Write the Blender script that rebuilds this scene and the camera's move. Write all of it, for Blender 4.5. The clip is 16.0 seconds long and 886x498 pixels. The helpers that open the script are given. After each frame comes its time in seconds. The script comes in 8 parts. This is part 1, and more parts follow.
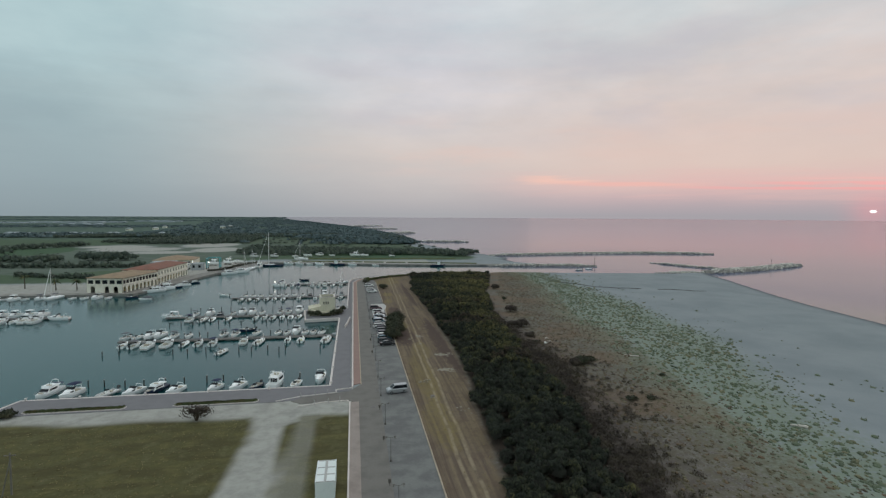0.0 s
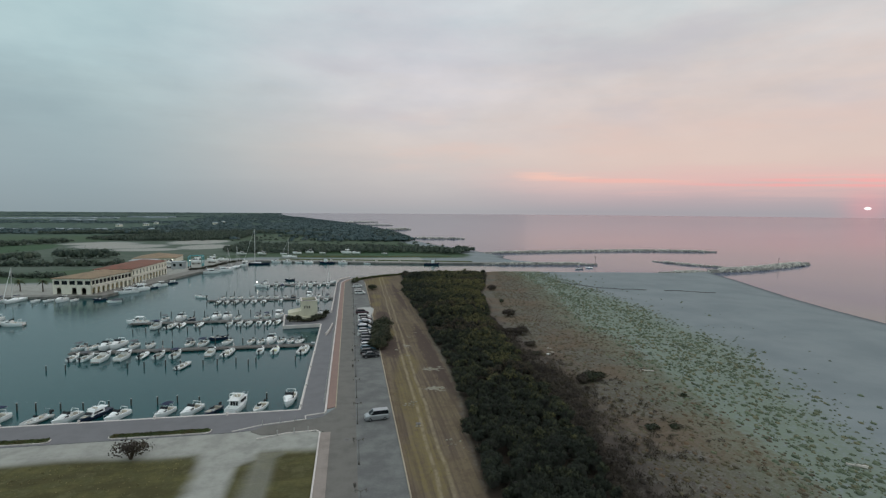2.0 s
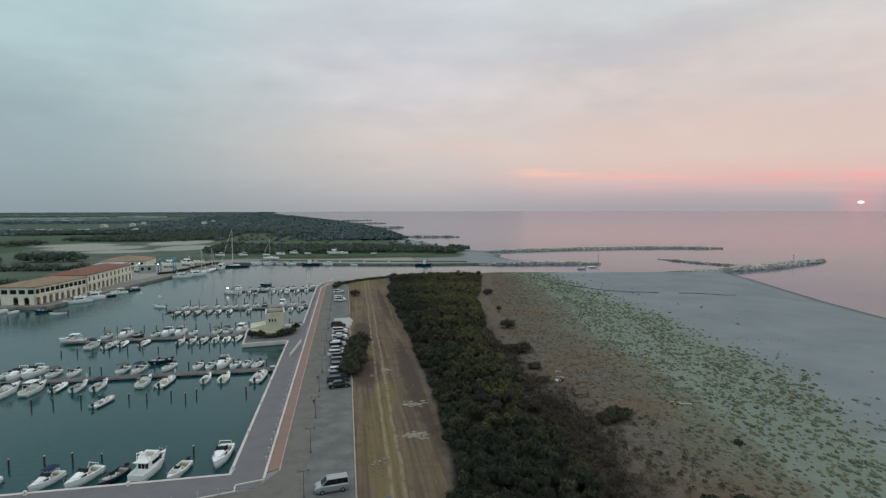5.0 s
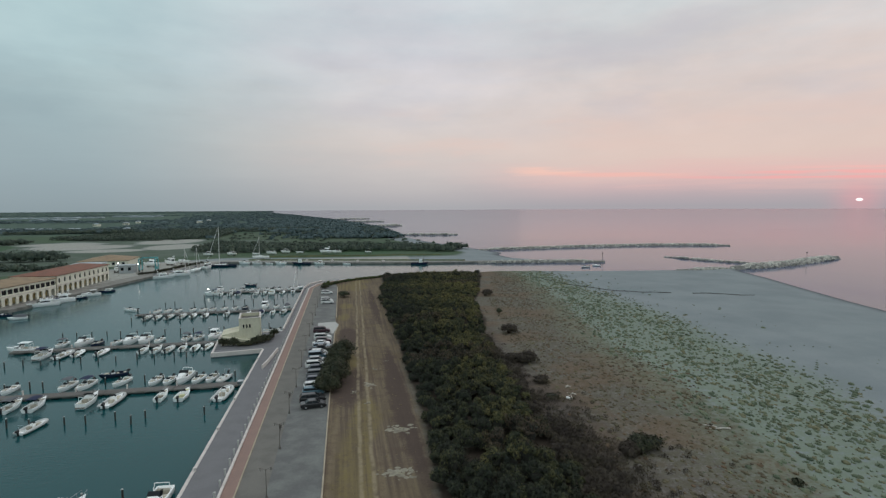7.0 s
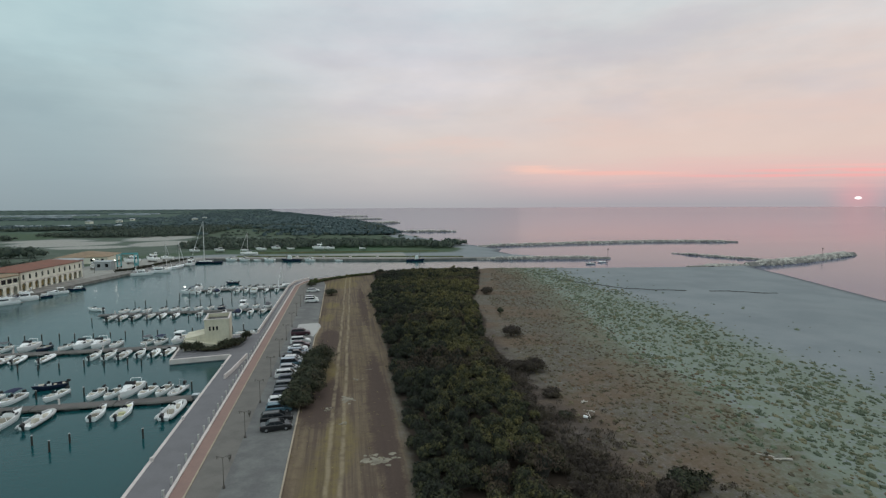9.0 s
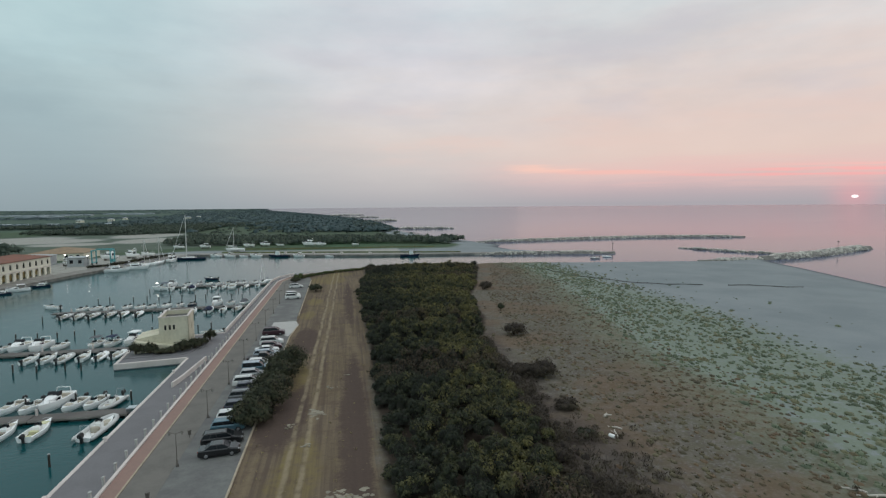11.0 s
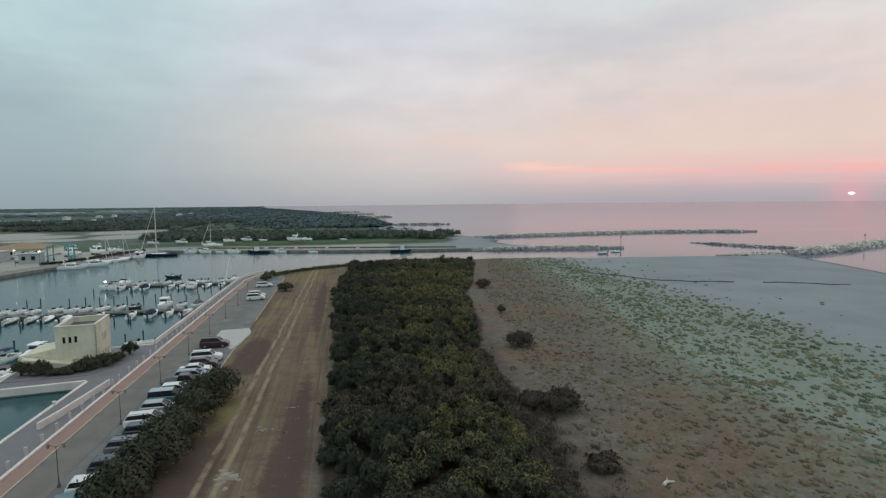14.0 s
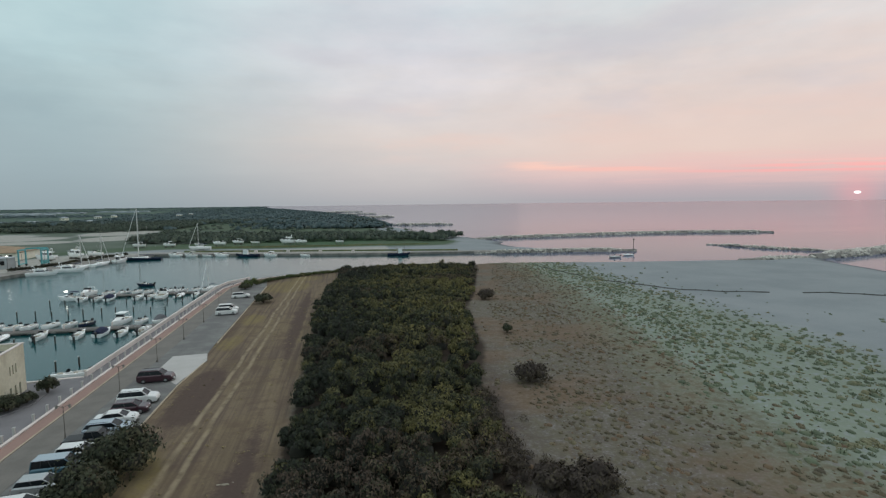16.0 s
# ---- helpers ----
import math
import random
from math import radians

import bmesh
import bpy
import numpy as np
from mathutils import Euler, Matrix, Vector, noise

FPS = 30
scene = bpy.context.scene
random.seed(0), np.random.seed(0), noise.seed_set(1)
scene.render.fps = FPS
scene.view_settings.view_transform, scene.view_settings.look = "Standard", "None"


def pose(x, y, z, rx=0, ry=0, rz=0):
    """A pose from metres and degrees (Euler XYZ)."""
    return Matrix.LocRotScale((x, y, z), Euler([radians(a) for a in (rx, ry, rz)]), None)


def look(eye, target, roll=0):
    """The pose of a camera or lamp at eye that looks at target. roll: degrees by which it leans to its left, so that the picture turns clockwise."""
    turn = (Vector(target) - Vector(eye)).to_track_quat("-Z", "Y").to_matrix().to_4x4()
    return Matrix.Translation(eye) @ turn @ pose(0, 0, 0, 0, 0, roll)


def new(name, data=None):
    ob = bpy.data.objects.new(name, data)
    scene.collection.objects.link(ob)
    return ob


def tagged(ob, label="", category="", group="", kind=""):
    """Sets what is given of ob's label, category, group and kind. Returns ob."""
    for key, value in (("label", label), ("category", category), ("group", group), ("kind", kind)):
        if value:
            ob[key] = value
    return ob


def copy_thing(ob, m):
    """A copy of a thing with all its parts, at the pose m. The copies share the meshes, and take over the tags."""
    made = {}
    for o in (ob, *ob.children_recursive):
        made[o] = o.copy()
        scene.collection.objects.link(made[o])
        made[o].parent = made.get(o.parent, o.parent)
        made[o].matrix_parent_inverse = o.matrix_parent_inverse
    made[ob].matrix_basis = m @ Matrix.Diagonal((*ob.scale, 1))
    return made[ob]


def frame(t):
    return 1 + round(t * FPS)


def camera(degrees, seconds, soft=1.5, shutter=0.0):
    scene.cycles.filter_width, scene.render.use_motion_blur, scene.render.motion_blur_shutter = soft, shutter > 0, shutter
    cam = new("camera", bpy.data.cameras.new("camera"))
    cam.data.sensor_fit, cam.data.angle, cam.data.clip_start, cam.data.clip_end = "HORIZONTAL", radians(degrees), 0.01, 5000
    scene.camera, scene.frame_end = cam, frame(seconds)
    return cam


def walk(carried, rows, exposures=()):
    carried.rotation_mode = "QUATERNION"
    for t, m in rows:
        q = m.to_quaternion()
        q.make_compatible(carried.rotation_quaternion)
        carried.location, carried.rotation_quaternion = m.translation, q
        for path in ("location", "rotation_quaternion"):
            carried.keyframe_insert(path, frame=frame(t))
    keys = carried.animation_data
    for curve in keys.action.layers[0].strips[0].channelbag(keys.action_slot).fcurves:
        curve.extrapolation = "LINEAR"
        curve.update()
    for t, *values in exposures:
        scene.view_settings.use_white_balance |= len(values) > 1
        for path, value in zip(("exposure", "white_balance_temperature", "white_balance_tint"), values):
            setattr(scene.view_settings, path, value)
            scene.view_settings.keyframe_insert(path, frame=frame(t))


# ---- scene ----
cam = camera(80.3, 16.0, soft=1.3)
PATH = [
    (0, (1.278, -0.283, 36.822), (1.613, 1.684, 36.69), 0.3),
    (0.5, (2.347, 3.917, 36.81), (2.686, 5.884, 36.674), 0.3),
    (1, (3.448, 7.83, 36.81), (3.79, 9.795, 36.67), 0.3),
    (1.5, (4.445, 11.526, 36.791), (4.789, 13.49, 36.647), 0.3),
    (2, (5.477, 15.338, 36.792), (5.825, 17.302, 36.646), 0.4),
    (2.5, (6.559, 19.226, 36.767), (6.909, 21.19, 36.619), 0.3),
    (3, (7.634, 23.181, 36.714), (7.986, 25.144, 36.564), 0.2),
    (3.5, (8.675, 27.315, 36.661), (9.029, 29.277, 36.508), 0.2),
    (4, (9.933, 31.865, 36.6), (10.291, 33.827, 36.445), 0.1),
    (6.5, (15.274, 50.233, 35.165), (15.639, 52.193, 35.008), -0.3),
    (7, (16.352, 54.504, 34.601), (16.718, 56.463, 34.44), -0.3),
    (7.5, (17.372, 58.324, 33.888), (17.739, 60.284, 33.726), -0.3),
    (8, (18.365, 62.188, 33.173), (18.733, 64.147, 33.01), -0.3),
    (8.5, (19.454, 66.336, 32.418), (19.822, 68.295, 32.253), -0.3),
    (9, (20.468, 70.163, 31.737), (20.837, 72.121, 31.57), -0.3),
    (11.5, (25.492, 89.096, 26.677), (25.869, 91.053, 26.508), -0.5),
    (12, (26.566, 92.731, 25.835), (26.945, 94.688, 25.664), -0.4),
    (12.5, (27.668, 96.265, 24.981), (28.049, 98.221, 24.809), -0.4),
    (13, (28.682, 100.087, 24.438), (29.064, 102.043, 24.263), -0.5),
    (13.5, (29.772, 104.0, 24.213), (30.156, 105.955, 24.035), -0.6),
    (14, (30.907, 108.042, 24.116), (31.291, 109.997, 23.939), -0.6),
    (14.5, (32.118, 112.48, 24.115), (32.501, 114.435, 23.938), -0.6),
    (15, (33.284, 116.499, 24.257), (33.663, 118.455, 24.081), -0.7),
    (15.5, (34.437, 120.484, 24.411), (34.811, 122.441, 24.234), -0.6),
    (16, (35.635, 124.291, 24.297), (36.005, 126.248, 24.119), -0.7),
]
walk(cam, [(t, look(eye, target, roll)) for t, eye, target, roll in PATH], [(0, -0.06), (7, -0.03), (9, 0.0), (12.5, 0.06), (16, 0.08)])

# ---- world, sun, exposure ----
SUN_AZ = radians(48.9)          # from +y towards +x
SUN_EL = radians(0.42)


def lin(r, g, b):
    """Linear colour from 0..255 display values."""
    return tuple(((c / 255 + 0.055) / 1.055) ** 2.4 if c > 10 else c / 255 / 12.92 for c in (r, g, b)) + (1.0,)


class Nodes:
    """Short hand for building a node tree."""

    def __init__(self, tree):
        self.tree = tree
        tree.nodes.clear()

    def add(self, kind):
        return self.tree.nodes.new(kind)

    def link(self, a, b):
        self.tree.links.new(a, b)

    def put(self, socket, v):
        if isinstance(v, bpy.types.NodeSocket):
            self.link(v, socket)
        else:
            socket.default_value = v

    def math(self, op, a, b=0.0, c=0.0, clamp=False):
        n = self.add("ShaderNodeMath")
        n.operation, n.use_clamp = op, clamp
        for s, v in zip(n.inputs, (a, b, c)):
            self.put(s, v)
        return n.outputs[0]

    def vmath(self, op, a, b=(0, 0, 0)):
        n = self.add("ShaderNodeVectorMath")
        n.operation = op
        self.put(n.inputs[0], a)
        self.put(n.inputs[1], b)
        return n.outputs["Value"] if op in ("DOT_PRODUCT", "LENGTH") else n.outputs[0]

    def ramp(self, fac, stops, mode="LINEAR"):
        n = self.add("ShaderNodeValToRGB")
        n.color_ramp.interpolation = mode
        el = n.color_ramp.elements
        while len(el) < len(stops):
            el.new(0.5)
        for e, (p, c) in zip(el, stops):
            e.position = p
            e.color = c if len(c) == 4 else (*c, 1)
        self.put(n.inputs[0], fac)
        return n.outputs[0]

    def step(self, x, lo, hi):
        n = self.add("ShaderNodeMapRange")
        n.interpolation_type = "SMOOTHSTEP"
        self.put(n.inputs[0], x)
        n.inputs[1].default_value, n.inputs[2].default_value = lo, hi
        return n.outputs[0]

    def mix(self, fac, a, b, mode="MIX"):
        n = self.add("ShaderNodeMix")
        n.data_type, n.blend_type = "RGBA", mode
        self.put(n.inputs[0], fac)
        self.put(n.inputs[6], a if isinstance(a, bpy.types.NodeSocket) or len(a) == 4 else (*a, 1))
        self.put(n.inputs[7], b if isinstance(b, bpy.types.NodeSocket) or len(b) == 4 else (*b, 1))
        return n.outputs[2]

    def noise(self, vec, scale, detail=3.0, rough=0.55, stretch=None, out=0):
        if stretch:
            m = self.add("ShaderNodeMapping")
            m.inputs["Scale"].default_value = stretch
            self.link(vec, m.inputs[0])
            vec = m.outputs[0]
        n = self.add("ShaderNodeTexNoise")
        self.put(n.inputs["Vector"], vec)
        n.inputs["Scale"].default_value, n.inputs["Detail"].default_value, n.inputs["Roughness"].default_value = scale, detail, rough
        return n.outputs[out]


def build_world():
    w = bpy.data.worlds.new("sky")
    scene.world = w
    w.use_nodes = True
    N = Nodes(w.node_tree)
    way = N.add("ShaderNodeTexCoord").outputs["Generated"]
    sep = N.add("ShaderNodeSeparateXYZ")
    N.link(way, sep.inputs[0])
    flat = N.add("ShaderNodeCombineXYZ")
    N.link(sep.outputs[0], flat.inputs[0])
    N.link(sep.outputs[1], flat.inputs[1])
    unit = N.vmath("NORMALIZE", flat.outputs[0])
    toward = N.vmath("DOT_PRODUCT", unit, (math.sin(SUN_AZ), math.cos(SUN_AZ), 0))
    # soft cloud banks bend the height at which the colours change
    clouds = N.noise(way, 2.6, 6, 0.6, (1, 1, 3.2))
    streak = N.noise(way, 3.0, 5, 0.6, (1, 1, 16))
    z = N.math("MAXIMUM", sep.outputs[2], 0.0)
    wobble = N.math("MULTIPLY", N.math("SUBTRACT", clouds, 0.5), N.math("MULTIPLY", z, 0.9))
    wob2 = N.math("MULTIPLY", N.math("SUBTRACT", streak, 0.5), N.math("MULTIPLY", z, 0.35))
    h = N.math("ADD", N.math("ADD", z, wobble), wob2, clamp=True)
    left = N.ramp(h, [(0, lin(146, 161, 167)), (.012, lin(149, 164, 170)), (.06, lin(157, 174, 180)), (.145, lin(168, 188, 193)), (.25, lin(181, 205, 210)), (.37, lin(186, 211, 215)), (.6, lin(216, 229, 234)), (1, lin(232, 240, 245))])
    mid = N.ramp(h, [(0, lin(174, 174, 178)), (.012, lin(182, 179, 182)), (.06, lin(207, 200, 198)), (.11, lin(219, 208, 203)), (.17, lin(218, 212, 211)), (.26, lin(213, 212, 218)), (.37, lin(209, 216, 222)), (.6, lin(222, 231, 236)), (1, lin(232, 240, 245))])
    right = N.ramp(h, [(0, lin(172, 167, 173)), (.014, lin(184, 172, 177)), (.035, lin(208, 184, 185)), (.055, lin(226, 196, 191)), (.085, lin(226, 204, 195)), (.145, lin(226, 208, 201)), (.26, lin(216, 212, 212)), (.37, lin(212, 217, 219)), (.6, lin(224, 231, 235)), (1, lin(232, 240, 245))])
    col = N.mix(N.step(toward, 0.25, 0.80), left, mid)
    col = N.mix(N.step(toward, 0.76, 0.97), col, right)
    # pale, lilac and peach cloud patches
    az = N.math("ARCTAN2", sep.outputs[0], sep.outputs[1])
    patch = N.noise(way, 4.2, 5, 0.55, (1, 1, 2.6))
    gain = N.math("MULTIPLY", N.math("SUBTRACT", patch, 0.5), N.step(sep.outputs[2], 0.03, 0.22))
    g3 = N.add("ShaderNodeCombineXYZ")
    for s, k in zip(g3.inputs, (0.52, 0.42, 0.34)):
        N.put(s, N.math("ADD", N.math("MULTIPLY", gain, k), 1.0))
    col = N.mix(1.0, col, g3.outputs[0], "MULTIPLY")
    lilac = N.noise(N.vmath("ADD", way, (3.1, 1.7, 0.4)), 3.0, 4, 0.5, (1, 1, 3.4))
    lilac = N.math("MULTIPLY", N.step(lilac, 0.50, 0.66), N.math("MULTIPLY", N.step(sep.outputs[2], 0.10, 0.20), N.step(toward, 0.35, 0.75)))
    col = N.mix(N.math("MULTIPLY", lilac, 0.5), col, lin(196, 194, 202))
    peach = N.noise(N.vmath("ADD", way, (7.7, 2.2, 0.9)), 3.2, 5, 0.55, (1, 1, 5.0))
    peach = N.math("MULTIPLY", N.step(peach, 0.46, 0.64), N.math("MULTIPLY", N.step(sep.outputs[2], 0.06, 0.10), N.math("SUBTRACT", 1.0, N.step(sep.outputs[2], 0.13, 0.20))))
    col = N.mix(N.math("MULTIPLY", N.math("MULTIPLY", peach, N.step(toward, 0.50, 0.72)), 0.55), col, lin(229, 203, 194))

    def streak_at(line, slope, thick, from_az, to_az, soft_az, colour, strength, k):
        """A thin cloud streak low over the sea, between two bearings, at a height that drifts along it."""
        nonlocal col
        edge = N.noise(way, 7.0 + k, 4, 0.6, (1, 1, 22))
        ripple = N.math("MULTIPLY", N.math("SUBTRACT", edge, 0.5), thick * 2.2)
        mid_z = N.math("ADD", N.math("ADD", line, N.math("MULTIPLY", N.math("SUBTRACT", az, radians(20)), slope)), ripple)
        off = N.math("ABSOLUTE", N.math("SUBTRACT", sep.outputs[2], mid_z))
        here = N.math("SUBTRACT", 1.0, N.step(off, thick * 0.15, thick * 1.3))
        span = N.math("MULTIPLY", N.step(az, radians(from_az - soft_az), radians(from_az + soft_az)), N.math("SUBTRACT", 1.0, N.step(az, radians(to_az - soft_az), radians(to_az + soft_az))))
        broken = N.step(N.noise(way, 5.0 + k, 3, 0.6, (1, 1, 9)), 0.30, 0.52)
        col = N.mix(N.math("MULTIPLY", N.math("MULTIPLY", N.math("MULTIPLY", here, span), broken), strength), col, colour)

    streak_at(0.0600, -0.026, 0.0260, 20, 66, 16.0, lin(236, 192, 186), 0.34, 0.3)
    streak_at(0.0655, -0.040, 0.0080, 18.5, 26, 2.5, lin(247, 204, 190), 0.9, 1.1)
    streak_at(0.0592, -0.026, 0.0046, 23, 35, 4.0, lin(246, 192, 182), 0.8, 2.7)
    streak_at(0.0640, -0.030, 0.0030, 41, 58, 3.0, lin(250, 180, 177), 0.85, 4.1)
    streak_at(0.0545, -0.026, 0.0026, 36, 60, 5.0, lin(250, 176, 174), 0.7, 5.9)
    streak_at(0.0715, -0.030, 0.0024, 44, 57, 3.0, lin(246, 190, 184), 0.65, 7.3)
    # the low sun behind haze
    disc = N.vmath("DOT_PRODUCT", way, (math.sin(SUN_AZ) * math.cos(SUN_EL), math.cos(SUN_AZ) * math.cos(SUN_EL), math.sin(SUN_EL)))
    glow = N.math("POWER", N.math("MAXIMUM", disc, 0.0), 2500.0)
    col = N.mix(N.math("MULTIPLY", glow, 0.34), col, lin(250, 160, 165))
    squash = N.add("ShaderNodeMapping")
    d0 = Vector((math.sin(SUN_AZ), math.cos(SUN_AZ), math.sin(SUN_EL)))
    squash.inputs["Location"].default_value = -d0
    N.link(way, squash.inputs[0])
    flatten = N.vmath("MULTIPLY", squash.outputs[0], (1, 1, 1.9))
    near = N.vmath("LENGTH", flatten)
    col = N.mix(N.math("SUBTRACT", 1.0, N.step(near, 0.0030, 0.0052)), col, (1.6, 1.35, 1.35, 1))
    clear = N.add("ShaderNodeTexSky")
    clear.sky_type, clear.sun_disc = "NISHITA", False
    clear.sun_elevation, clear.sun_rotation, clear.air_density, clear.dust_density = SUN_EL, SUN_AZ, 1.0, 3.0
    sky = N.add("ShaderNodeBackground")
    N.link(clear.outputs[0], sky.inputs[0])
    sky.inputs[1].default_value = 0.05
    over = N.add("ShaderNodeBackground")
    N.link(col, over.inputs[0])
    over.inputs[1].default_value = 1.0
    m = N.add("ShaderNodeMixShader")
    m.inputs[0].default_value = 0.97
    N.link(sky.outputs[0], m.inputs[1])
    N.link(over.outputs[0], m.inputs[2])
    out = N.add("ShaderNodeOutputWorld")
    N.link(m.outputs[0], out.inputs[0])


build_world()
sun = new("sun", bpy.data.lights.new("sun", "SUN"))
sun.data.energy, sun.data.angle, sun.data.color = 0.05, radians(60), (1.0, 0.72, 0.66)
sun.matrix_world = look((0, 0, 0), (-math.sin(SUN_AZ), -math.cos(SUN_AZ), -math.tan(radians(3.0))))

# ---- materials ----
def material(name, base, rough=0.7, metal=0.0, vary=0.18, scale=1.0, second=None, fine=None, bump=0.0, bump_scale=8.0, spec=0.5, rand=0.0, coat=0.0, island=0.0):
    """A surface with broad stains and fine grain; sizes in metres by scale (1/m). rand: spread between objects; island: between loose pieces."""
    m = bpy.data.materials.new(name)
    m.use_nodes = True
    N = Nodes(m.node_tree)
    p = N.add("ShaderNodeTexCoord").outputs["Object"]
    geo = N.add("ShaderNodeNewGeometry")
    base = base if len(base) == 4 else (*base, 1)
    second = second or tuple(c * 0.6 for c in base[:3])
    broad = N.noise(p, 0.35 * scale, 4, 0.6)
    grain = N.noise(p, (fine or 9.0) * scale, 3, 0.6)
    f = N.math("MULTIPLY", N.step(broad, 0.38, 0.68), min(1.0, vary * 2.4))
    col = N.mix(f, base, second)
    g = N.math("ADD", N.math("MULTIPLY", N.math("SUBTRACT", grain, 0.5), vary * 1.6), 1.0)
    if rand:
        info = N.add("ShaderNodeObjectInfo")
        g = N.math("MULTIPLY", g, N.math("ADD", N.math("MULTIPLY", N.math("SUBTRACT", info.outputs["Random"], 0.5), 2 * rand), 1.0))
    if island:
        g = N.math("MULTIPLY", g, N.math("ADD", N.math("MULTIPLY", N.math("SUBTRACT", geo.outputs["Random Per Island"], 0.5), 2 * island), 1.0))
    g3 = N.add("ShaderNodeCombineXYZ")
    for s in g3.inputs:
        N.link(g, s)
    col = N.mix(1.0, col, g3.outputs[0], "MULTIPLY")
    b = N.add("ShaderNodeBsdfPrincipled")
    N.link(col, b.inputs["Base Color"])
    b.inputs["Metallic"].default_value = metal
    b.inputs["Specular IOR Level"].default_value = spec
    b.inputs["Coat Weight"].default_value = coat
    N.put(b.inputs["Roughness"], N.math("ADD", N.math("MULTIPLY", N.math("SUBTRACT", grain, 0.5), 0.15), rough, clamp=True))
    if bump:
        t = N.add("ShaderNodeBump")
        t.inputs["Strength"].default_value = bump
        t.inputs["Distance"].default_value = 0.03
        N.link(N.noise(p, bump_scale * scale, 4, 0.6), t.inputs["Height"])
        N.link(t.outputs[0], b.inputs["Normal"])
    N.link(b.outputs[0], N.add("ShaderNodeOutputMaterial").inputs[0])
    return m


def leaf_material(name, dark, light, dry, dry_share=0.12, clump=0.35, blend=0.75):
    """Foliage whose clumps differ one by one, with whole bushes greener or browner."""
    m = bpy.data.materials.new(name)
    m.use_nodes = True
    N = Nodes(m.node_tree)
    p = N.add("ShaderNodeTexCoord").outputs["Object"]
    r = N.add("ShaderNodeNewGeometry").outputs["Random Per Island"]
    big = N.noise(p, 0.16, 3, 0.6)
    tone = N.noise(p, 0.26, 4, 0.65)
    col = N.mix(N.math("ADD", N.math("MULTIPLY", r, 0.3), N.math("MULTIPLY", N.step(tone, 0.36, 0.66), 0.7)), dark, light)
    hue = N.noise(p, clump, 3, 0.6)
    col = N.mix(N.math("MULTIPLY", N.step(hue, 0.48, 0.68), blend), col, dry)
    col = N.mix(N.math("MULTIPLY", N.step(big, 0.45, 0.7), 0.55), col, N.mix(r, tuple(c * 0.62 for c in dark[:3]), tuple(c * 0.62 for c in light[:3])))
    fine = N.noise(p, 5.0, 3, 0.7)
    g = N.math("ADD", N.math("MULTIPLY", fine, 0.8), 0.6)
    g3 = N.add("ShaderNodeCombineXYZ")
    for s in g3.inputs:
        N.link(g, s)
    col = N.mix(1.0, col, g3.outputs[0], "MULTIPLY")
    few = N.math("GREATER_THAN", r, 1.0 - dry_share)
    col = N.mix(N.math("MULTIPLY", few, 0.7), col, dry)
    b = N.add("ShaderNodeBsdfPrincipled")
    N.link(col, b.inputs["Base Color"])
    b.inputs["Roughness"].default_value = 0.75
    b.inputs["Specular IOR Level"].default_value = 0.2
    N.link(b.outputs[0], N.add("ShaderNodeOutputMaterial").inputs[0])
    return m


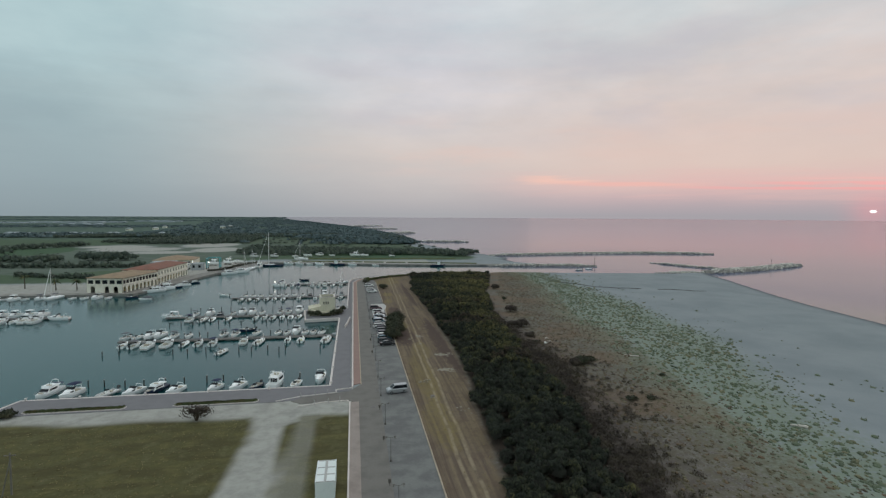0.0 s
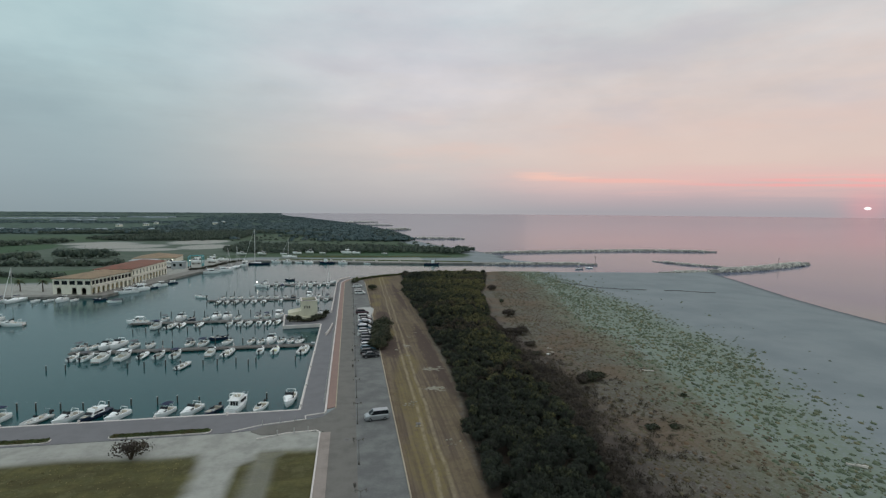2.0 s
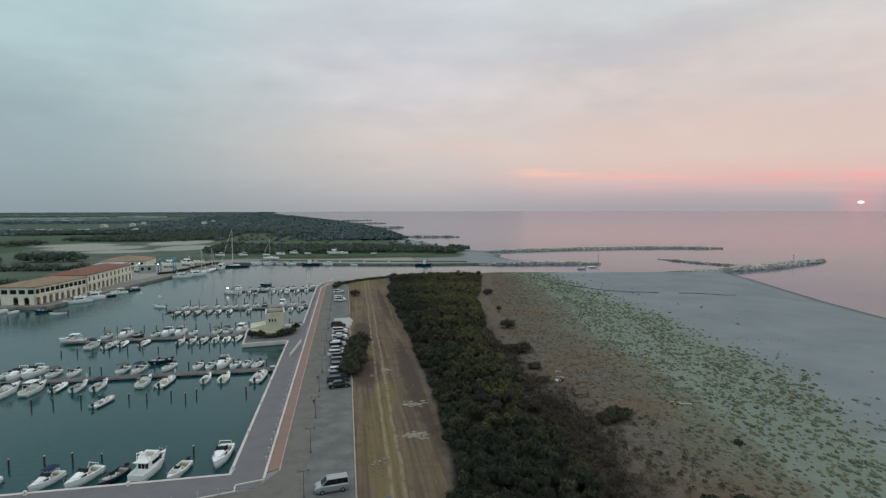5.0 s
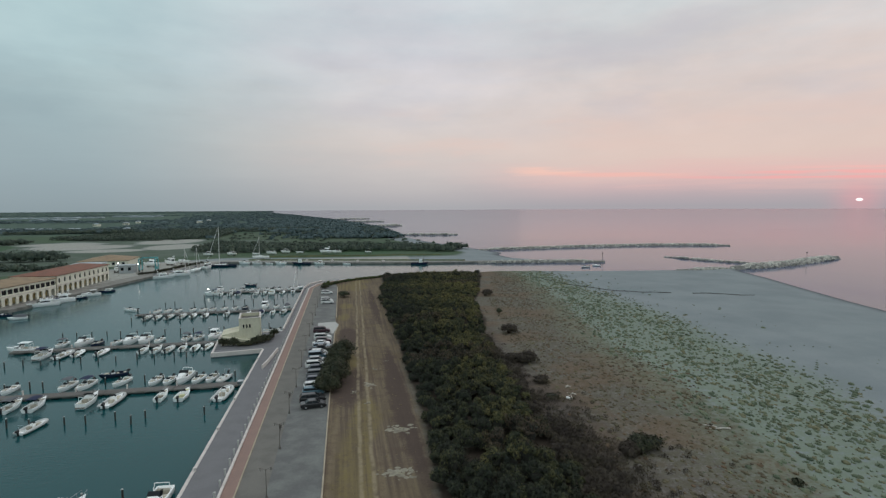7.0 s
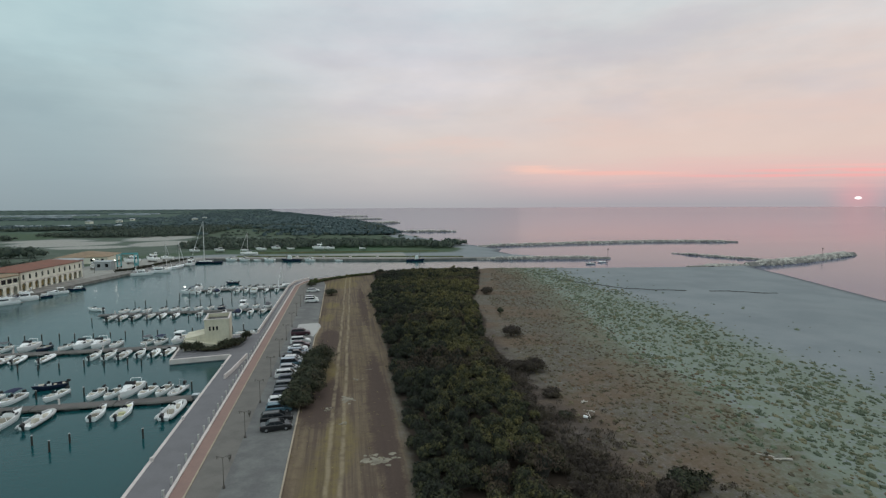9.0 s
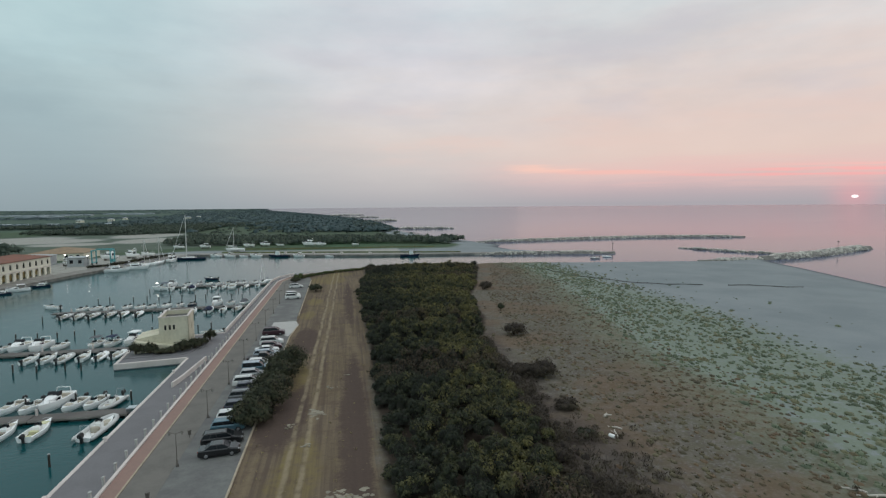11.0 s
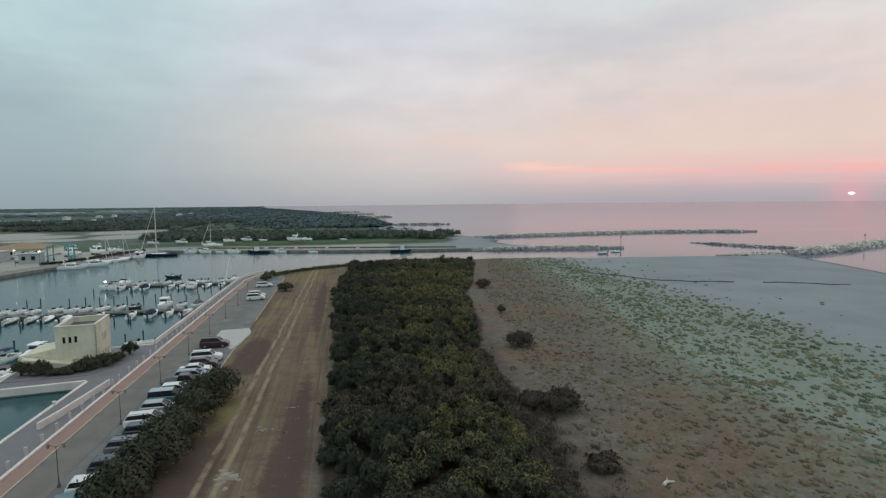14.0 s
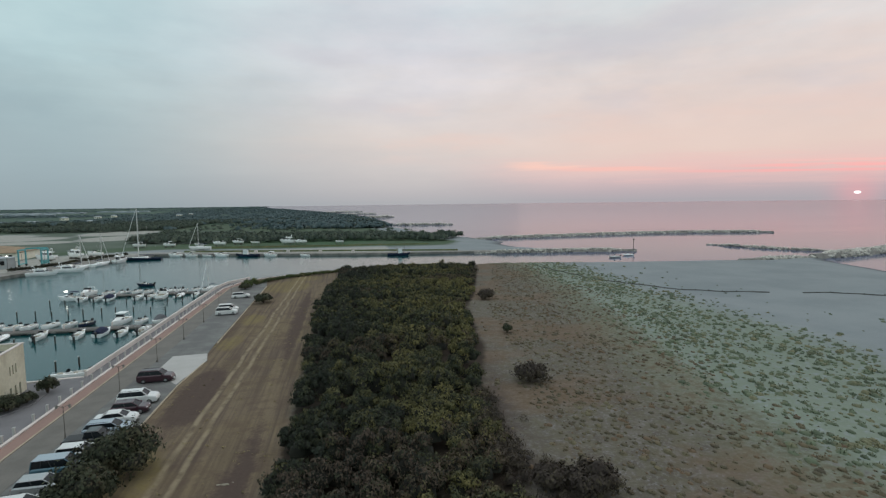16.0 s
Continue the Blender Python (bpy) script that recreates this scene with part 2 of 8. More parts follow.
def ground_material():
    """Sand, dune soil, dry grass and fields, by the zone weights of the ground sheet."""
    m = bpy.data.materials.new("ground")
    m.use_nodes = True
    N = Nodes(m.node_tree)
    p = N.add("ShaderNodeTexCoord").outputs["Object"]

    def weight(name):
        a = N.add("ShaderNodeAttribute")
        a.attribute_name = name
        return a.outputs["Fac"]

    n1, n2, n3 = N.noise(p, 0.05, 5, 0.6), N.noise(p, 0.35, 5, 0.65), N.noise(p, 3.0, 4, 0.65)
    ragged = N.math("ADD", N.math("MULTIPLY", N.math("SUBTRACT", n2, 0.5), 0.9), N.math("MULTIPLY", N.math("SUBTRACT", n3, 0.5), 0.5))

    def edge(name):
        w = weight(name)
        return N.step(N.math("ADD", w, N.math("MULTIPLY", ragged, N.math("MULTIPLY", N.math("MULTIPLY", w, N.math("SUBTRACT", 1.0, w)), 3.2))), 0.3, 0.7)

    sand = N.mix(N.step(n1, 0.35, 0.7), lin(151, 154, 150), lin(139, 143, 140))
    sand = N.mix(N.math("MULTIPLY", N.step(n3, 0.45, 0.75), 0.25), sand, lin(122, 126, 126))
    wet = N.mix(weight("wet"), sand, lin(92, 92, 94))
    soil = N.mix(N.step(n2, 0.35, 0.65), lin(122, 113, 102), lin(100, 91, 81))
    soil = N.mix(N.math("MULTIPLY", N.step(n3, 0.48, 0.66), 0.55), soil, lin(146, 143, 138))
    soil = N.mix(N.math("MULTIPLY", N.step(n1, 0.46, 0.60), 0.65), soil, lin(122, 101, 82))
    col = N.mix(edge("soil"), wet, soil)
    n4 = N.noise(p, 0.85, 5, 0.7)
    sage = N.mix(n3, lin(118, 128, 106), lin(146, 152, 132))
    col = N.mix(N.math("MULTIPLY", N.step(N.math("ADD", n4, N.math("MULTIPLY", weight("veg"), 0.16)), 0.46, 0.68), N.math("MULTIPLY", weight("veg"), 0.9)), col, sage)
    heath = N.mix(n3, lin(90, 84, 68), lin(120, 112, 92))
    heath = N.mix(N.math("MULTIPLY", N.step(n1, 0.44, 0.58), 0.6), heath, N.mix(n3, lin(104, 80, 62), lin(124, 100, 76)))
    col = N.mix(N.math("MULTIPLY", N.step(n4, 0.38, 0.60), N.math("MULTIPLY", edge("soil"), 0.85)), col, heath)
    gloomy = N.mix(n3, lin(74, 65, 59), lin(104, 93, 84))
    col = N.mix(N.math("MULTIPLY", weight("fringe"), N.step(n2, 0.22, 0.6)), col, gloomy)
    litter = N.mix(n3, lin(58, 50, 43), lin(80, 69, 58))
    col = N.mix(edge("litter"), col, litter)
    rows = N.noise(p, 0.55, 4, 0.6, (2.2, 0.05, 1))
    straw = N.mix(N.step(rows, 0.30, 0.72), lin(150, 133, 108), lin(108, 94, 84))
    straw = N.mix(N.math("MULTIPLY", N.step(n1, 0.45, 0.60), 0.3), straw, lin(138, 122, 90))
    straw = N.mix(N.math("MULTIPLY", N.step(n3, 0.5, 0.7), 0.35), straw, lin(100, 88, 79))
    straw = N.mix(N.math("MULTIPLY", N.step(n2, 0.44, 0.66), 0.55), straw, lin(112, 95, 82))
    xyz = N.add("ShaderNodeSeparateXYZ")
    N.link(p, xyz.inputs[0])
    straw = N.mix(N.math("MULTIPLY", edge("bare"), 0.9), straw, N.mix(n3, lin(112, 96, 86), lin(90, 76, 70)))
    straw = N.mix(N.math("MULTIPLY", N.math("MULTIPLY", edge("yellow"), N.math("MULTIPLY", N.step(n4, 0.2, 0.62), N.math("SUBTRACT", 1.0, N.math("MULTIPLY", N.step(rows, 0.4, 0.62), 0.55)))), 0.85), straw, N.mix(n3, lin(132, 117, 76), lin(166, 149, 102)))
    # wheel ruts
    off = N.math("SUBTRACT", xyz.outputs[0], N.math("ADD", N.math("MULTIPLY", xyz.outputs[1], 0.018), N.math("ADD", N.math("MULTIPLY", n1, 1.6), 15.6)))
    rut = N.math("ABSOLUTE", N.math("SUBTRACT", N.math("ABSOLUTE", off), 0.85))
    rut = N.math("MULTIPLY", N.math("SUBTRACT", 1.0, N.step(rut, 0.1, 0.45)), N.step(n2, 0.3, 0.6))
    straw = N.mix(N.math("MULTIPLY", rut, 0.75), straw, lin(182, 166, 136))
    straw = N.mix(1.0, straw, (0.80, 0.77, 0.74, 1), "MULTIPLY")
    col = N.mix(edge("straw"), col, straw)
    meadow = N.mix(N.step(n2, 0.35, 0.65), lin(122, 112, 74), lin(88, 85, 55))
    meadow = N.mix(N.math("MULTIPLY", N.step(n3, 0.45, 0.7), 0.5), meadow, lin(128, 115, 86))
    meadow = N.mix(N.math("MULTIPLY", N.step(N.noise(p, 0.22, 4, 0.6, (0.5, 1.6, 1)), 0.42, 0.62), 0.55), meadow, lin(84, 74, 52))
    meadow = N.mix(N.math("MULTIPLY", N.step(n2, 0.48, 0.66), 0.5), meadow, N.mix(n3, lin(128, 118, 84), lin(150, 139, 102)))
    meadow = N.mix(1.0, meadow, (0.74, 0.77, 0.71, 1), "MULTIPLY")
    col = N.mix(edge("meadow"), col, meadow)
    dirt = N.mix(N.step(n2, 0.35, 0.7), lin(180, 175, 161), lin(158, 153, 141))
    dirt = N.mix(N.math("MULTIPLY", N.step(n3, 0.5, 0.75), 0.3), dirt, lin(176, 173, 165))
    col = N.mix(N.step(N.math("ADD", weight("dirt"), N.math("MULTIPLY", ragged, 0.12)), 0.12, 0.88), col, dirt)
    cells = N.add("ShaderNodeTexVoronoi")
    cells.feature, cells.distance = "F1", "CHEBYCHEV"
    mp = N.add("ShaderNodeMapping")
    mp.inputs["Scale"].default_value = (0.0052, 0.0030, 1)
    mp.inputs["Rotation"].default_value = (0, 0, 0.35)
    N.link(p, mp.inputs[0])
    N.link(mp.outputs[0], cells.inputs["Vector"])
    cells.inputs["Scale"].default_value = 1.0
    pick = N.add("ShaderNodeSeparateColor")
    N.link(cells.outputs["Color"], pick.inputs[0])
    field = N.ramp(pick.outputs[0], [(0, lin(94, 112, 84)), (.2, lin(110, 122, 92)), (.4, lin(86, 102, 84)), (.55, lin(134, 136, 120)), (.66, lin(98, 120, 86)), (.84, lin(116, 122, 98))], "CONSTANT")
    field = N.mix(N.math("MULTIPLY", N.step(n1, 0.4, 0.65), 0.5), field, lin(92, 108, 86))
    field = N.mix(N.math("MULTIPLY", N.step(n2, 0.4, 0.7), 0.3), field, lin(138, 142, 118))
    field = N.mix(1.0, field, (0.58, 0.65, 0.64, 1), "MULTIPLY")
    # far plain: olive fields, with a paler, bluer cast for haze
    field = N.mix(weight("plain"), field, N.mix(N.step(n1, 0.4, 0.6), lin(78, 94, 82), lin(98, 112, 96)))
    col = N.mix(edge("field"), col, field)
    col = N.mix(1.0, col, (0.83, 0.87, 0.94, 1), "MULTIPLY")
    b = N.add("ShaderNodeBsdfPrincipled")
    N.link(col, b.inputs["Base Color"])
    b.inputs["Roughness"].default_value = 0.95
    b.inputs["Specular IOR Level"].default_value = 0.1
    t = N.add("ShaderNodeBump")
    t.inputs["Strength"].default_value = 0.6
    t.inputs["Distance"].default_value = 0.15
    N.link(N.math("ADD", n2, N.math("MULTIPLY", n3, 0.4)), t.inputs["Height"])
    N.link(t.outputs[0], b.inputs["Normal"])
    N.link(b.outputs[0], N.add("ShaderNodeOutputMaterial").inputs[0])
    return m


def water_material(name, ripples):
    """Harbour water with small ripples that turns seaward into blue-grey, or the open sea, whose waves are lost in distance."""
    m = bpy.data.materials.new(name)
    m.use_nodes = True
    N = Nodes(m.node_tree)
    p = N.add("ShaderNodeTexCoord").outputs["Object"]
    b = N.add("ShaderNodeBsdfPrincipled")
    depth = N.step(N.noise(p, 0.012, 4, 0.6), 0.3, 0.7)
    sea = N.mix(depth, (0.040, 0.072, 0.145, 1), (0.048, 0.076, 0.142, 1))
    b.inputs["IOR"].default_value = 1.33
    share = 0.26
    if ripples:
        at = N.add("ShaderNodeSeparateXYZ")
        N.link(p, at.inputs[0])
        outer = N.step(N.math("ADD", N.math("MULTIPLY", at.outputs[0], 0.9), N.math("MULTIPLY", at.outputs[1], 0.5)), 235.0, 320.0)
        N.link(N.mix(outer, N.mix(depth, (0.004, 0.054, 0.060, 1), (0.007, 0.064, 0.070, 1)), sea), b.inputs["Base Color"])
        share = N.math("MULTIPLY", outer, 0.26)
        N.put(b.inputs["Specular IOR Level"], N.math("SUBTRACT", 0.40, N.math("MULTIPLY", outer, 0.10)))
        N.put(b.inputs["Roughness"], 0.10)
        t = N.add("ShaderNodeBump")
        N.put(t.inputs["Strength"], N.math("MULTIPLY", N.math("SUBTRACT", 1.0, outer), 0.45))
        t.inputs["Distance"].default_value = 0.06
        N.link(N.math("ADD", N.noise(p, 1.1, 4, 0.6, (1, 1.7, 1)), N.noise(p, 0.25, 3, 0.5, (1.4, 1, 1))), t.inputs["Height"])
        N.link(t.outputs[0], b.inputs["Normal"])
    else:
        N.link(sea, b.inputs["Base Color"])
        b.inputs["Specular IOR Level"].default_value = 0.30
        wind = N.noise(p, 0.004, 4, 0.6, (1, 2.6, 1))
        N.put(b.inputs["Roughness"], N.math("ADD", 0.085, N.math("MULTIPLY", N.step(wind, 0.35, 0.7), 0.025)))
    # light scattered back by the choppy, slightly turbid sea
    murk = N.add("ShaderNodeBsdfDiffuse")
    murk.inputs[0].default_value = (0.17, 0.165, 0.215, 1)
    both = N.add("ShaderNodeMixShader")
    N.put(both.inputs[0], share)
    N.link(b.outputs[0], both.inputs[1])
    N.link(murk.outputs[0], both.inputs[2])
    N.link(both.outputs[0], N.add("ShaderNodeOutputMaterial").inputs[0])
    return m


M = dict(
    ground=ground_material(), water=water_material("harbour_water", True), sea=water_material("open_sea", False),
    asphalt=material("asphalt", lin(115, 111, 105), 0.9, vary=0.26, second=lin(96, 93, 88)[:3], fine=5, bump=0.2),
    parking=material("parking_asphalt", lin(100, 99, 98), 0.9, vary=0.30, scale=0.8, second=lin(124, 126, 121)[:3], fine=4, bump=0.2),
    concrete=material("concrete", lin(117, 115, 117), 0.85, vary=0.2, fine=4, second=lin(103, 101, 103)[:3], bump=0.2),
    seawall=material("seawall_concrete", lin(138, 134, 128), 0.85, vary=0.3, fine=3, second=lin(96, 94, 88)[:3], bump=0.3),
    paving=material("red_paving", lin(146, 119, 109), 0.85, vary=0.2, fine=3, second=lin(132, 110, 102)[:3], rand=0.06),
    white=material("white_masonry", lin(214, 204, 198), 0.8, vary=0.15, fine=3, second=lin(176, 166, 160)[:3]),
    kerb=material("kerb_stone", lin(176, 162, 142), 0.85, vary=0.25, fine=3),
    rubble=material("weathered_rubble", lin(146, 140, 124), 0.95, vary=0.35, fine=4, second=lin(116, 108, 94)[:3], rand=0.15),
    pole_wood=material("grey_timber", lin(120, 116, 106), 0.9, vary=0.3, fine=5),
    slab=material("pale_slab", lin(178, 176, 172), 0.85, vary=0.15, fine=3, second=lin(158, 156, 152)[:3]),
    plaster=material("cream_plaster", lin(234, 229, 212), 0.85, vary=0.18, fine=2, second=lin(214, 207, 186)[:3]),
    ochre=material("ochre_plaster", lin(214, 194, 140), 0.85, vary=0.15, fine=2),
    stone_rock=material("boulder", lin(192, 187, 178), 0.9, vary=0.3, scale=0.6, second=lin(140, 134, 128)[:3], bump=0.5, island=0.35),
    terracotta=material("terracotta_tile", lin(150, 128, 102), 0.85, vary=0.3, second=lin(126, 108, 88)[:3], fine=4),
    redroof=material("red_roof_tile", lin(132, 86, 70), 0.85, vary=0.3, second=lin(112, 82, 68)[:3], fine=4),
    glass=material("dark_glass", (0.012, 0.015, 0.018), 0.12, vary=0.1, spec=0.25),
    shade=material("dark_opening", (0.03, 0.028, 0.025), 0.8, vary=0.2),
    gel=material("white_gelcoat", lin(252, 252, 250), 0.3, vary=0.08, second=lin(228, 229, 228)[:3], coat=0.3, rand=0.06),
    tube=material("grey_hypalon", lin(190, 190, 188), 0.6, vary=0.1, rand=0.15),
    navy=material("navy_gelcoat", lin(30, 38, 62), 0.25, vary=0.1, coat=0.3),
    blue=material("blue_canvas", lin(30, 40, 70), 0.85, vary=0.25, fine=6),
    canvas=material("grey_canvas", lin(96, 98, 102), 0.85, vary=0.25, fine=6),
    beige=material("beige_cushion", lin(184, 176, 160), 0.8, vary=0.25, rand=0.25),
    yellow=material("pale_yellow_gelcoat", lin(218, 214, 168), 0.4, vary=0.1),
    teak=material("teak_deck", lin(126, 119, 109), 0.8, vary=0.3, fine=6, rand=0.3),
    black=material("black_plastic", (0.015, 0.015, 0.017), 0.5, vary=0.2),
    rubber=material("tyre_rubber", (0.02, 0.02, 0.02), 0.85, vary=0.2),
    steel=material("stainless_steel", (0.6, 0.6, 0.62), 0.3, 1.0, vary=0.1),
    alu=material("mast_aluminium", lin(216, 214, 210), 0.4, 0.2, vary=0.1),
    pile=material("mooring_pile_wood", lin(62, 58, 52), 0.85, vary=0.4, fine=5, second=lin(44, 42, 40)[:3]),
    deck=material("pontoon_deck", lin(106, 102, 98), 0.85, vary=0.25, fine=4, rand=0.08),
    float=material("pontoon_float", lin(80, 80, 78), 0.8, vary=0.3),
    netting=material("dark_netting", lin(98, 96, 92), 0.9, vary=0.3),
    post=material("lamp_post_paint", lin(96, 90, 84), 0.6, vary=0.2),
    lantern=material("lantern_glass", lin(150, 146, 140), 0.4, vary=0.1),
    trunk=material("bark", lin(80, 68, 56), 0.9, vary=0.35, fine=5, bump=0.4),
    driftwood=material("bleached_driftwood", lin(196, 188, 178), 0.85, vary=0.25, fine=4),
    darkleaf=leaf_material("dark_scrub_leaves", lin(34, 38, 30), lin(74, 73, 48), lin(58, 48, 44), 0.03, 0.3, 0.7),
    # core colour is dark so gaps between leaf sprays look shaded
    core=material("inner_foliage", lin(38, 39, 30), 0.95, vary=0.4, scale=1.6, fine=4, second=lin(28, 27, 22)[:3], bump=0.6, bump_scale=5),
    bushleaf=leaf_material("bush_leaves", lin(44, 50, 40), lin(84, 86, 64), lin(88, 78, 62), 0.06),
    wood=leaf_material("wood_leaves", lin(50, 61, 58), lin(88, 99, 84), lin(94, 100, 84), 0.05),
    tuft=leaf_material("dune_grass", lin(80, 90, 74), lin(114, 123, 100), lin(120, 114, 88), 0.12),
    hedge=leaf_material("hedge_leaves", lin(54, 64, 40), lin(86, 96, 58), lin(96, 88, 58), 0.1),
    palm=leaf_material("palm_fronds", lin(46, 58, 40), lin(76, 90, 58), lin(110, 100, 64), 0.1),
    container=material("container_paint", lin(226, 231, 228), 0.6, vary=0.15, second=lin(200, 208, 204)[:3]),
    teal=material("teal_crane_paint", lin(92, 164, 168), 0.5, vary=0.2),
    shed=material("metal_shed", lin(170, 174, 176), 0.6, 0.1, vary=0.15),
    farwhite=material("greenhouse_film", lin(160, 168, 174), 0.6, vary=0.1),
    office=material("pale_cream_render", lin(212, 206, 184), 0.85, vary=0.25, fine=2, second=lin(184, 176, 152)[:3]),
    faded=material("faded_paving", lin(150, 138, 130), 0.85, vary=0.2, fine=3),
    lamp=bpy.data.materials.new("lit_lamp"),
)
M["lamp"].use_nodes = True
_n = Nodes(M["lamp"].node_tree)
_e = _n.add("ShaderNodeEmission")
_e.inputs[0].default_value, _e.inputs[1].default_value = (1, 0.95, 0.85, 1), 7.0
_n.link(_e.outputs[0], _n.add("ShaderNodeOutputMaterial").inputs[0])
CAR = {k: material("car_paint_" + k, lin(*c), 0.3, mt, vary=0.06, coat=0.5, spec=0.5) for k, c, mt in (
    ("white", (218, 218, 216), 0.0), ("silver", (168, 170, 172), 0.5), ("black", (26, 27, 30), 0.1), ("navy", (36, 44, 62), 0.1),
    ("maroon", (62, 34, 44), 0.1), ("grey", (110, 113, 116), 0.3), ("teal", (74, 108, 122), 0.2), ("paleblue", (160, 172, 182), 0.3))}
CAR_LIGHT = material("headlight_lens", lin(214, 216, 218), 0.15, vary=0.05)
CAR_TAIL = material("tail_light_lens", lin(130, 24, 24), 0.2, vary=0.05)
CAR_RIM = material("alloy_rim", lin(150, 150, 152), 0.35, 0.6, vary=0.1)


# ---- geometry helpers ----
class G:
    """Collects vertices and faces of one mesh."""

    def __init__(self):
        self.v, self.f, self.m = [], [], []

    def face(self, *idx, m=0):
        self.f.append(idx)
        self.m.append(m)

    def loft(self, rings, cap=True, close=True, m=0):
        """Skin over rings of equal length."""
        n, at = len(rings[0]), len(self.v)
        for r in rings:
            self.v.extend(tuple(p) for p in r)
        for i in range(len(rings) - 1):
            for j in range(n if close else n - 1):
                a, b = at + i * n + j, at + i * n + (j + 1) % n
                self.face(a, b, b + n, a + n, m=m)
        if cap:
            self.face(*range(at + n - 1, at - 1, -1), m=m)
            self.face(*range(at + (len(rings) - 1) * n, at + len(rings) * n), m=m)
        return self

    def prism(self, poly, z0, z1, m=0, inset=0.0):
        c = (sum(p[0] for p in poly) / len(poly), sum(p[1] for p in poly) / len(poly))
        rings = [[(x, y, z0) for x, y in poly]]
        if inset:
            rings.append([(x, y, z1 - inset) for x, y in poly])

            def pull(x, y):
                d = math.hypot(x - c[0], y - c[1]) or 1
                return (x - (x - c[0]) / d * inset, y - (y - c[1]) / d * inset, z1)
            rings.append([pull(x, y) for x, y in poly])
        else:
            rings.append([(x, y, z1) for x, y in poly])
        return self.loft(rings, m=m)

    def box(self, x0, y0, z0, x1, y1, z1, m=0, c=0.0):
        if c:
            r = lambda d, z: [(x0 + d, y0 + d, z), (x1 - d, y0 + d, z), (x1 - d, y1 - d, z), (x0 + d, y1 - d, z)]
            return self.loft([r(0, z0), r(0, z1 - c), r(c, z1)], m=m)
        return self.prism([(x0, y0), (x1, y0), (x1, y1), (x0, y1)], z0, z1, m)

    def tube(self, p, q, r0, r1=None, n=8, m=0):
        p, q = Vector(p), Vector(q)
        r1 = r0 if r1 is None else r1
        d = (q - p).normalized()
        u = d.orthogonal().normalized()
        w = d.cross(u)
        ring = lambda o, r: [tuple(o + (u * math.cos(a) + w * math.sin(a)) * r) for a in (2 * math.pi * i / n for i in range(n))]
        return self.loft([ring(p, r0), ring(q, r1)], m=m)

    def blob(self, c, rx, ry, rz, n=8, k=5, rough=0.15, rng=random, m=0, low=-0.5):
        """An uneven rounded lump."""
        rings = []
        for i in range(k + 1):
            a = -math.pi / 2 * (-low) + (math.pi / 2 * (1 - low)) * i / k if low > -1 else -math.pi / 2 + math.pi * i / k
            a = min(a, math.pi / 2 - 0.15)
            rings.append([(c[0] + rx * math.cos(a) * math.cos(t) * (1 + rng.uniform(-rough, rough)), c[1] + ry * math.cos(a) * math.sin(t) * (1 + rng.uniform(-rough, rough)), c[2] + rz * math.sin(a) * (1 + rng.uniform(-rough, rough) * 0.6)) for t in (2 * math.pi * j / n for j in range(n))])
        return self.loft(rings, m=m)

    def move(self, m4):
        self.v = [tuple(m4 @ Vector(p)) for p in self.v]
        return self

    def mesh(self, name, mats, smooth=False):
        me = bpy.data.meshes.new(name)
        me.from_pydata(self.v, [], self.f)
        mats = mats if isinstance(mats, (list, tuple)) else [mats]
        for x in mats:
            me.materials.append(x)
        if len(mats) > 1:
            me.polygons.foreach_set("material_index", self.m)
        if smooth:
            me.polygons.foreach_set("use_smooth", [True] * len(self.f))
        me.validate()
        return me


def part(name, g, mat, parent=None, label="", smooth=False):
    ob = new(name, g.mesh(name, mat, smooth))
    if parent is not None:
        ob.parent = parent
    return tagged(ob, label) if label else ob


def thing(name, label, category, m=None, group="", kind=""):
    ob = new(name)
    if m is not None:
        ob.matrix_world = m
    return tagged(ob, label, category, group, kind)


def structure(name, g, mat, label, category, smooth=False):
    return tagged(part(name, g, mat, None, "", smooth), label, category, "", "structure")


def array_mesh(name, verts, faces, mat, smooth=False):
    """A mesh from numpy arrays; faces all of one length."""
    me = bpy.data.meshes.new(name)
    n, k = faces.shape
    me.vertices.add(len(verts))
    me.vertices.foreach_set("co", np.ascontiguousarray(verts, dtype=np.float32).ravel())
    me.loops.add(n * k)
    me.loops.foreach_set("vertex_index", np.ascontiguousarray(faces, dtype=np.int32).ravel())
    me.polygons.add(n)
    me.polygons.foreach_set("loop_start", np.arange(0, n * k, k, dtype=np.int32))
    me.polygons.foreach_set("loop_total", np.full(n, k, dtype=np.int32))
    me.update(calc_edges=True)
    me.materials.append(mat)
    if smooth:
        me.polygons.foreach_set("use_smooth", [True] * n)
    return me


# ---- the lie of the land ----
WATER = -1.1
QUAY, NATURAL = 3.0, 0.075
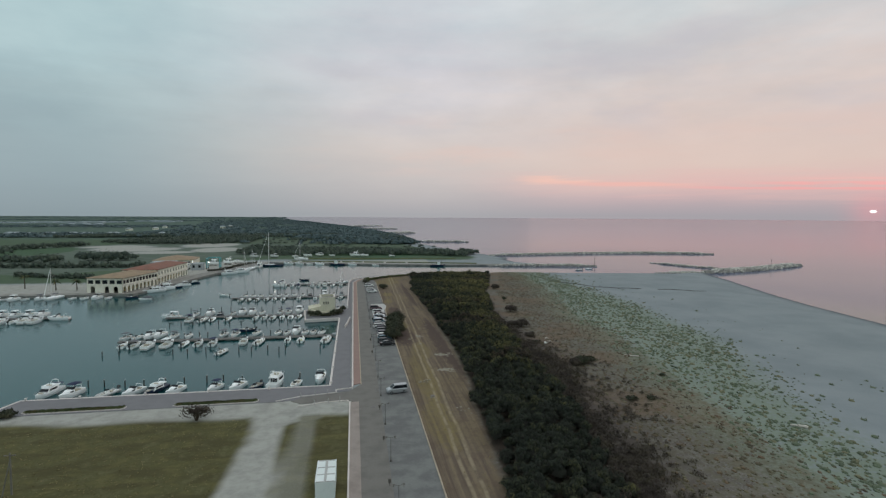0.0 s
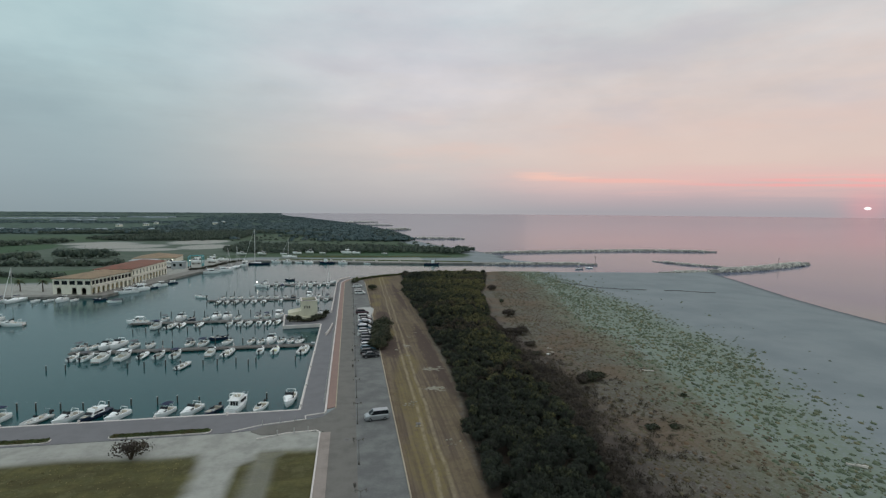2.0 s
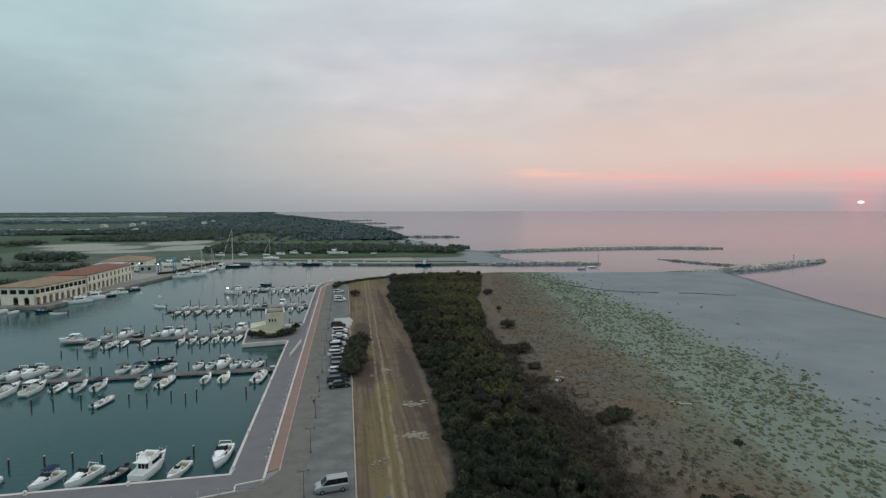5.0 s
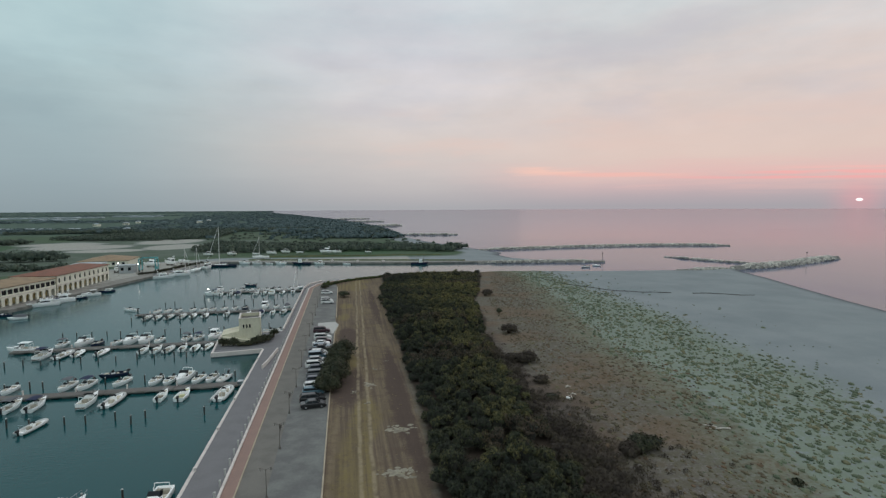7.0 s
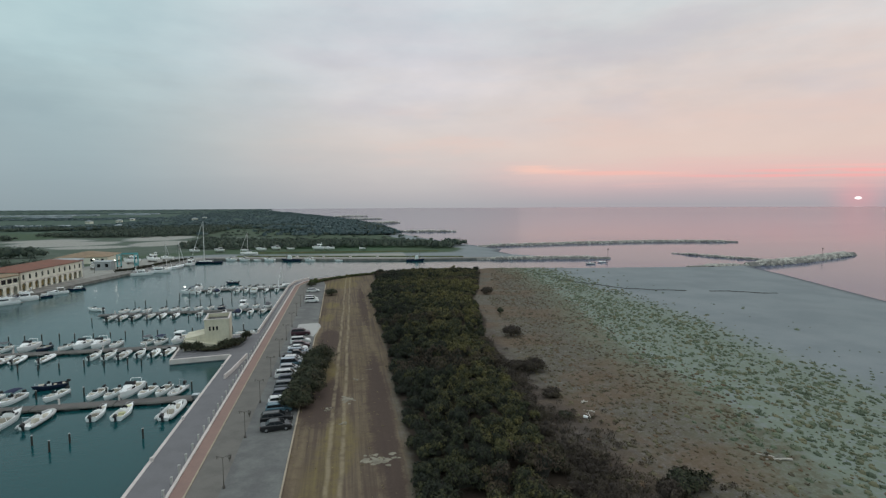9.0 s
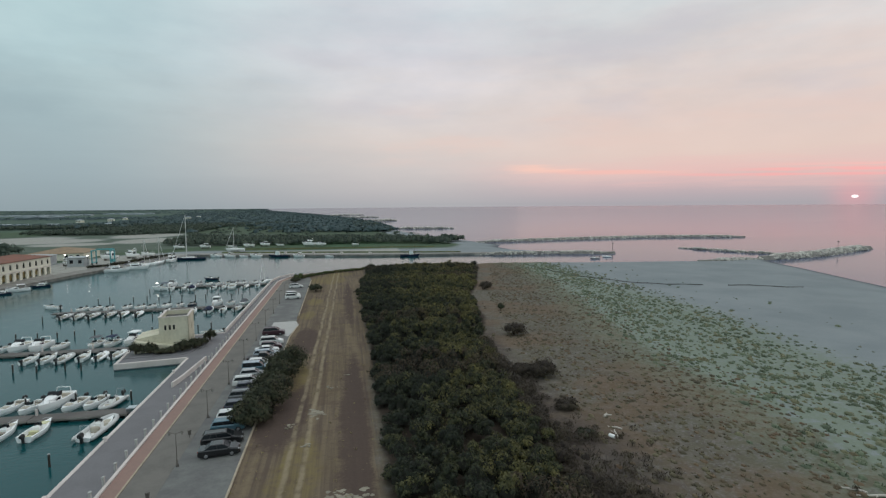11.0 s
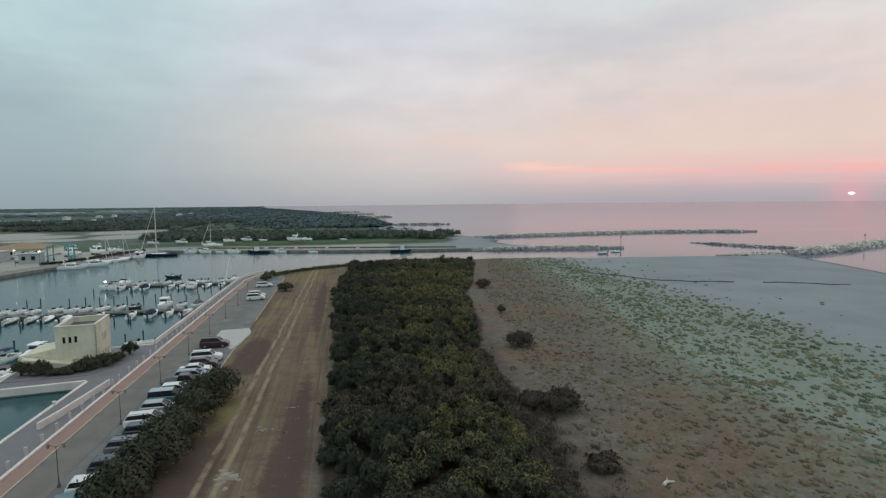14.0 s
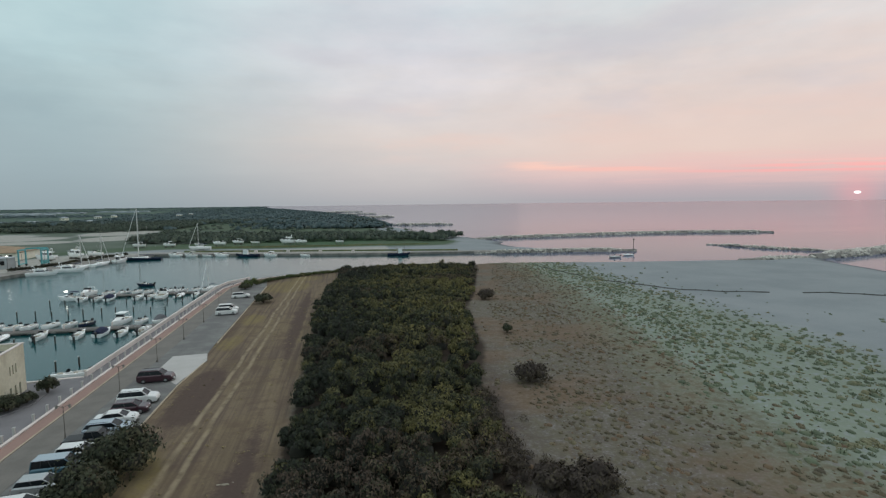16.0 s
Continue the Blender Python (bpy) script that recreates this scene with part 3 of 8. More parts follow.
# coast of the southern land: x, y and the steepness of the bank that runs on from that corner
SOUTH = [(-4900, 98, QUAY), (-76, 98, QUAY), (-64.5, 107.5, QUAY), (-63.3, 112.6, QUAY), (-4.1, 113.1, QUAY), (-4.1, 186.9, QUAY), (-15.6, 185.2, QUAY), (-17.5, 204, QUAY), (-1.4, 206, QUAY), (-1.4, 284, QUAY), (0, 294, QUAY), (5, 303, QUAY), (13, 310, 1), (24, 315, .5), (42, 320, .3), (62, 323, .2), (100, 331, .12), (118, 328, .12), (143, 322, .12), (184, 316, .10), (206, 312, .10), (243, 318, NATURAL), (231, 307, NATURAL), (226, 302, NATURAL), (219, 276, NATURAL), (210.5, 251, NATURAL), (199, 216, NATURAL), (192.3, 190, NATURAL), (185.5, 154, NATURAL), (166, 95, NATURAL), (140, 30, NATURAL), (108, -60, NATURAL), (60, -200, NATURAL), (-300, -1200, NATURAL), (-1500, -4900, 1), (-4900, -4900, 1)]
NORTH = [(-4900, 257, QUAY), (-98, 257, QUAY), (-96, 262, QUAY), (-89, 306, QUAY), (-82, 340, QUAY), (-75.5, 353, QUAY), (-70, 375, QUAY), (-65.5, 394, QUAY), (-58, 409, QUAY), (-20, 399, QUAY), (8, 390.5, QUAY), (32, 384, QUAY), (52, 380, QUAY), (100, 374.5, .5), (142, 369, .4), (176, 362, .4), (178, 366, .3), (150, 375, .15), (130, 398, .06), (127, 425, .05), (134, 440, .06), (124, 486, .1), (112, 530, NATURAL), (95, 600, NATURAL), (84, 690, NATURAL), (82, 800, NATURAL), (66, 984, NATURAL), (22, 1300, NATURAL), (-12, 1540, NATURAL), (-105, 2000, NATURAL), (-235, 2668, NATURAL), (-420, 3600, NATURAL), (-560, 4900, 1), (-4900, 4900, 1)]


def inside(px, py, poly):
    hit = np.zeros(px.shape, bool)
    n = len(poly)
    for i in range(n):
        (x0, y0), (x1, y1) = poly[i][:2], poly[(i + 1) % n][:2]
        if y0 == y1:
            continue
        hit ^= ((y0 > py) != (y1 > py)) & (px < (x1 - x0) * (py - y0) / (y1 - y0) + x0)
    return hit


def bank(px, py, poly):
    """Signed distance to the coast, positive on land, and the bank's steepness there."""
    best, steep = np.full(px.shape, 1e9), np.ones(px.shape)
    for i in range(len(poly)):
        (x0, y0, s), (x1, y1) = poly[i], poly[(i + 1) % len(poly)][:2]
        dx, dy = x1 - x0, y1 - y0
        u = np.clip(((px - x0) * dx + (py - y0) * dy) / (dx * dx + dy * dy), 0, 1)
        d = np.hypot(px - x0 - u * dx, py - y0 - u * dy)
        near = d < best
        best, steep = np.where(near, d, best), np.where(near, s, steep)
    return np.where(inside(px, py, poly), best, -best), steep


def bend(x, table):
    return np.interp(x, [a for a, b in table], [b for a, b in table])


# edges of the scrub belt and of the dune vegetation, by y
SCRUB_L = [(-200, 4), (0, 14), (63, 20.0), (77, 21.2), (96, 23.0), (120, 26.0), (138, 26.9), (168, 27.2), (190, 28.0), (212, 28.2), (250, 27.6), (285, 31), (318, 33)]
SCRUB_R = [(-200, 10), (0, 28), (60, 38.5), (84, 42.5), (100, 44), (126, 47.5), (150, 49.8), (170, 50.8), (192, 54), (205, 58), (243, 64), (256, 69), (285, 77), (318, 86)]
DUNE_R = [(-200, 40), (0, 62), (60, 76), (77, 78.5), (96, 85), (125, 97), (140, 104), (170, 106), (200, 110), (230, 110), (252, 109), (300, 112), (326, 112)]
# where the brown heath gives way to grey-green grass
SAGE_L = [(-200, 30), (0, 52), (60, 64), (112, 73), (132, 77), (160, 79), (181, 81), (200, 85), (222, 90), (260, 97), (326, 104)]


def smooth(x, lo, hi):
    t = np.clip((x - lo) / (hi - lo), 0, 1)
    return t * t * (3 - 2 * t)


def wave(x, y, k, seed):
    r = np.random.RandomState(seed)
    out = np.zeros(np.shape(x))
    for i in range(6):
        a, f = r.uniform(0, 6.28), k * r.uniform(0.5, 1.6)
        out += np.sin((x * math.cos(a) + y * math.sin(a)) * f + r.uniform(0, 6.28))
    return out / 6


def height(x, y):
    """The ground's height, below the paved slabs that lie on it."""
    x, y = np.asarray(x, float), np.asarray(y, float)
    ds, ss = bank(x, y, SOUTH)
    dn, sn = bank(x, y, NORTH)
    zs = np.where(ds > 0, WATER + ds * ss, WATER + ds * np.maximum(ss, .06))
    zn = np.where(dn > 0, WATER + dn * sn, WATER + dn * np.maximum(sn, .06))
    z = np.maximum(zs, zn)
    top = -0.06 + np.zeros_like(x)
    dune = smooth(x - bend(y, SCRUB_R), -6, 10) * smooth(y, -100, -20) * (1 - smooth(y, 300, 330)) * (ds > 0)
    top += dune * (0.25 + 0.45 * wave(x, y, 0.12, 3) + 0.25 * wave(x, y, 0.5, 4)) * smooth(ds, 3, 30)
    top += np.where((dn > 6) & (y > 420), 0.4 * wave(x, y, 0.05, 5), 0)
    return np.clip(np.minimum(z, top), -6, None), ds, dn


def lines(fine0, fine1, step, far=4900, grow=1.16):
    a = list(np.arange(fine0, fine1 + 0.01, step))
    d, p = step, fine1
    up = []
    while p < far:
        d *= grow
        p = min(p + d, far)
        up.append(p)
    d, p, dn = step, fine0, []
    while p > -far:
        d *= grow
        p = max(p - d, -far)
        dn.append(p)
    return np.array(dn[::-1] + a + up)


def grid_sheet(xs, ys):
    X, Y = np.meshgrid(xs, ys)
    n = len(xs)
    i = np.arange((len(ys) - 1) * (n - 1))
    a = (i // (n - 1)) * n + i % (n - 1)
    return X.ravel(), Y.ravel(), np.stack([a, a + 1, a + n + 1, a + n], 1)


def far_rise(x, y):
    """The far rim lifts a little, so that the horizon stands where the round earth puts it."""
    d = np.hypot(x, y)
    return 6.0 * smooth(d, 2200, 4900)


def build_ground():
    X, Y, F = grid_sheet(lines(-130, 250, 2.0), lines(20, 520, 2.0))
    Z, ds, dn = height(X, Y)
    land = np.maximum(ds, dn)
    me = array_mesh("ground", np.stack([X, Y, Z + np.where(land > 0, far_rise(X, Y), 0)], 1), F, M["ground"], True)
    south = (ds > -3) & (Y < 340)
    sl, sr, dr, sg = bend(Y, SCRUB_L), bend(Y, SCRUB_R), bend(Y, DUNE_R), bend(Y, SAGE_L)
    w = dict(
        wet=np.clip(1 - np.abs(Z - WATER) / 0.35, 0, 1) * (X > 90),
        soil=np.where(south, smooth(X, sl - 4, sl + 2) * (1 - smooth(X, sg - 7, sg + 9)), 0),
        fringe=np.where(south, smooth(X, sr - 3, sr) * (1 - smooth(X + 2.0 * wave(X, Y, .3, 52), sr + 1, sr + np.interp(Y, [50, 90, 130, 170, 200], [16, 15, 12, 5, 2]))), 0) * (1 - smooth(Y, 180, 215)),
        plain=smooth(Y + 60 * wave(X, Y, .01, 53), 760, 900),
        straw=np.where(south, smooth(X, 9, 12) * (1 - smooth(X, sl - 1, sl + 3)), 0) * (Y > -50),
        meadow=np.where(south & (X < 1.5), 1.0, 0) * (Y < 103),
        field=np.where((dn > 0) & (Y > 280), np.maximum(smooth(dn, 14, 40) * smooth(Y, 398, 436), smooth(dn, 24, 54) * (X < -60)), 0),
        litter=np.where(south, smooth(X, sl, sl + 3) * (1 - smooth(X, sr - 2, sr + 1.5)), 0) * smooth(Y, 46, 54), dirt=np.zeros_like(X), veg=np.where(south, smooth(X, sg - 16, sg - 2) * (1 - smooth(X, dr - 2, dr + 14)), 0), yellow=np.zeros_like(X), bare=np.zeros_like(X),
    )
    for cx, cy, rx, ry in ((15.4, 221, 2.2, 6), (16.0, 240, 2.6, 6), (19, 284, 7, 12), (23.5, 300, 6, 6), (16.2, 172, 2.5, 9), (17, 118, 3, 22), (16.5, 90, 3, 14), (19.5, 140, 2.5, 10)):
        w["yellow"] = np.maximum(w["yellow"], 1 - smooth(np.hypot((X - cx) / rx, (Y - cy) / ry), .3, 1.5))
    for cx, cy, rx, ry in ((16, 158, 4, 16), (16.5, 195, 3, 14), (25.6, 150, 2.2, 40), (25.8, 240, 1.8, 40)):
        w["bare"] = np.maximum(w["bare"], 1 - smooth(np.hypot((X - cx) / rx, (Y - cy) / ry), .3, 1.4))
    # pale track from the quay ramp, worn ground beside it, open yards north of the basin
    tx = np.interp(Y, [40, 69, 82, 92, 97, 104], [-14.6, -13.2, -13.1, -13.4, -11.8, -9]) + .9 * wave(X, Y, .3, 44) + .6 * wave(X, Y, .9, 45)
    tw = np.interp(Y, [40, 69, 82, 92, 97, 104], [4.6, 3.8, 2.9, 2.8, 4.6, 7])
    w["dirt"] = np.maximum(w["dirt"], np.where(south, (1 - smooth(np.abs(X - tx), tw * .6, tw * 1.35)) * (Y < 106), 0))
    w["dirt"] = np.maximum(w["dirt"], np.where(south & (X < 2), smooth(Y + .06 * (X + 20) + 1.5 * wave(X, Y, .25, 46), 94.5, 99) * (1 - smooth(Y, 103, 106)), 0))
    w["dirt"] = np.maximum(w["dirt"], np.where(south, 0.45 * (1 - smooth(np.abs(X + 7.6 + 1.2 * wave(X, Y, .4, 47)), 1.4, 3.6)) * (Y < 103), 0))
    w["dirt"] = np.maximum(w["dirt"], np.where((dn > 0) & (Y < 470) & (X < 60), (1 - smooth(Y, 399, 436)) * (1 - 0.9 * smooth(dn + 6 * wave(X, Y, .05, 48), 26, 52) * (X < -60)), 0))
    for cx, cy, rx, ry in ((-250, 615, 42, 30), (-214, 572, 46, 36), (-176, 526, 32, 20), (-160, 640, 34, 48), (-134, 560, 26, 38)):
        w["dirt"] = np.maximum(w["dirt"], (1 - smooth(np.hypot((X - cx) / rx, (Y - cy) / ry), .6, 1.2)) * (dn > 0))
    w["field"] = w["field"] * (1 - w["dirt"])
    for k, a in w.items():
        at = me.attributes.new(k, "FLOAT", "POINT")
        at.data.foreach_set("value", np.ascontiguousarray(a, dtype=np.float32))
    ob = new("ground", me)
    return tagged(ob, "sandy coastal ground with dry grass, dunes and fields", "ground", "", "structure")


def build_water():
    # rings about the origin, so that each far ring is an even cone
    n, r = 320, [0.0, 20.0]
    while r[-1] < 4950:
        r.append(min(r[-1] + max(12.0, r[-1] * 0.03), 4950))
    R, A = np.meshgrid(np.array(r), np.linspace(0, 2 * np.pi, n, endpoint=False), indexing="ij")
    X, Y = (R * np.cos(A)).ravel(), (R * np.sin(A)).ravel()
    i, j = np.meshgrid(np.arange(len(r) - 1), np.arange(n), indexing="ij")
    a, b = (i * n + j).ravel(), (i * n + (j + 1) % n).ravel()
    F = np.stack([a, a + n, b + n, b], 1)
    me = array_mesh("water", np.stack([X, Y, WATER + far_rise(X, Y)], 1), F, M["water"])
    me.materials.append(M["sea"])
    me.polygons.foreach_set("material_index", (0.9 * X[F].mean(1) + 0.5 * Y[F].mean(1) > 335).astype(np.int32))
    return tagged(new("water", me), "calm teal harbour water and rose-tinted sea", "water", "", "structure")


build_ground()
build_water()

# ---- quays, road and paving ----
QX = -4.1
# south quay apron with its wall down into the water
g = G().prism([(-76, 97), (-64.5, 107.5), (-63.3, 112.6), (QX, 113.1), (QX, 105.6), (-14, 104.3), (-60, 103.9), (-72, 98)], -5, 0.0)
structure("pavement_south_quay", g, M["concrete"], "grey concrete quay apron along the marina basin", "quay")
g = G().prism([(QX, 108.6), (0.65, 108.6), (0.65, 206), (QX, 206)], -5, 0.002)
structure("pavement_promenade", g, M["concrete"], "grey asphalt quayside promenade beside the basin", "quay")
g = G().prism([(-1.4, 206), (0.65, 206), (0.65, 284), (3.4, 296), (8, 302.5), (15, 308), (13, 310), (5, 303), (0, 294), (-1.4, 284)], -5, 0.0)
structure("pavement_north_promenade", g, M["concrete"], "narrow concrete quay edge by the water", "quay")
g = G().prism([(QX, 186.9), (QX, 204.6), (-17.5, 204), (-15.6, 185.2)], -5, -0.002)
structure("pavement_island", g, M["concrete"], "concrete platform jutting into the marina basin", "quay")


def coping(name, pts, width, z0, z1, mat, label, cat="coping"):
    """A low wall or kerb along a line, mitred at its corners."""
    g = G()
    P = [Vector((x, y)) for x, y in pts]
    rings = []
    for i, p in enumerate(P):
        a = (P[i] - P[i - 1]).normalized() if i else (P[1] - P[0]).normalized()
        b = (P[i + 1] - P[i]).normalized() if i < len(P) - 1 else a
        t = (a + b).normalized()
        n = Vector((-t.y, t.x)) * (width / 2 / max(0.4, t.dot(a)))
        c = min(0.03, width * 0.15)
        q = n * (1 - 2 * c / width)
        rings.append([(p.x - n.x, p.y - n.y, z0), (p.x + n.x, p.y + n.y, z0), (p.x + n.x, p.y + n.y, z1 - c), (p.x + q.x, p.y + q.y, z1), (p.x - q.x, p.y - q.y, z1), (p.x - n.x, p.y - n.y, z1 - c)])
    g.loft(rings)
    return structure(name, g, mat, label, cat)


coping("trim_quay_east", [(QX + .2, 112.9), (QX + .2, 186.8)], 0.45, -.6, 0.06, M["white"], "pale stone coping on the quay edge")
coping("trim_quay_south", [(-76, 98.2), (-64.4, 107.4), (-63.1, 112.4), (QX + .4, 112.85)], 0.45, -.6, 0.06, M["white"], "pale stone coping on the quay edge")
coping("trim_island", [(QX, 187.1), (-15.4, 185.4), (-17.3, 203.8), (-1.4, 205.8)], 0.5, -.9, 0.10, M["white"], "white stone coping round the platform")
coping("wall_north_quay_parapet", [(-1.25, 206), (-1.25, 284), (0.2, 294), (5.1, 302.8)], 0.35, -1.4, 0.75, M["white"], "low white parapet wall on the quay edge", "parapet")
coping("trim_promenade_kerb", [(0.85, 110.6), (0.85, 284), (3.7, 296), (8.2, 302.3), (16, 308.3)], 0.36, -.4, 0.22, M["white"], "long white kerb beside the red pavement", "kerb")
coping("trim_red_paving_kerb", [(2.65, 112.5), (2.65, 284), (5.2, 294.5), (9, 300.5), (16.5, 306)], 0.2, -.4, 0.10, M["kerb"], "pale kerb between red paving and road", "kerb")
coping("trim_parking_kerb", [(13.0, -60), (13.0, 199), (13.9, 209)], 0.22, -.4, 0.10, M["kerb"], "thin stone kerb between parking and dry grass", "kerb")
coping("trim_parking_kerb_north", [(13.2, 221), (12.8, 285)], 0.22, -.4, 0.10, M["kerb"], "thin stone kerb between parking and dry grass", "kerb")
coping("trim_ramp_parapet", [(-1.75, 170.5), (-1.2, 174), (-0.2, 184.5)], 0.3, 0, 0.8, M["white"], "white ramp parapet on the promenade", "parapet")
# red paving, road, lamp strip and parking
g = G().prism([(1.04, 112.4), (2.55, 113.2), (2.55, 284), (4.9, 294.8), (8.7, 301), (16, 306.6), (15.8, 308), (8.4, 302.0), (3.9, 295.8), (1.04, 284)], -.5, 0.06)
structure("pavement_red", g, M["paving"], "red brick pavement along the promenade", "pavement")
g = G().prism([(0.45, -60), (2.1, -60), (2.1, 102), (.45, 102)], -.5, 0.05)
structure("pavement_red_south", g, M["faded"], "faded reddish pavement along the road", "pavement")
g = G().prism([(2.1, -60), (6.3, -60), (6.3, 286), (8, 292), (11.5, 298), (17.5, 303), (16.8, 305.8), (9.2, 300.2), (5.4, 294.2), (2.75, 284), (2.75, 113), (0.3, 108.6), (-9, 106.2), (-11, 104.2), (-9, 102.5), (0.4, 102.8), (2.1, 101)], -.5, 0.012)
structure("road", g, M["asphalt"], "worn grey asphalt quay road", "road")
g = G().prism([(6.3, -60), (12.9, -60), (12.9, 200), (13.3, 209), (12.9, 222), (12.7, 286), (11.5, 296), (8, 292), (6.3, 286)], -.5, -0.003)
structure("parking", g, M["parking"], "patchy grey asphalt parking strip", "parking")
g = G().prism([(8, 205.5), (12.6, 199.5), (13.7, 207), (14.0, 210.5), (13.1, 214.5), (8, 214.0)], -.3, 0.008)
structure("parking_slab", g, M["slab"], "pale concrete slab at the parking bay end", "pavement")
coping("trim_road_edge_south", [(0.35, -60), (0.35, 102), (-0.3, 103)], 0.25, -.4, 0.14, M["white"], "white kerb along the southern road", "kerb")
coping("trim_ramp_kerb_north", [(-2.6, 109.5), (-2.4, 108), (-9.6, 106.6), (-14, 104.6)], 0.2, -.3, 0.12, M["white"], "white kerb beside the ramp", "kerb")
coping("trim_ramp_kerb_south", [(-0.4, 102.9), (-5, 102.6), (-9.5, 101)], 0.2, -.3, 0.14, M["white"], "white kerb beside the ramp", "kerb")
coping("trim_kerb_return", [(0.9, 110.4), (-2.6, 109.6)], 0.22, -.3, 0.16, M["white"], "white kerb end by the ramp", "kerb")
# north and west quays
g = G().prism([(-300, 256.8), (-97.8, 256.8), (-95.8, 262), (-88.8, 306), (-81.8, 340), (-75.3, 352.9), (-69.8, 375), (-65.3, 393.9), (-57.9, 408.7), (-20, 398.8), (8, 390.3), (32, 383.8), (52, 379.8), (110, 373.0), (110, 378.5), (54, 386), (34, 390), (10, 396.5), (-18, 405), (-62, 416), (-72, 397), (-77, 377), (-82.5, 357), (-90, 343), (-97, 307), (-104, 262), (-106, 262), (-300, 262)], -5, 0.0)
structure("pavement_north_quay", g, M["seawall"], "concrete quay on the far side of the basin", "quay")

# ---- plants ----
def leaf_cards(rng, centre, radius, tall, count, size, squat=0.35, lump=0.18, taper=0.0, rise=0.8, wide=0.30):
    """Small pointed leaf sprays over domes: arrays of centres, radii and heights, count sprays each."""
    n = len(centre)
    c = np.repeat(centre, count, 0)
    r, h = np.repeat(radius, count), np.repeat(tall, count)
    k = n * count
    az = rng.uniform(0, 2 * np.pi, k)
    el = np.arcsin(rng.uniform(-squat, 1, k))
    d = np.stack([np.cos(el) * np.cos(az), np.cos(el) * np.sin(az), np.sin(el)], 1)
    ph = np.repeat(rng.uniform(0, 6.28, (n, 3)), count, 0)
    bump = 1 + lump * (np.sin(3 * az + ph[:, 0]) * np.cos(2 * el + ph[:, 1]) + 0.7 * np.sin(7 * az + 4 * el + ph[:, 2]))
    reach = bump * rng.uniform(0.80, 1.06, k)
    half = h * 0.5
    r = r * (1 - taper * np.clip(d[:, 2], 0, 1))
    p = c + np.stack([d[:, 0] * r * reach, d[:, 1] * r * reach, half + d[:, 2] * half * reach], 1)
    p[:, 2] = np.maximum(p[:, 2], c[:, 2] + 0.05)
    s = size * rng.uniform(0.55, 1.35, k)
    face = d + rng.normal(0, 0.27, (k, 3))
    face /= np.linalg.norm(face, axis=1)[:, None] + 1e-9
    along = rng.normal(0, 1, (k, 3)) + np.array([0, 0, rise])
    along -= face * np.sum(along * face, 1)[:, None]
    along /= np.linalg.norm(along, axis=1)[:, None] + 1e-9
    side = np.cross(along, face)
    a = (along * s[:, None])
    b = (side * (s * wide)[:, None])
    v = np.stack([p - a * 0.5, p + b, p + a * 0.6, p - b], 1).reshape(-1, 3)
    f = np.arange(4 * k).reshape(-1, 4)
    return v, f


def domes(rng, centre, radius, tall, n=7, k=3, shrink=0.82, ragged=0.2):
    """Low-sided dark cores that fill the domes."""
    m = len(centre)
    rings = []
    for i, a in enumerate(np.linspace(-0.35, 1.46, k + 1)):
        t = np.linspace(0, 2 * np.pi, n, endpoint=False)[None, :] + rng.uniform(0, 1, (m, 1))
        q = radius[:, None] * shrink * np.cos(a) * rng.uniform(1 - ragged * 1.4, 1 + ragged * 0.75, (m, n))
        z = (tall * 0.5)[:, None] * (1 + shrink * np.sin(a) * rng.uniform(1 - ragged, 1 + ragged * .4, (m, n)))
        rings.append(np.stack([centre[:, 0, None] + q * np.cos(t), centre[:, 1, None] + q * np.sin(t), centre[:, 2, None] + z], 2))
    V = np.stack(rings, 1).reshape(-1, 3)
    base = (np.arange(m) * (k + 1) * n)[:, None, None]
    i, j = np.meshgrid(np.arange(k), np.arange(n), indexing="ij")
    a = i * n + j
    b = i * n + (j + 1) % n
    quad = np.stack([a, b, b + n, a + n], 2).reshape(1, -1, 4)
    F = (quad + base).reshape(-1, 4)
    return V, F


def stuff(name, v, f, mat, label, category, core=None, core_mat=None):
    ob = tagged(new(name, array_mesh(name, v, f, mat)), label, category, "", "stuff")
    if core is not None:
        c = new("undergrowth", array_mesh("undergrowth", core[0], core[1], core_mat or M["core"]))
        c.parent = ob
        c["kind"] = "stuff"
    return ob


def scatter(rng, x0, x1, y0, y1, step, jitter=0.45):
    xs, ys = np.arange(x0, x1, step), np.arange(y0, y1, step)
    X, Y = np.meshgrid(xs, ys)
    X, Y = X.ravel() + rng.uniform(-jitter, jitter, X.size) * step, Y.ravel() + rng.uniform(-jitter, jitter, X.size) * step
    return X, Y


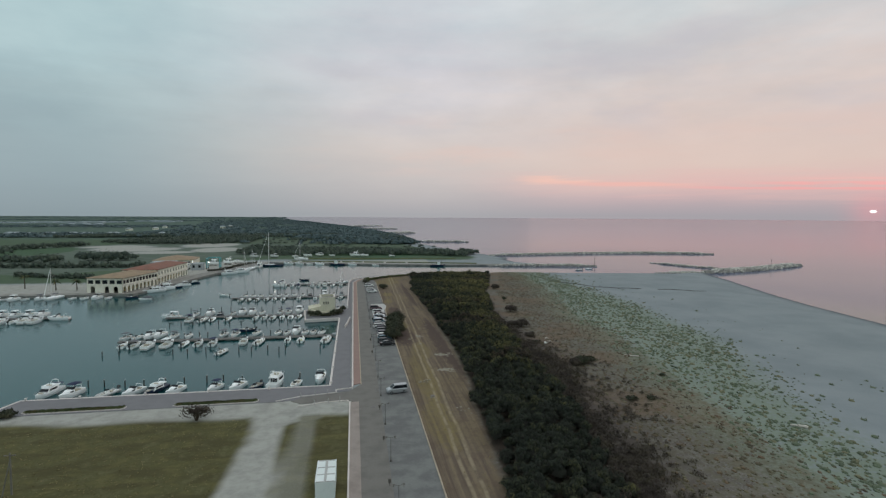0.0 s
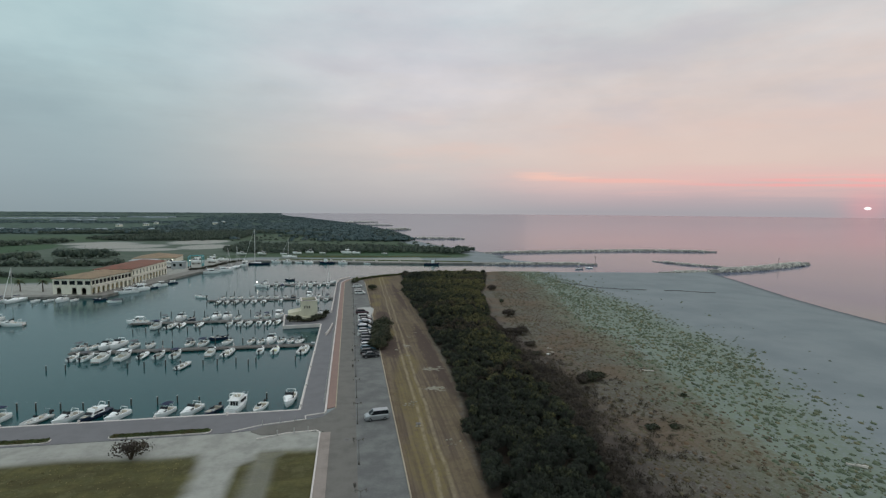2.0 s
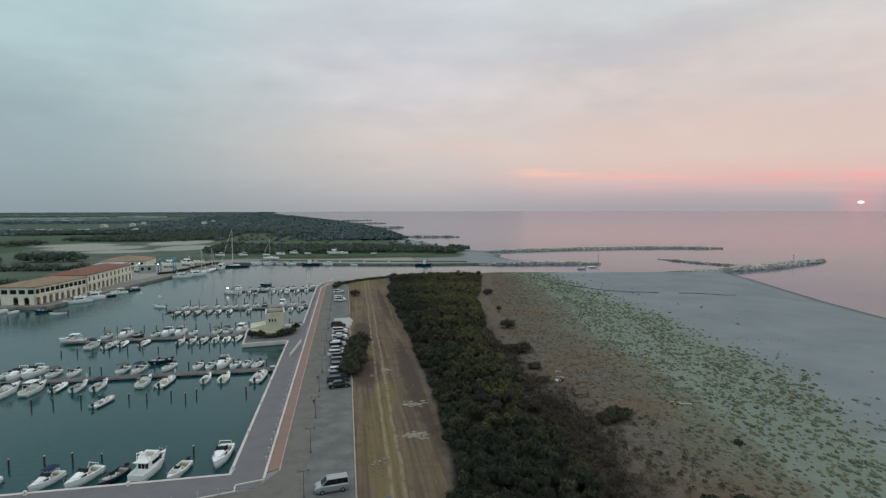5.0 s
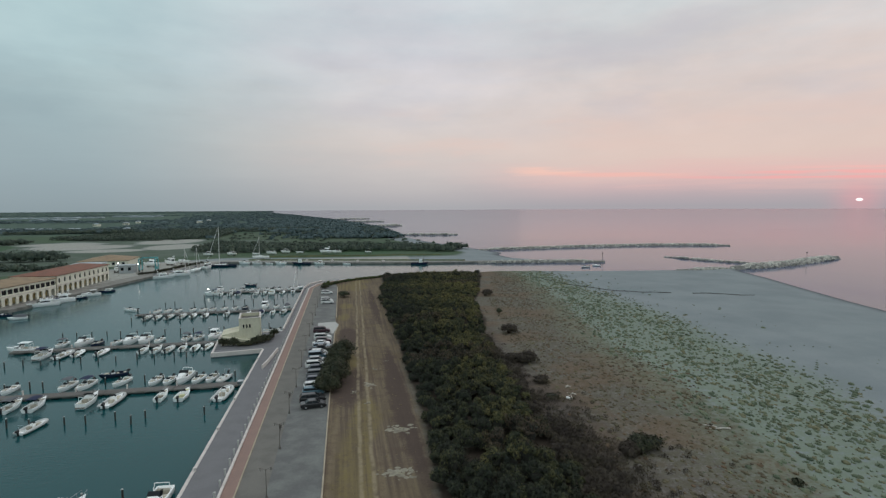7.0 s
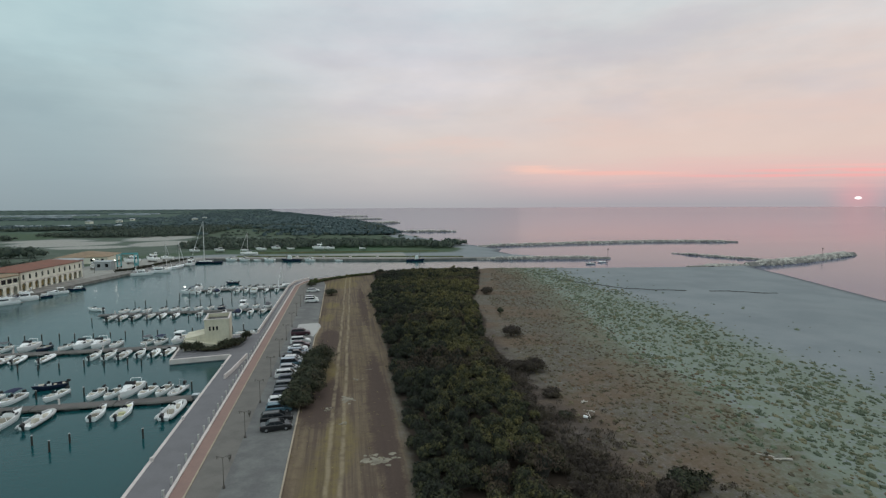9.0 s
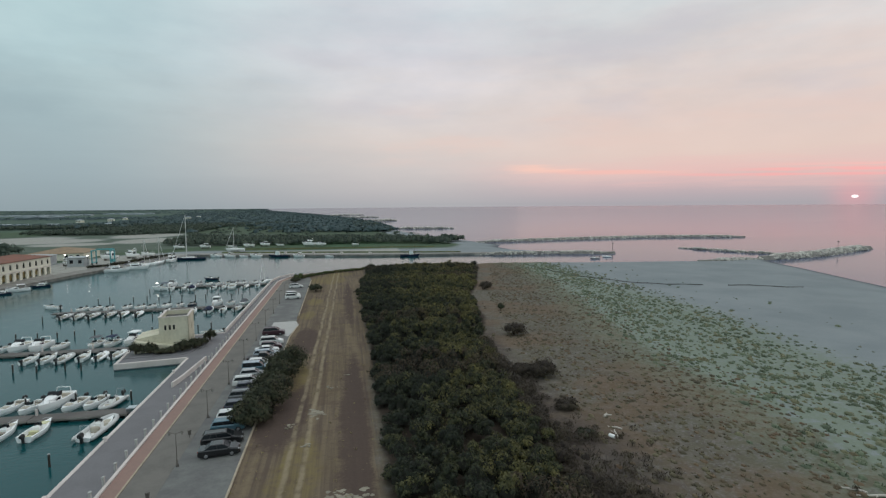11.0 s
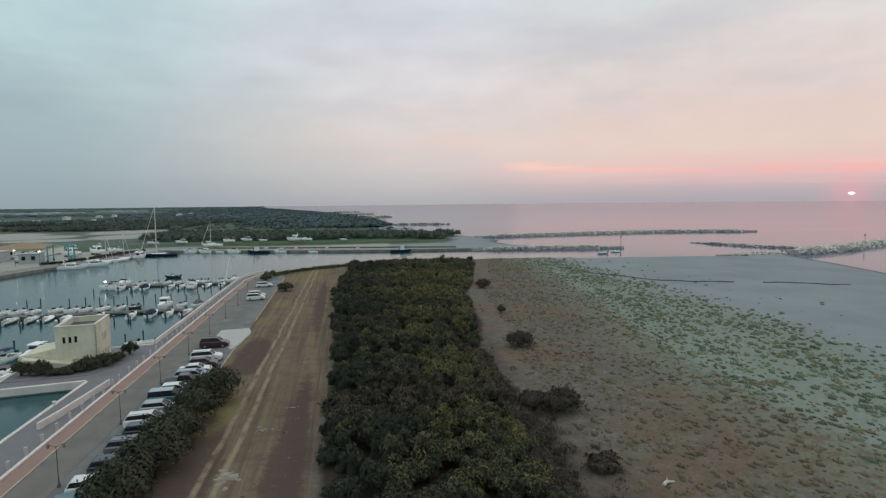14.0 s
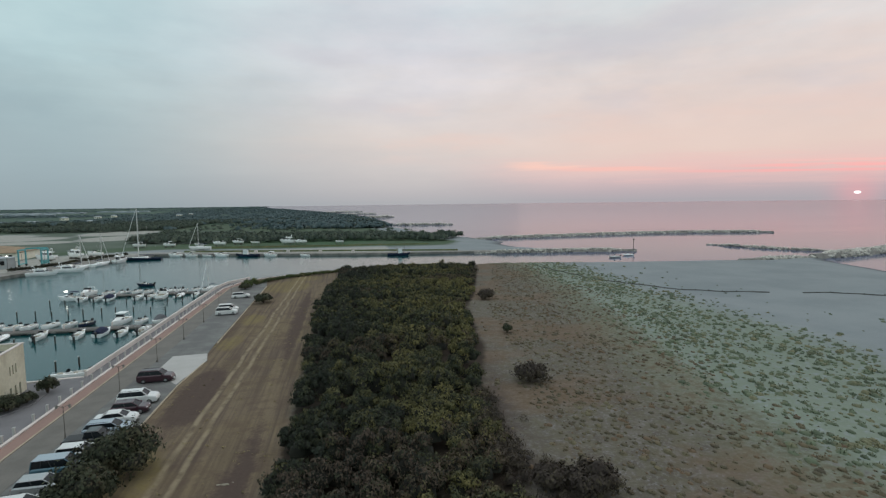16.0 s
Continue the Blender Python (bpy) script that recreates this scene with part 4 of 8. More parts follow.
def crown_material(name):
    """Tamarisk-like foliage: each crown has its own green, darkened where the belt lies in shade, and its own share of
    dead brown twigs.
    """
    m = bpy.data.materials.new(name)
    m.use_nodes = True
    N = Nodes(m.node_tree)
    p = N.add("ShaderNodeTexCoord").outputs["Object"]
    r = N.add("ShaderNodeNewGeometry").outputs["Random Per Island"]

    def own(key):
        a = N.add("ShaderNodeAttribute")
        a.attribute_name = key
        return a.outputs["Fac"]

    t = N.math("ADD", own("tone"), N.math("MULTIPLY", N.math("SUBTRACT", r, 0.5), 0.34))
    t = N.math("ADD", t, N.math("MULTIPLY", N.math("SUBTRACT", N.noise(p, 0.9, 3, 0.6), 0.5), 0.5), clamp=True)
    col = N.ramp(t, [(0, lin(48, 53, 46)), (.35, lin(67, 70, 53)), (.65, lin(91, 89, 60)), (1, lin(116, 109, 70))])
    col = N.mix(N.math("MULTIPLY", own("dry"), N.step(r, 0.1, 0.5)), col, N.mix(r, lin(62, 52, 49), lin(94, 80, 70)))
    g = N.math("ADD", N.math("MULTIPLY", N.noise(p, 5.0, 3, 0.7), 0.7), 0.65)
    g3 = N.add("ShaderNodeCombineXYZ")
    for s in g3.inputs:
        N.link(g, s)
    col = N.mix(1.0, col, g3.outputs[0], "MULTIPLY")
    b = N.add("ShaderNodeBsdfPrincipled")
    N.link(col, b.inputs["Base Color"])
    b.inputs["Roughness"].default_value = 0.8
    b.inputs["Specular IOR Level"].default_value = 0.15
    N.link(b.outputs[0], N.add("ShaderNodeOutputMaterial").inputs[0])
    return m


def build_thicket():
    rng = np.random.RandomState(11)
    X, Y = scatter(rng, 8, 100, 50, 314, 2.05, 0.5)
    lo, hi = bend(Y, SCRUB_L) + 1.5 + 0.9 * wave(X, Y, 0.25, 8), bend(Y, SCRUB_R) - 1.3 + 1.3 * wave(X, Y, 0.18, 9)
    keep = (X > lo) & (X < hi) & (rng.uniform(0, 1, X.size) > 0.05 + 0.25 * smooth(wave(X, Y, 0.4, 13), 0.15, 0.5))
    X, Y, lo, hi = X[keep], Y[keep], lo[keep], hi[keep]
    n = len(X)
    edge = smooth(np.minimum(X - lo, (hi - X) * 0.5), 0, 4)
    north = smooth(Y, 284, 300)
    tall = (2.0 + 0.9 * edge + 0.9 * wave(X, Y, 0.35, 10)) * rng.uniform(0.65, 1.3, n)
    tall = np.clip(tall, 1.1, 4.6) * (1 - 0.38 * smooth(Y, 195, 265) + 0.30 * north * smooth(wave(X, Y, 0.3, 17), -0.1, 0.3))
    rad = rng.uniform(0.95, 1.75, n) * (0.85 + 0.15 * edge) * (1 + 0.2 * north)
    # tone drops at the south end and left flank: shade put into colour
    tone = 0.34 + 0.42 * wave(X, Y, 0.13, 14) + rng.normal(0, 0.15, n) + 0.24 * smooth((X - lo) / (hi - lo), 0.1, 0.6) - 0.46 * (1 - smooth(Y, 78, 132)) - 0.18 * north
    dry = 0.85 * smooth(wave(X, Y, 0.22, 15) + rng.normal(0, 0.16, n) + 0.20 * smooth((X - lo) / (hi - lo), 0.75, 1.0), 0.34, 0.52)
    Z, _, _ = height(X, Y)
    verts, faces, tones, dries, at = [], [], [], [], 0
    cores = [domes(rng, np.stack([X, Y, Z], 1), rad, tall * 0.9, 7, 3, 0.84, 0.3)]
    for y0, y1, lobes, cards, size in ((0, 215, 8, 88, 0.27), (215, 400, 6, 36, 0.46)):
        pick = (Y >= y0) & (Y < y1)
        k = int(pick.sum())
        turn = rng.uniform(0, 6.28, (k, 1)) + np.arange(lobes)[None, :] * 2.4
        out = np.sqrt((np.arange(lobes)[None, :] + rng.uniform(0, 0.9, (k, lobes))) / lobes) * 0.78
        r, h = rad[pick][:, None], tall[pick][:, None]
        lr = r * rng.uniform(0.34, 0.56, (k, lobes))
        lt = lr * rng.uniform(1.5, 2.6, (k, lobes))
        top = h * (1.04 - 0.42 * out ** 2) * rng.uniform(0.86, 1.12, (k, lobes))
        C = np.stack([X[pick][:, None] + r * out * np.cos(turn), Y[pick][:, None] + r * out * np.sin(turn), Z[pick][:, None] + np.maximum(top - lt, 0)], 2).reshape(-1, 3)
        v, f = leaf_cards(rng, C, lr.ravel(), lt.ravel(), cards, size, 0.35, 0.3, 0.1, 1.7, 0.25)
        cores.append(domes(rng, C, lr.ravel(), lt.ravel(), 5, 2, 0.72, 0.3))
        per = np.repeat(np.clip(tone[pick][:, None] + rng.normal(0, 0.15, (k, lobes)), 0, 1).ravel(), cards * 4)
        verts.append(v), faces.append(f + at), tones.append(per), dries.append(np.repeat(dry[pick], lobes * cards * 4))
        at += len(v)
    base, cv, cf = 0, [], []
    for v, f in cores:
        cv.append(v), cf.append(f + base)
        base += len(v)
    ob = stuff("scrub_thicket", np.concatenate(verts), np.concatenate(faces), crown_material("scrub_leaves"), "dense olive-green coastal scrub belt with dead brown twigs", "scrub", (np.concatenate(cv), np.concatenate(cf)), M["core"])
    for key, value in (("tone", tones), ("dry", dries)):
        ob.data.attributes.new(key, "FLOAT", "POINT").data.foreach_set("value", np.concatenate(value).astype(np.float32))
    # wispy bare shrubs along the seaward edge, thinning out over the dune
    Y = 46 + 140 * rng.uniform(0, 1, 3400) ** 1.15
    reach = np.interp(Y, [46, 70, 100, 128, 146, 186], [2.0, 2.6, 3.9, 3.4, 1.3, .45])
    X = bend(Y, SCRUB_R) + rng.gamma(1.3, 1, Y.size) * reach - 2.2
    keep = wave(X, Y, 0.35, 16) + rng.normal(0, 0.25, X.size) > -0.2
    X, Y, reach = X[keep], Y[keep], reach[keep]
    Z, _, _ = height(X, Y)
    C = np.stack([X, Y, Z], 1)
    far = smooth((X - bend(Y, SCRUB_R)) / reach, 0, 3.4)
    rad, tall = rng.uniform(0.5, 1.2, len(X)) * (1 - .3 * far), rng.uniform(0.5, 1.7, len(X)) * (1 - .65 * far)
    v, f = leaf_cards(rng, C, rad, tall, 46, 0.42, 0.0, 0.35, 0.2, 1.8, 0.08)
    inner = rng.uniform(0, 1, len(X)) > 0.35 + 0.65 * smooth(far, 0, 0.4)
    stuff("bare_shrub_fringe", v, f, M["twig"], "dark brown half-bare shrubs edging the scrub belt", "scrub", domes(rng, C[inner], rad[inner], tall[inner], 6, 2, 0.62, 0.45), M["twigcore"])


def tuft_blades(rng, X, Y, size, count, lift, width):
    """Leaning blades in tufts."""
    n = len(X)
    Z, _, _ = height(X, Y)
    c = np.repeat(np.stack([X, Y, Z], 1), count, 0)
    s = np.repeat(size, count)
    k = n * count
    az = rng.uniform(0, 6.28, k)
    out = np.stack([np.cos(az), np.sin(az), np.zeros(k)], 1)
    root = c + out * (s * rng.uniform(0, 0.85, k))[:, None]
    tip = root + out * (s * rng.uniform(0.1, 0.5, k))[:, None] + np.array([0, 0, 1.0]) * (s * rng.uniform(lift * .5, lift * 1.2, k))[:, None]
    turn = az + rng.normal(1.57, 0.5, k)
    side = np.stack([np.cos(turn), np.sin(turn), np.zeros(k)], 1) * (s * rng.uniform(width * .6, width * 1.3, k))[:, None]
    mid = (root + tip) * 0.5
    return np.stack([root, mid + side, tip, mid - side], 1).reshape(-1, 3), np.arange(4 * k).reshape(-1, 4)


def mounds(rng, X, Y, size, tall, n=6):
    """Low uneven cushions of grass or heath, longer along the shore."""
    Z, _, _ = height(X, Y)
    k = len(X)
    t = np.linspace(0, 2 * np.pi, n, endpoint=False)[None, :] + rng.uniform(0, 1, (k, 1))
    rings = []
    for reach, lift in ((1.0, -0.15), (0.86, 0.55), (0.42, 1.0)):
        q = size[:, None] * reach * rng.uniform(0.72, 1.2, (k, n))
        rings.append(np.stack([X[:, None] + q * np.cos(t) * 0.9, Y[:, None] + q * np.sin(t) * 1.25, (Z + tall * lift)[:, None] + rng.uniform(-0.12, 0.12, (k, n)) * tall[:, None]], 2))
    V = np.stack(rings, 1).reshape(-1, 3)
    i, j = np.meshgrid(np.arange(2), np.arange(n), indexing="ij")
    a, b = i * n + j, i * n + (j + 1) % n
    quad = np.stack([a, b, b + n, a + n], 2).reshape(-1, 4)
    cap = np.array([[2 * n, 2 * n + 1, 2 * n + 2, 2 * n + 3], [2 * n, 2 * n + 3, 2 * n + 4, 2 * n + 5]])
    F = (np.concatenate([quad, cap])[None] + (np.arange(k) * 3 * n)[:, None, None]).reshape(-1, 4)
    return V, F


def build_dune_grass():
    rng = np.random.RandomState(21)
    X, Y = scatter(rng, 26, 150, 45, 322, 0.76, 0.5)
    sr, sg, hi = bend(Y, SCRUB_R) + 1.0, bend(Y, SAGE_L), bend(Y, DUNE_R)
    path = smooth(np.abs(X - sr - 2.0), 0.8, 2.4)
    drift = 7 * wave(X, Y, 0.09, 35) + 4 * wave(X, Y, 0.3, 36)
    heath = X + drift + rng.normal(0, 3.5, X.size) < sg
    clump = smooth(0.7 * wave(X, Y, 0.9, 31) + 0.6 * wave(X, Y, 0.22, 32), -0.30, 0.30)
    fade = 1 - 0.985 * smooth(X + drift, hi - 6, hi + 15)
    dens = (0.42 + 0.58 * clump) * fade * path * np.where(heath, 0.74, 0.74)
    keep = (rng.uniform(0, 1, X.size) < dens) & (X > sr) & (X < hi + 30)
    X, Y, heath = X[keep], Y[keep], heath[keep]
    size = 0.16 + 0.44 * rng.uniform(0, 1, len(X)) ** 2.0
    for name, own, mat, tall, blades, label, cat in (("dune_grass", ~heath, "tuft", 0.55, 9, "grey-green dune grass mounds on pale sand", "grass"), ("dune_heath", heath, "heath", 0.42, 8, "low brown dune heath with dry stems", "heath")):
        x, y, sz = X[own], Y[own], size[own] * (0.8 if name == "dune_heath" else 1.0)
        v1, f1 = mounds(rng, x, y, sz, sz * tall * rng.uniform(0.6, 1.3, len(x)))
        v2, f2 = tuft_blades(rng, x, y, sz * 1.1, blades, tall * 1.3, 0.13)
        stuff(name, np.concatenate([v1, v2]), np.concatenate([f1, f2 + len(v1)]), M[mat], label, cat)
    # straw tufts on the mown strip and the meadow
    X, Y = scatter(rng, 13.5, 36, 60, 312, 0.9, 0.5)
    keep = (X < bend(Y, SCRUB_L) + 1) & (rng.uniform(0, 1, X.size) < 0.16 + 0.2 * wave(X, Y * 0.25, 0.8, 33))
    X, Y = X[keep], Y[keep]
    X2, Y2 = scatter(rng, -62, -16, 55, 96, 0.8, 0.5)
    keep = (np.abs(X2 - np.interp(Y2, [40, 69, 92, 104], [-14.6, -13.2, -13.4, -9])) > 6 + 2 * wave(X2, Y2, .5, 6)) & (rng.uniform(0, 1, X2.size) < 0.5) & (Y2 < 98 - 2 * wave(X2, Y2, .3, 2))
    X, Y = np.concatenate([X, X2[keep]]), np.concatenate([Y, Y2[keep]])
    v, f = tuft_blades(rng, X, Y, rng.uniform(0.12, 0.34, len(X)), 6, 0.4, 0.2)
    stuff("dry_grass", v, f, M["straw"], "short dry straw-coloured grass", "grass")


def bush(x, y, r, h, seed, label, mat="bushleaf", name="bush", leaves=900, size=0.4, group="", sparse=0.0, z=None):
    """A free-standing shrub: stems that fork, and a crown of leaf sprays in several lobes."""
    rng = np.random.RandomState(seed)
    z0 = float(height([x], [y])[0][0]) if z is None else z
    t = thing(name, label, "bush" if name == "bush" else name, pose(x, y, z0), group)
    g = G()
    lobes = []
    for i in range(9):
        a = i * 2.4 + rng.uniform(-.4, .4)
        q = r * 0.66 * ((i + .6) / 9) ** 0.5
        e = (q * math.cos(a), q * math.sin(a), h * rng.uniform(0.5, 0.78) * (1.05 - .45 * q / r))
        b = (e[0] * 0.3, e[1] * 0.3, h * 0.28)
        g.tube((e[0] * .05, e[1] * .05, -0.1), b, 0.05 * h ** .5, 0.035 * h ** .5, 6)
        g.tube(b, e, 0.035 * h ** .5, 0.012, 5)
        lobes.append((e[0], e[1], max(0.0, e[2] - h * 0.36)))
    part("trunk", g, M["trunk"], t)
    C = np.array(lobes)
    R = np.array([r * rng.uniform(0.32, 0.52) for _ in lobes])
    T = np.array([h * rng.uniform(0.45, 0.68) for _ in lobes])
    v, f = leaf_cards(rng, C, R, T, leaves // len(lobes), size, 0.5, 0.3, 0.1, 1.0, 0.38)
    crown = new("crown", array_mesh("crown", v, f, M[mat]))
    crown.parent = t
    if sparse < 0.5:
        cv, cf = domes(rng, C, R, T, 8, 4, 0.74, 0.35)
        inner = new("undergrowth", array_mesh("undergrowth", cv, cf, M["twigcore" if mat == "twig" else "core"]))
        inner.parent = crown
    return t


def palm(x, y, h, seed):
    rng = random.Random(seed)
    t = thing("palm_tree", "palm tree with a ragged green crown by the quay", "palm", pose(x, y, 0), "palms by the basin")
    g = G()
    for i in range(6):
        g.tube((0.05 * math.sin(i), 0, h * i / 6 - .1), (0.05 * math.sin(i + 1), 0, h * (i + 1) / 6), 0.24 - .012 * i, 0.25 - .014 * i, 8)
    part("trunk", g, M["trunk"], t)
    g = G()
    for i in range(22):
        a, up = i * 2.4, rng.uniform(-0.5, 1.0)
        rings = []
        for k in range(6):
            u = k / 5
            d = u * 2.3
            zz = h + up * d * 0.8 - 0.42 * d * d * .55
            w = 0.32 * math.sin(math.pi * (0.12 + 0.85 * u)) + 0.02
            cx, cy = d * math.cos(a), d * math.sin(a)
            rings.append([(cx - w * math.sin(a), cy + w * math.cos(a), zz - w * .5), (cx, cy, zz), (cx + w * math.sin(a), cy - w * math.cos(a), zz - w * .5), (cx, cy, zz - 0.04)])
        g.loft(rings)
    part("crown", g, M["palm"], t)


def build_hedges():
    rng = np.random.RandomState(41)
    # hedge on the channel bank
    pts = [(6.8, 283), (8, 287), (9.8, 292), (13.5, 298), (19, 303.5), (27, 309), (38, 315), (52, 319), (70, 321)]
    P = []
    for (x0, y0), (x1, y1) in zip(pts, pts[1:]):
        k = int(math.hypot(x1 - x0, y1 - y0) / 0.7)
        P += [(x0 + (x1 - x0) * i / k, y0 + (y1 - y0) * i / k, -0.05) for i in range(k)]
    C = np.array(P) + np.concatenate([rng.uniform(-.3, .3, (len(P), 2)), np.zeros((len(P), 1))], 1)
    n = len(C)
    T = rng.uniform(0.8, 1.35, n)
    T[:10] *= 1.9
    R = rng.uniform(0.6, 1.0, n)
    v, f = leaf_cards(rng, C, R, T, 110, 0.4, 0.5)
    stuff("hedge", v, f, M["hedge"], "low clipped green hedge along the channel bank", "hedge", domes(rng, C, R, T), M["hedge"])
    # dark hedge between the moored yachts and the boatyard
    pts = [(-89, 349), (-83.8, 353.5), (-81, 364), (-78, 380), (-73.5, 396), (-69, 406)]
    P = []
    for (x0, y0), (x1, y1) in zip(pts, pts[1:]):
        k = int(math.hypot(x1 - x0, y1 - y0) / 0.8)
        P += [(x0 + (x1 - x0) * i / k, y0 + (y1 - y0) * i / k, -0.05) for i in range(k)]
    C = np.array(P) + np.concatenate([rng.uniform(-.3, .3, (len(P), 2)), np.zeros((len(P), 1))], 1)
    T, R = rng.uniform(1.1, 1.7, len(C)), rng.uniform(0.7, 1.1, len(C))
    v, f = leaf_cards(rng, C, R, T, 60, 0.5, 0.5)
    stuff("boatyard_hedge", v, f, M["darkleaf"], "dark evergreen hedge along the boatyard", "hedge", domes(rng, C, R, T), M["core"])
    # planted beds on the south quay
    for x0, x1 in ((-58.8, -41.4), (-32.9, -17.4)):
        b = thing("flower_bed", "long kerbed bed of low green groundcover on the quay", "planting bed", pose((x0 + x1) / 2, 105.4, 0.0), "beds on the south quay")
        w, d = (x1 - x0) / 2, 0.85
        ring = [(-w, -d * .5), (-w + .7, -d), (w - .7, -d), (w, -d * .5), (w, d * .5), (w - .7, d), (-w + .7, d), (-w, d * .5)]
        part("kerb", G().loft([[(x, y, -.1) for x, y in ring], [(x, y, .14) for x, y in ring]]), M["white"], b)
        part("turf", G().loft([[(x * .985, y * .8, 0) for x, y in ring], [(x * .985, y * .8, .2) for x, y in ring]]), M["hedge"], b)
        C = np.stack([rng.uniform(-w + .5, w - .5, 260), rng.uniform(-d + .35, d - .35, 260), np.full(260, .12)], 1)
        v, f = leaf_cards(rng, C, rng.uniform(.2, .42, 260), rng.uniform(.12, .22, 260), 26, 0.2, 0.2)
        cover = new("groundcover", array_mesh("groundcover", v, f, M["hedge"]))
        cover.parent = b


def build_far_woods():
    rng = np.random.RandomState(51)
    X, Y = scatter(rng, -420, 120, 440, 900, 4.0, 0.5)
    front = np.interp(X, [-420, -120, -100, -70, -20, 60, 98, 110], [560, 520, 491, 474, 472, 466, 444, 470])
    _, _, dn = height(X, Y)
    belt = (Y > front) & (Y < front + np.interp(X, [-105, -60, 60, 100], [95, 62, 46, 40]) + 14 * wave(X, Y, .03, 3)) & (X > -104)
    back = (Y > 830 + 40 * wave(X, Y, .02, 60)) & (wave(X * .5, Y, 0.03, 61) > -0.1)
    shore = (dn < 46 + 14 * wave(X, Y, .03, 63)) & (Y > 640)
    mid = (Y > front + 50) & (rng.uniform(0, 1, X.size) < 0.03 + 0.5 * smooth(wave(X * .35, Y, 0.07, 64), 0.25, 0.4)) & (X > -190)
    west = (X < -130) & (Y > 660) & (wave(X * .5, Y, 0.022, 62) > 0.2)
    keep = (belt | back | mid | west | shore) & (dn > 12)
    keep &= ~((X < -104) & (Y < 650) & (X > -300))
    X, Y = X[keep], Y[keep]
    Z, _, _ = height(X, Y)
    n = len(X)
    C = np.stack([X, Y, Z], 1)
    T = rng.uniform(2.8, 5.6, n) * np.where(mid[keep] & ~belt[keep], 0.5, 1.0)
    R = rng.uniform(1.8, 3.1, n)
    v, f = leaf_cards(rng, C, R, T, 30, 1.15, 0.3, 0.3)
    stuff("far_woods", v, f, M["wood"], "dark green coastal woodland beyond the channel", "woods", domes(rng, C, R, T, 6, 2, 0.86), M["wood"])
    # far tree belts of the plain, with haze painted into their leaf colour
    X = rng.uniform(-3400, 60, 15000)
    Y = 850 + 3700 * rng.uniform(0, 1, 15000) ** 1.7
    _, _, dn = height(X, Y)
    keep = (dn > 25) & ((wave(X * .4, Y * 1.6, 0.008, 71) > 0.06) | ((dn < 420) & (wave(X * .5, Y, 0.012, 72) > -0.08)))
    keep &= ~((np.abs(Y - (2080 + 0.6 * (X + 930))) < 120) & (X < -640))
    Yc = 640 + 2000 * rng.uniform(0, 1, 1600) ** 1.4
    Xc = np.interp(Yc, [600, 690, 800, 984, 1300, 1540, 2000, 2668], [95, 84, 82, 66, 22, -12, -105, -235]) - 7 - rng.gamma(1.3, 34, 1600)
    X, Y = np.concatenate([X[keep], Xc]), np.concatenate([Y[keep], Yc])
    n = len(X)
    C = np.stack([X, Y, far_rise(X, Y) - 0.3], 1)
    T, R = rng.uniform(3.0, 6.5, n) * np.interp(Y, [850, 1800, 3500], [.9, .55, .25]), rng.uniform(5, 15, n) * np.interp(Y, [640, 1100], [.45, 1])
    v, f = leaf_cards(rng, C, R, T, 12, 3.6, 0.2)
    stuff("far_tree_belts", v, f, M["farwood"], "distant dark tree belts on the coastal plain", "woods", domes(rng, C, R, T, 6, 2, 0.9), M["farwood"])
    # tree rows behind the harbour building
    rows = [(-340, 424, -215, 436, 5.0, 7), (-204, 438, -168, 443, 6.5, 4), (-330, 560, -290, 640, 5, 12), (-320, 470, -250, 474, 3.4, 8), (-290, 392, -140, 384, 3.6, 4), (-190, 335, -140, 318, 2.6, 3), (-420, 500, -300, 520, 4.5, 14), (-300, 700, -180, 712, 4, 9)]
    P, T = [], []
    for x0, y0, x1, y1, h, loose in rows:
        k = int(math.hypot(x1 - x0, y1 - y0) / 0.9)
        for i in range(k):
            x, y = x0 + (x1 - x0) * i / k + rng.uniform(-3, 3), y0 + (y1 - y0) * i / k + rng.normal(0, loose * .6)
            if float(wave(x, y, 0.09, 66)) > -0.1:
                P.append((x, y, -0.1))
                T.append(h * rng.uniform(0.4, 1.25))
    C, T = np.array(P), np.array(T)
    v, f = leaf_cards(rng, C, T * 0.62, T, 40, 1.1, 0.6, 0.35)
    stuff("tree_rows", v, f, M["wood"], "dark windbreak tree rows behind the harbour", "trees", domes(rng, C, T * .5, T, 7, 3, 0.85), M["wood"])


M["twig"] = leaf_material("bare_twigs", lin(54, 47, 44), lin(86, 77, 67), lin(80, 74, 56), 0.1)
M["twigcore"] = material("inner_twigs", lin(58, 50, 44), 0.95, vary=0.4, scale=1.6, fine=4, second=lin(44, 38, 34)[:3], bump=0.6, bump_scale=5)
M["straw"] = leaf_material("dry_straw", lin(118, 110, 76), lin(158, 146, 104), lin(140, 124, 92), 0.2)
M["heath"] = leaf_material("brown_heath", lin(76, 71, 59), lin(110, 103, 80), lin(106, 86, 68), 0.15)
# grey-blue base colour stands for the haze of distance
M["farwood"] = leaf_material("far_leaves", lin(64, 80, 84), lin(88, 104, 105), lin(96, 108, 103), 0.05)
build_thicket()
build_dune_grass()
build_hedges()
build_far_woods()
PARK = "dark green bushes beside the parked cars"
for i, (x, y, r, h) in enumerate([(12.6, 153.4, 2.9, 3.7), (13.4, 158.4, 3.3, 4.5), (13.6, 163.8, 3.1, 3.8), (14.0, 169.2, 3.1, 4.2), (14.8, 174.9, 3.5, 4.9)]):
    bush(x, y, r, h, 100 + i, "dense dark green bush overhanging parked cars", group=PARK, leaves=5200, size=0.25)
DUNE = "shrubs on the dune"
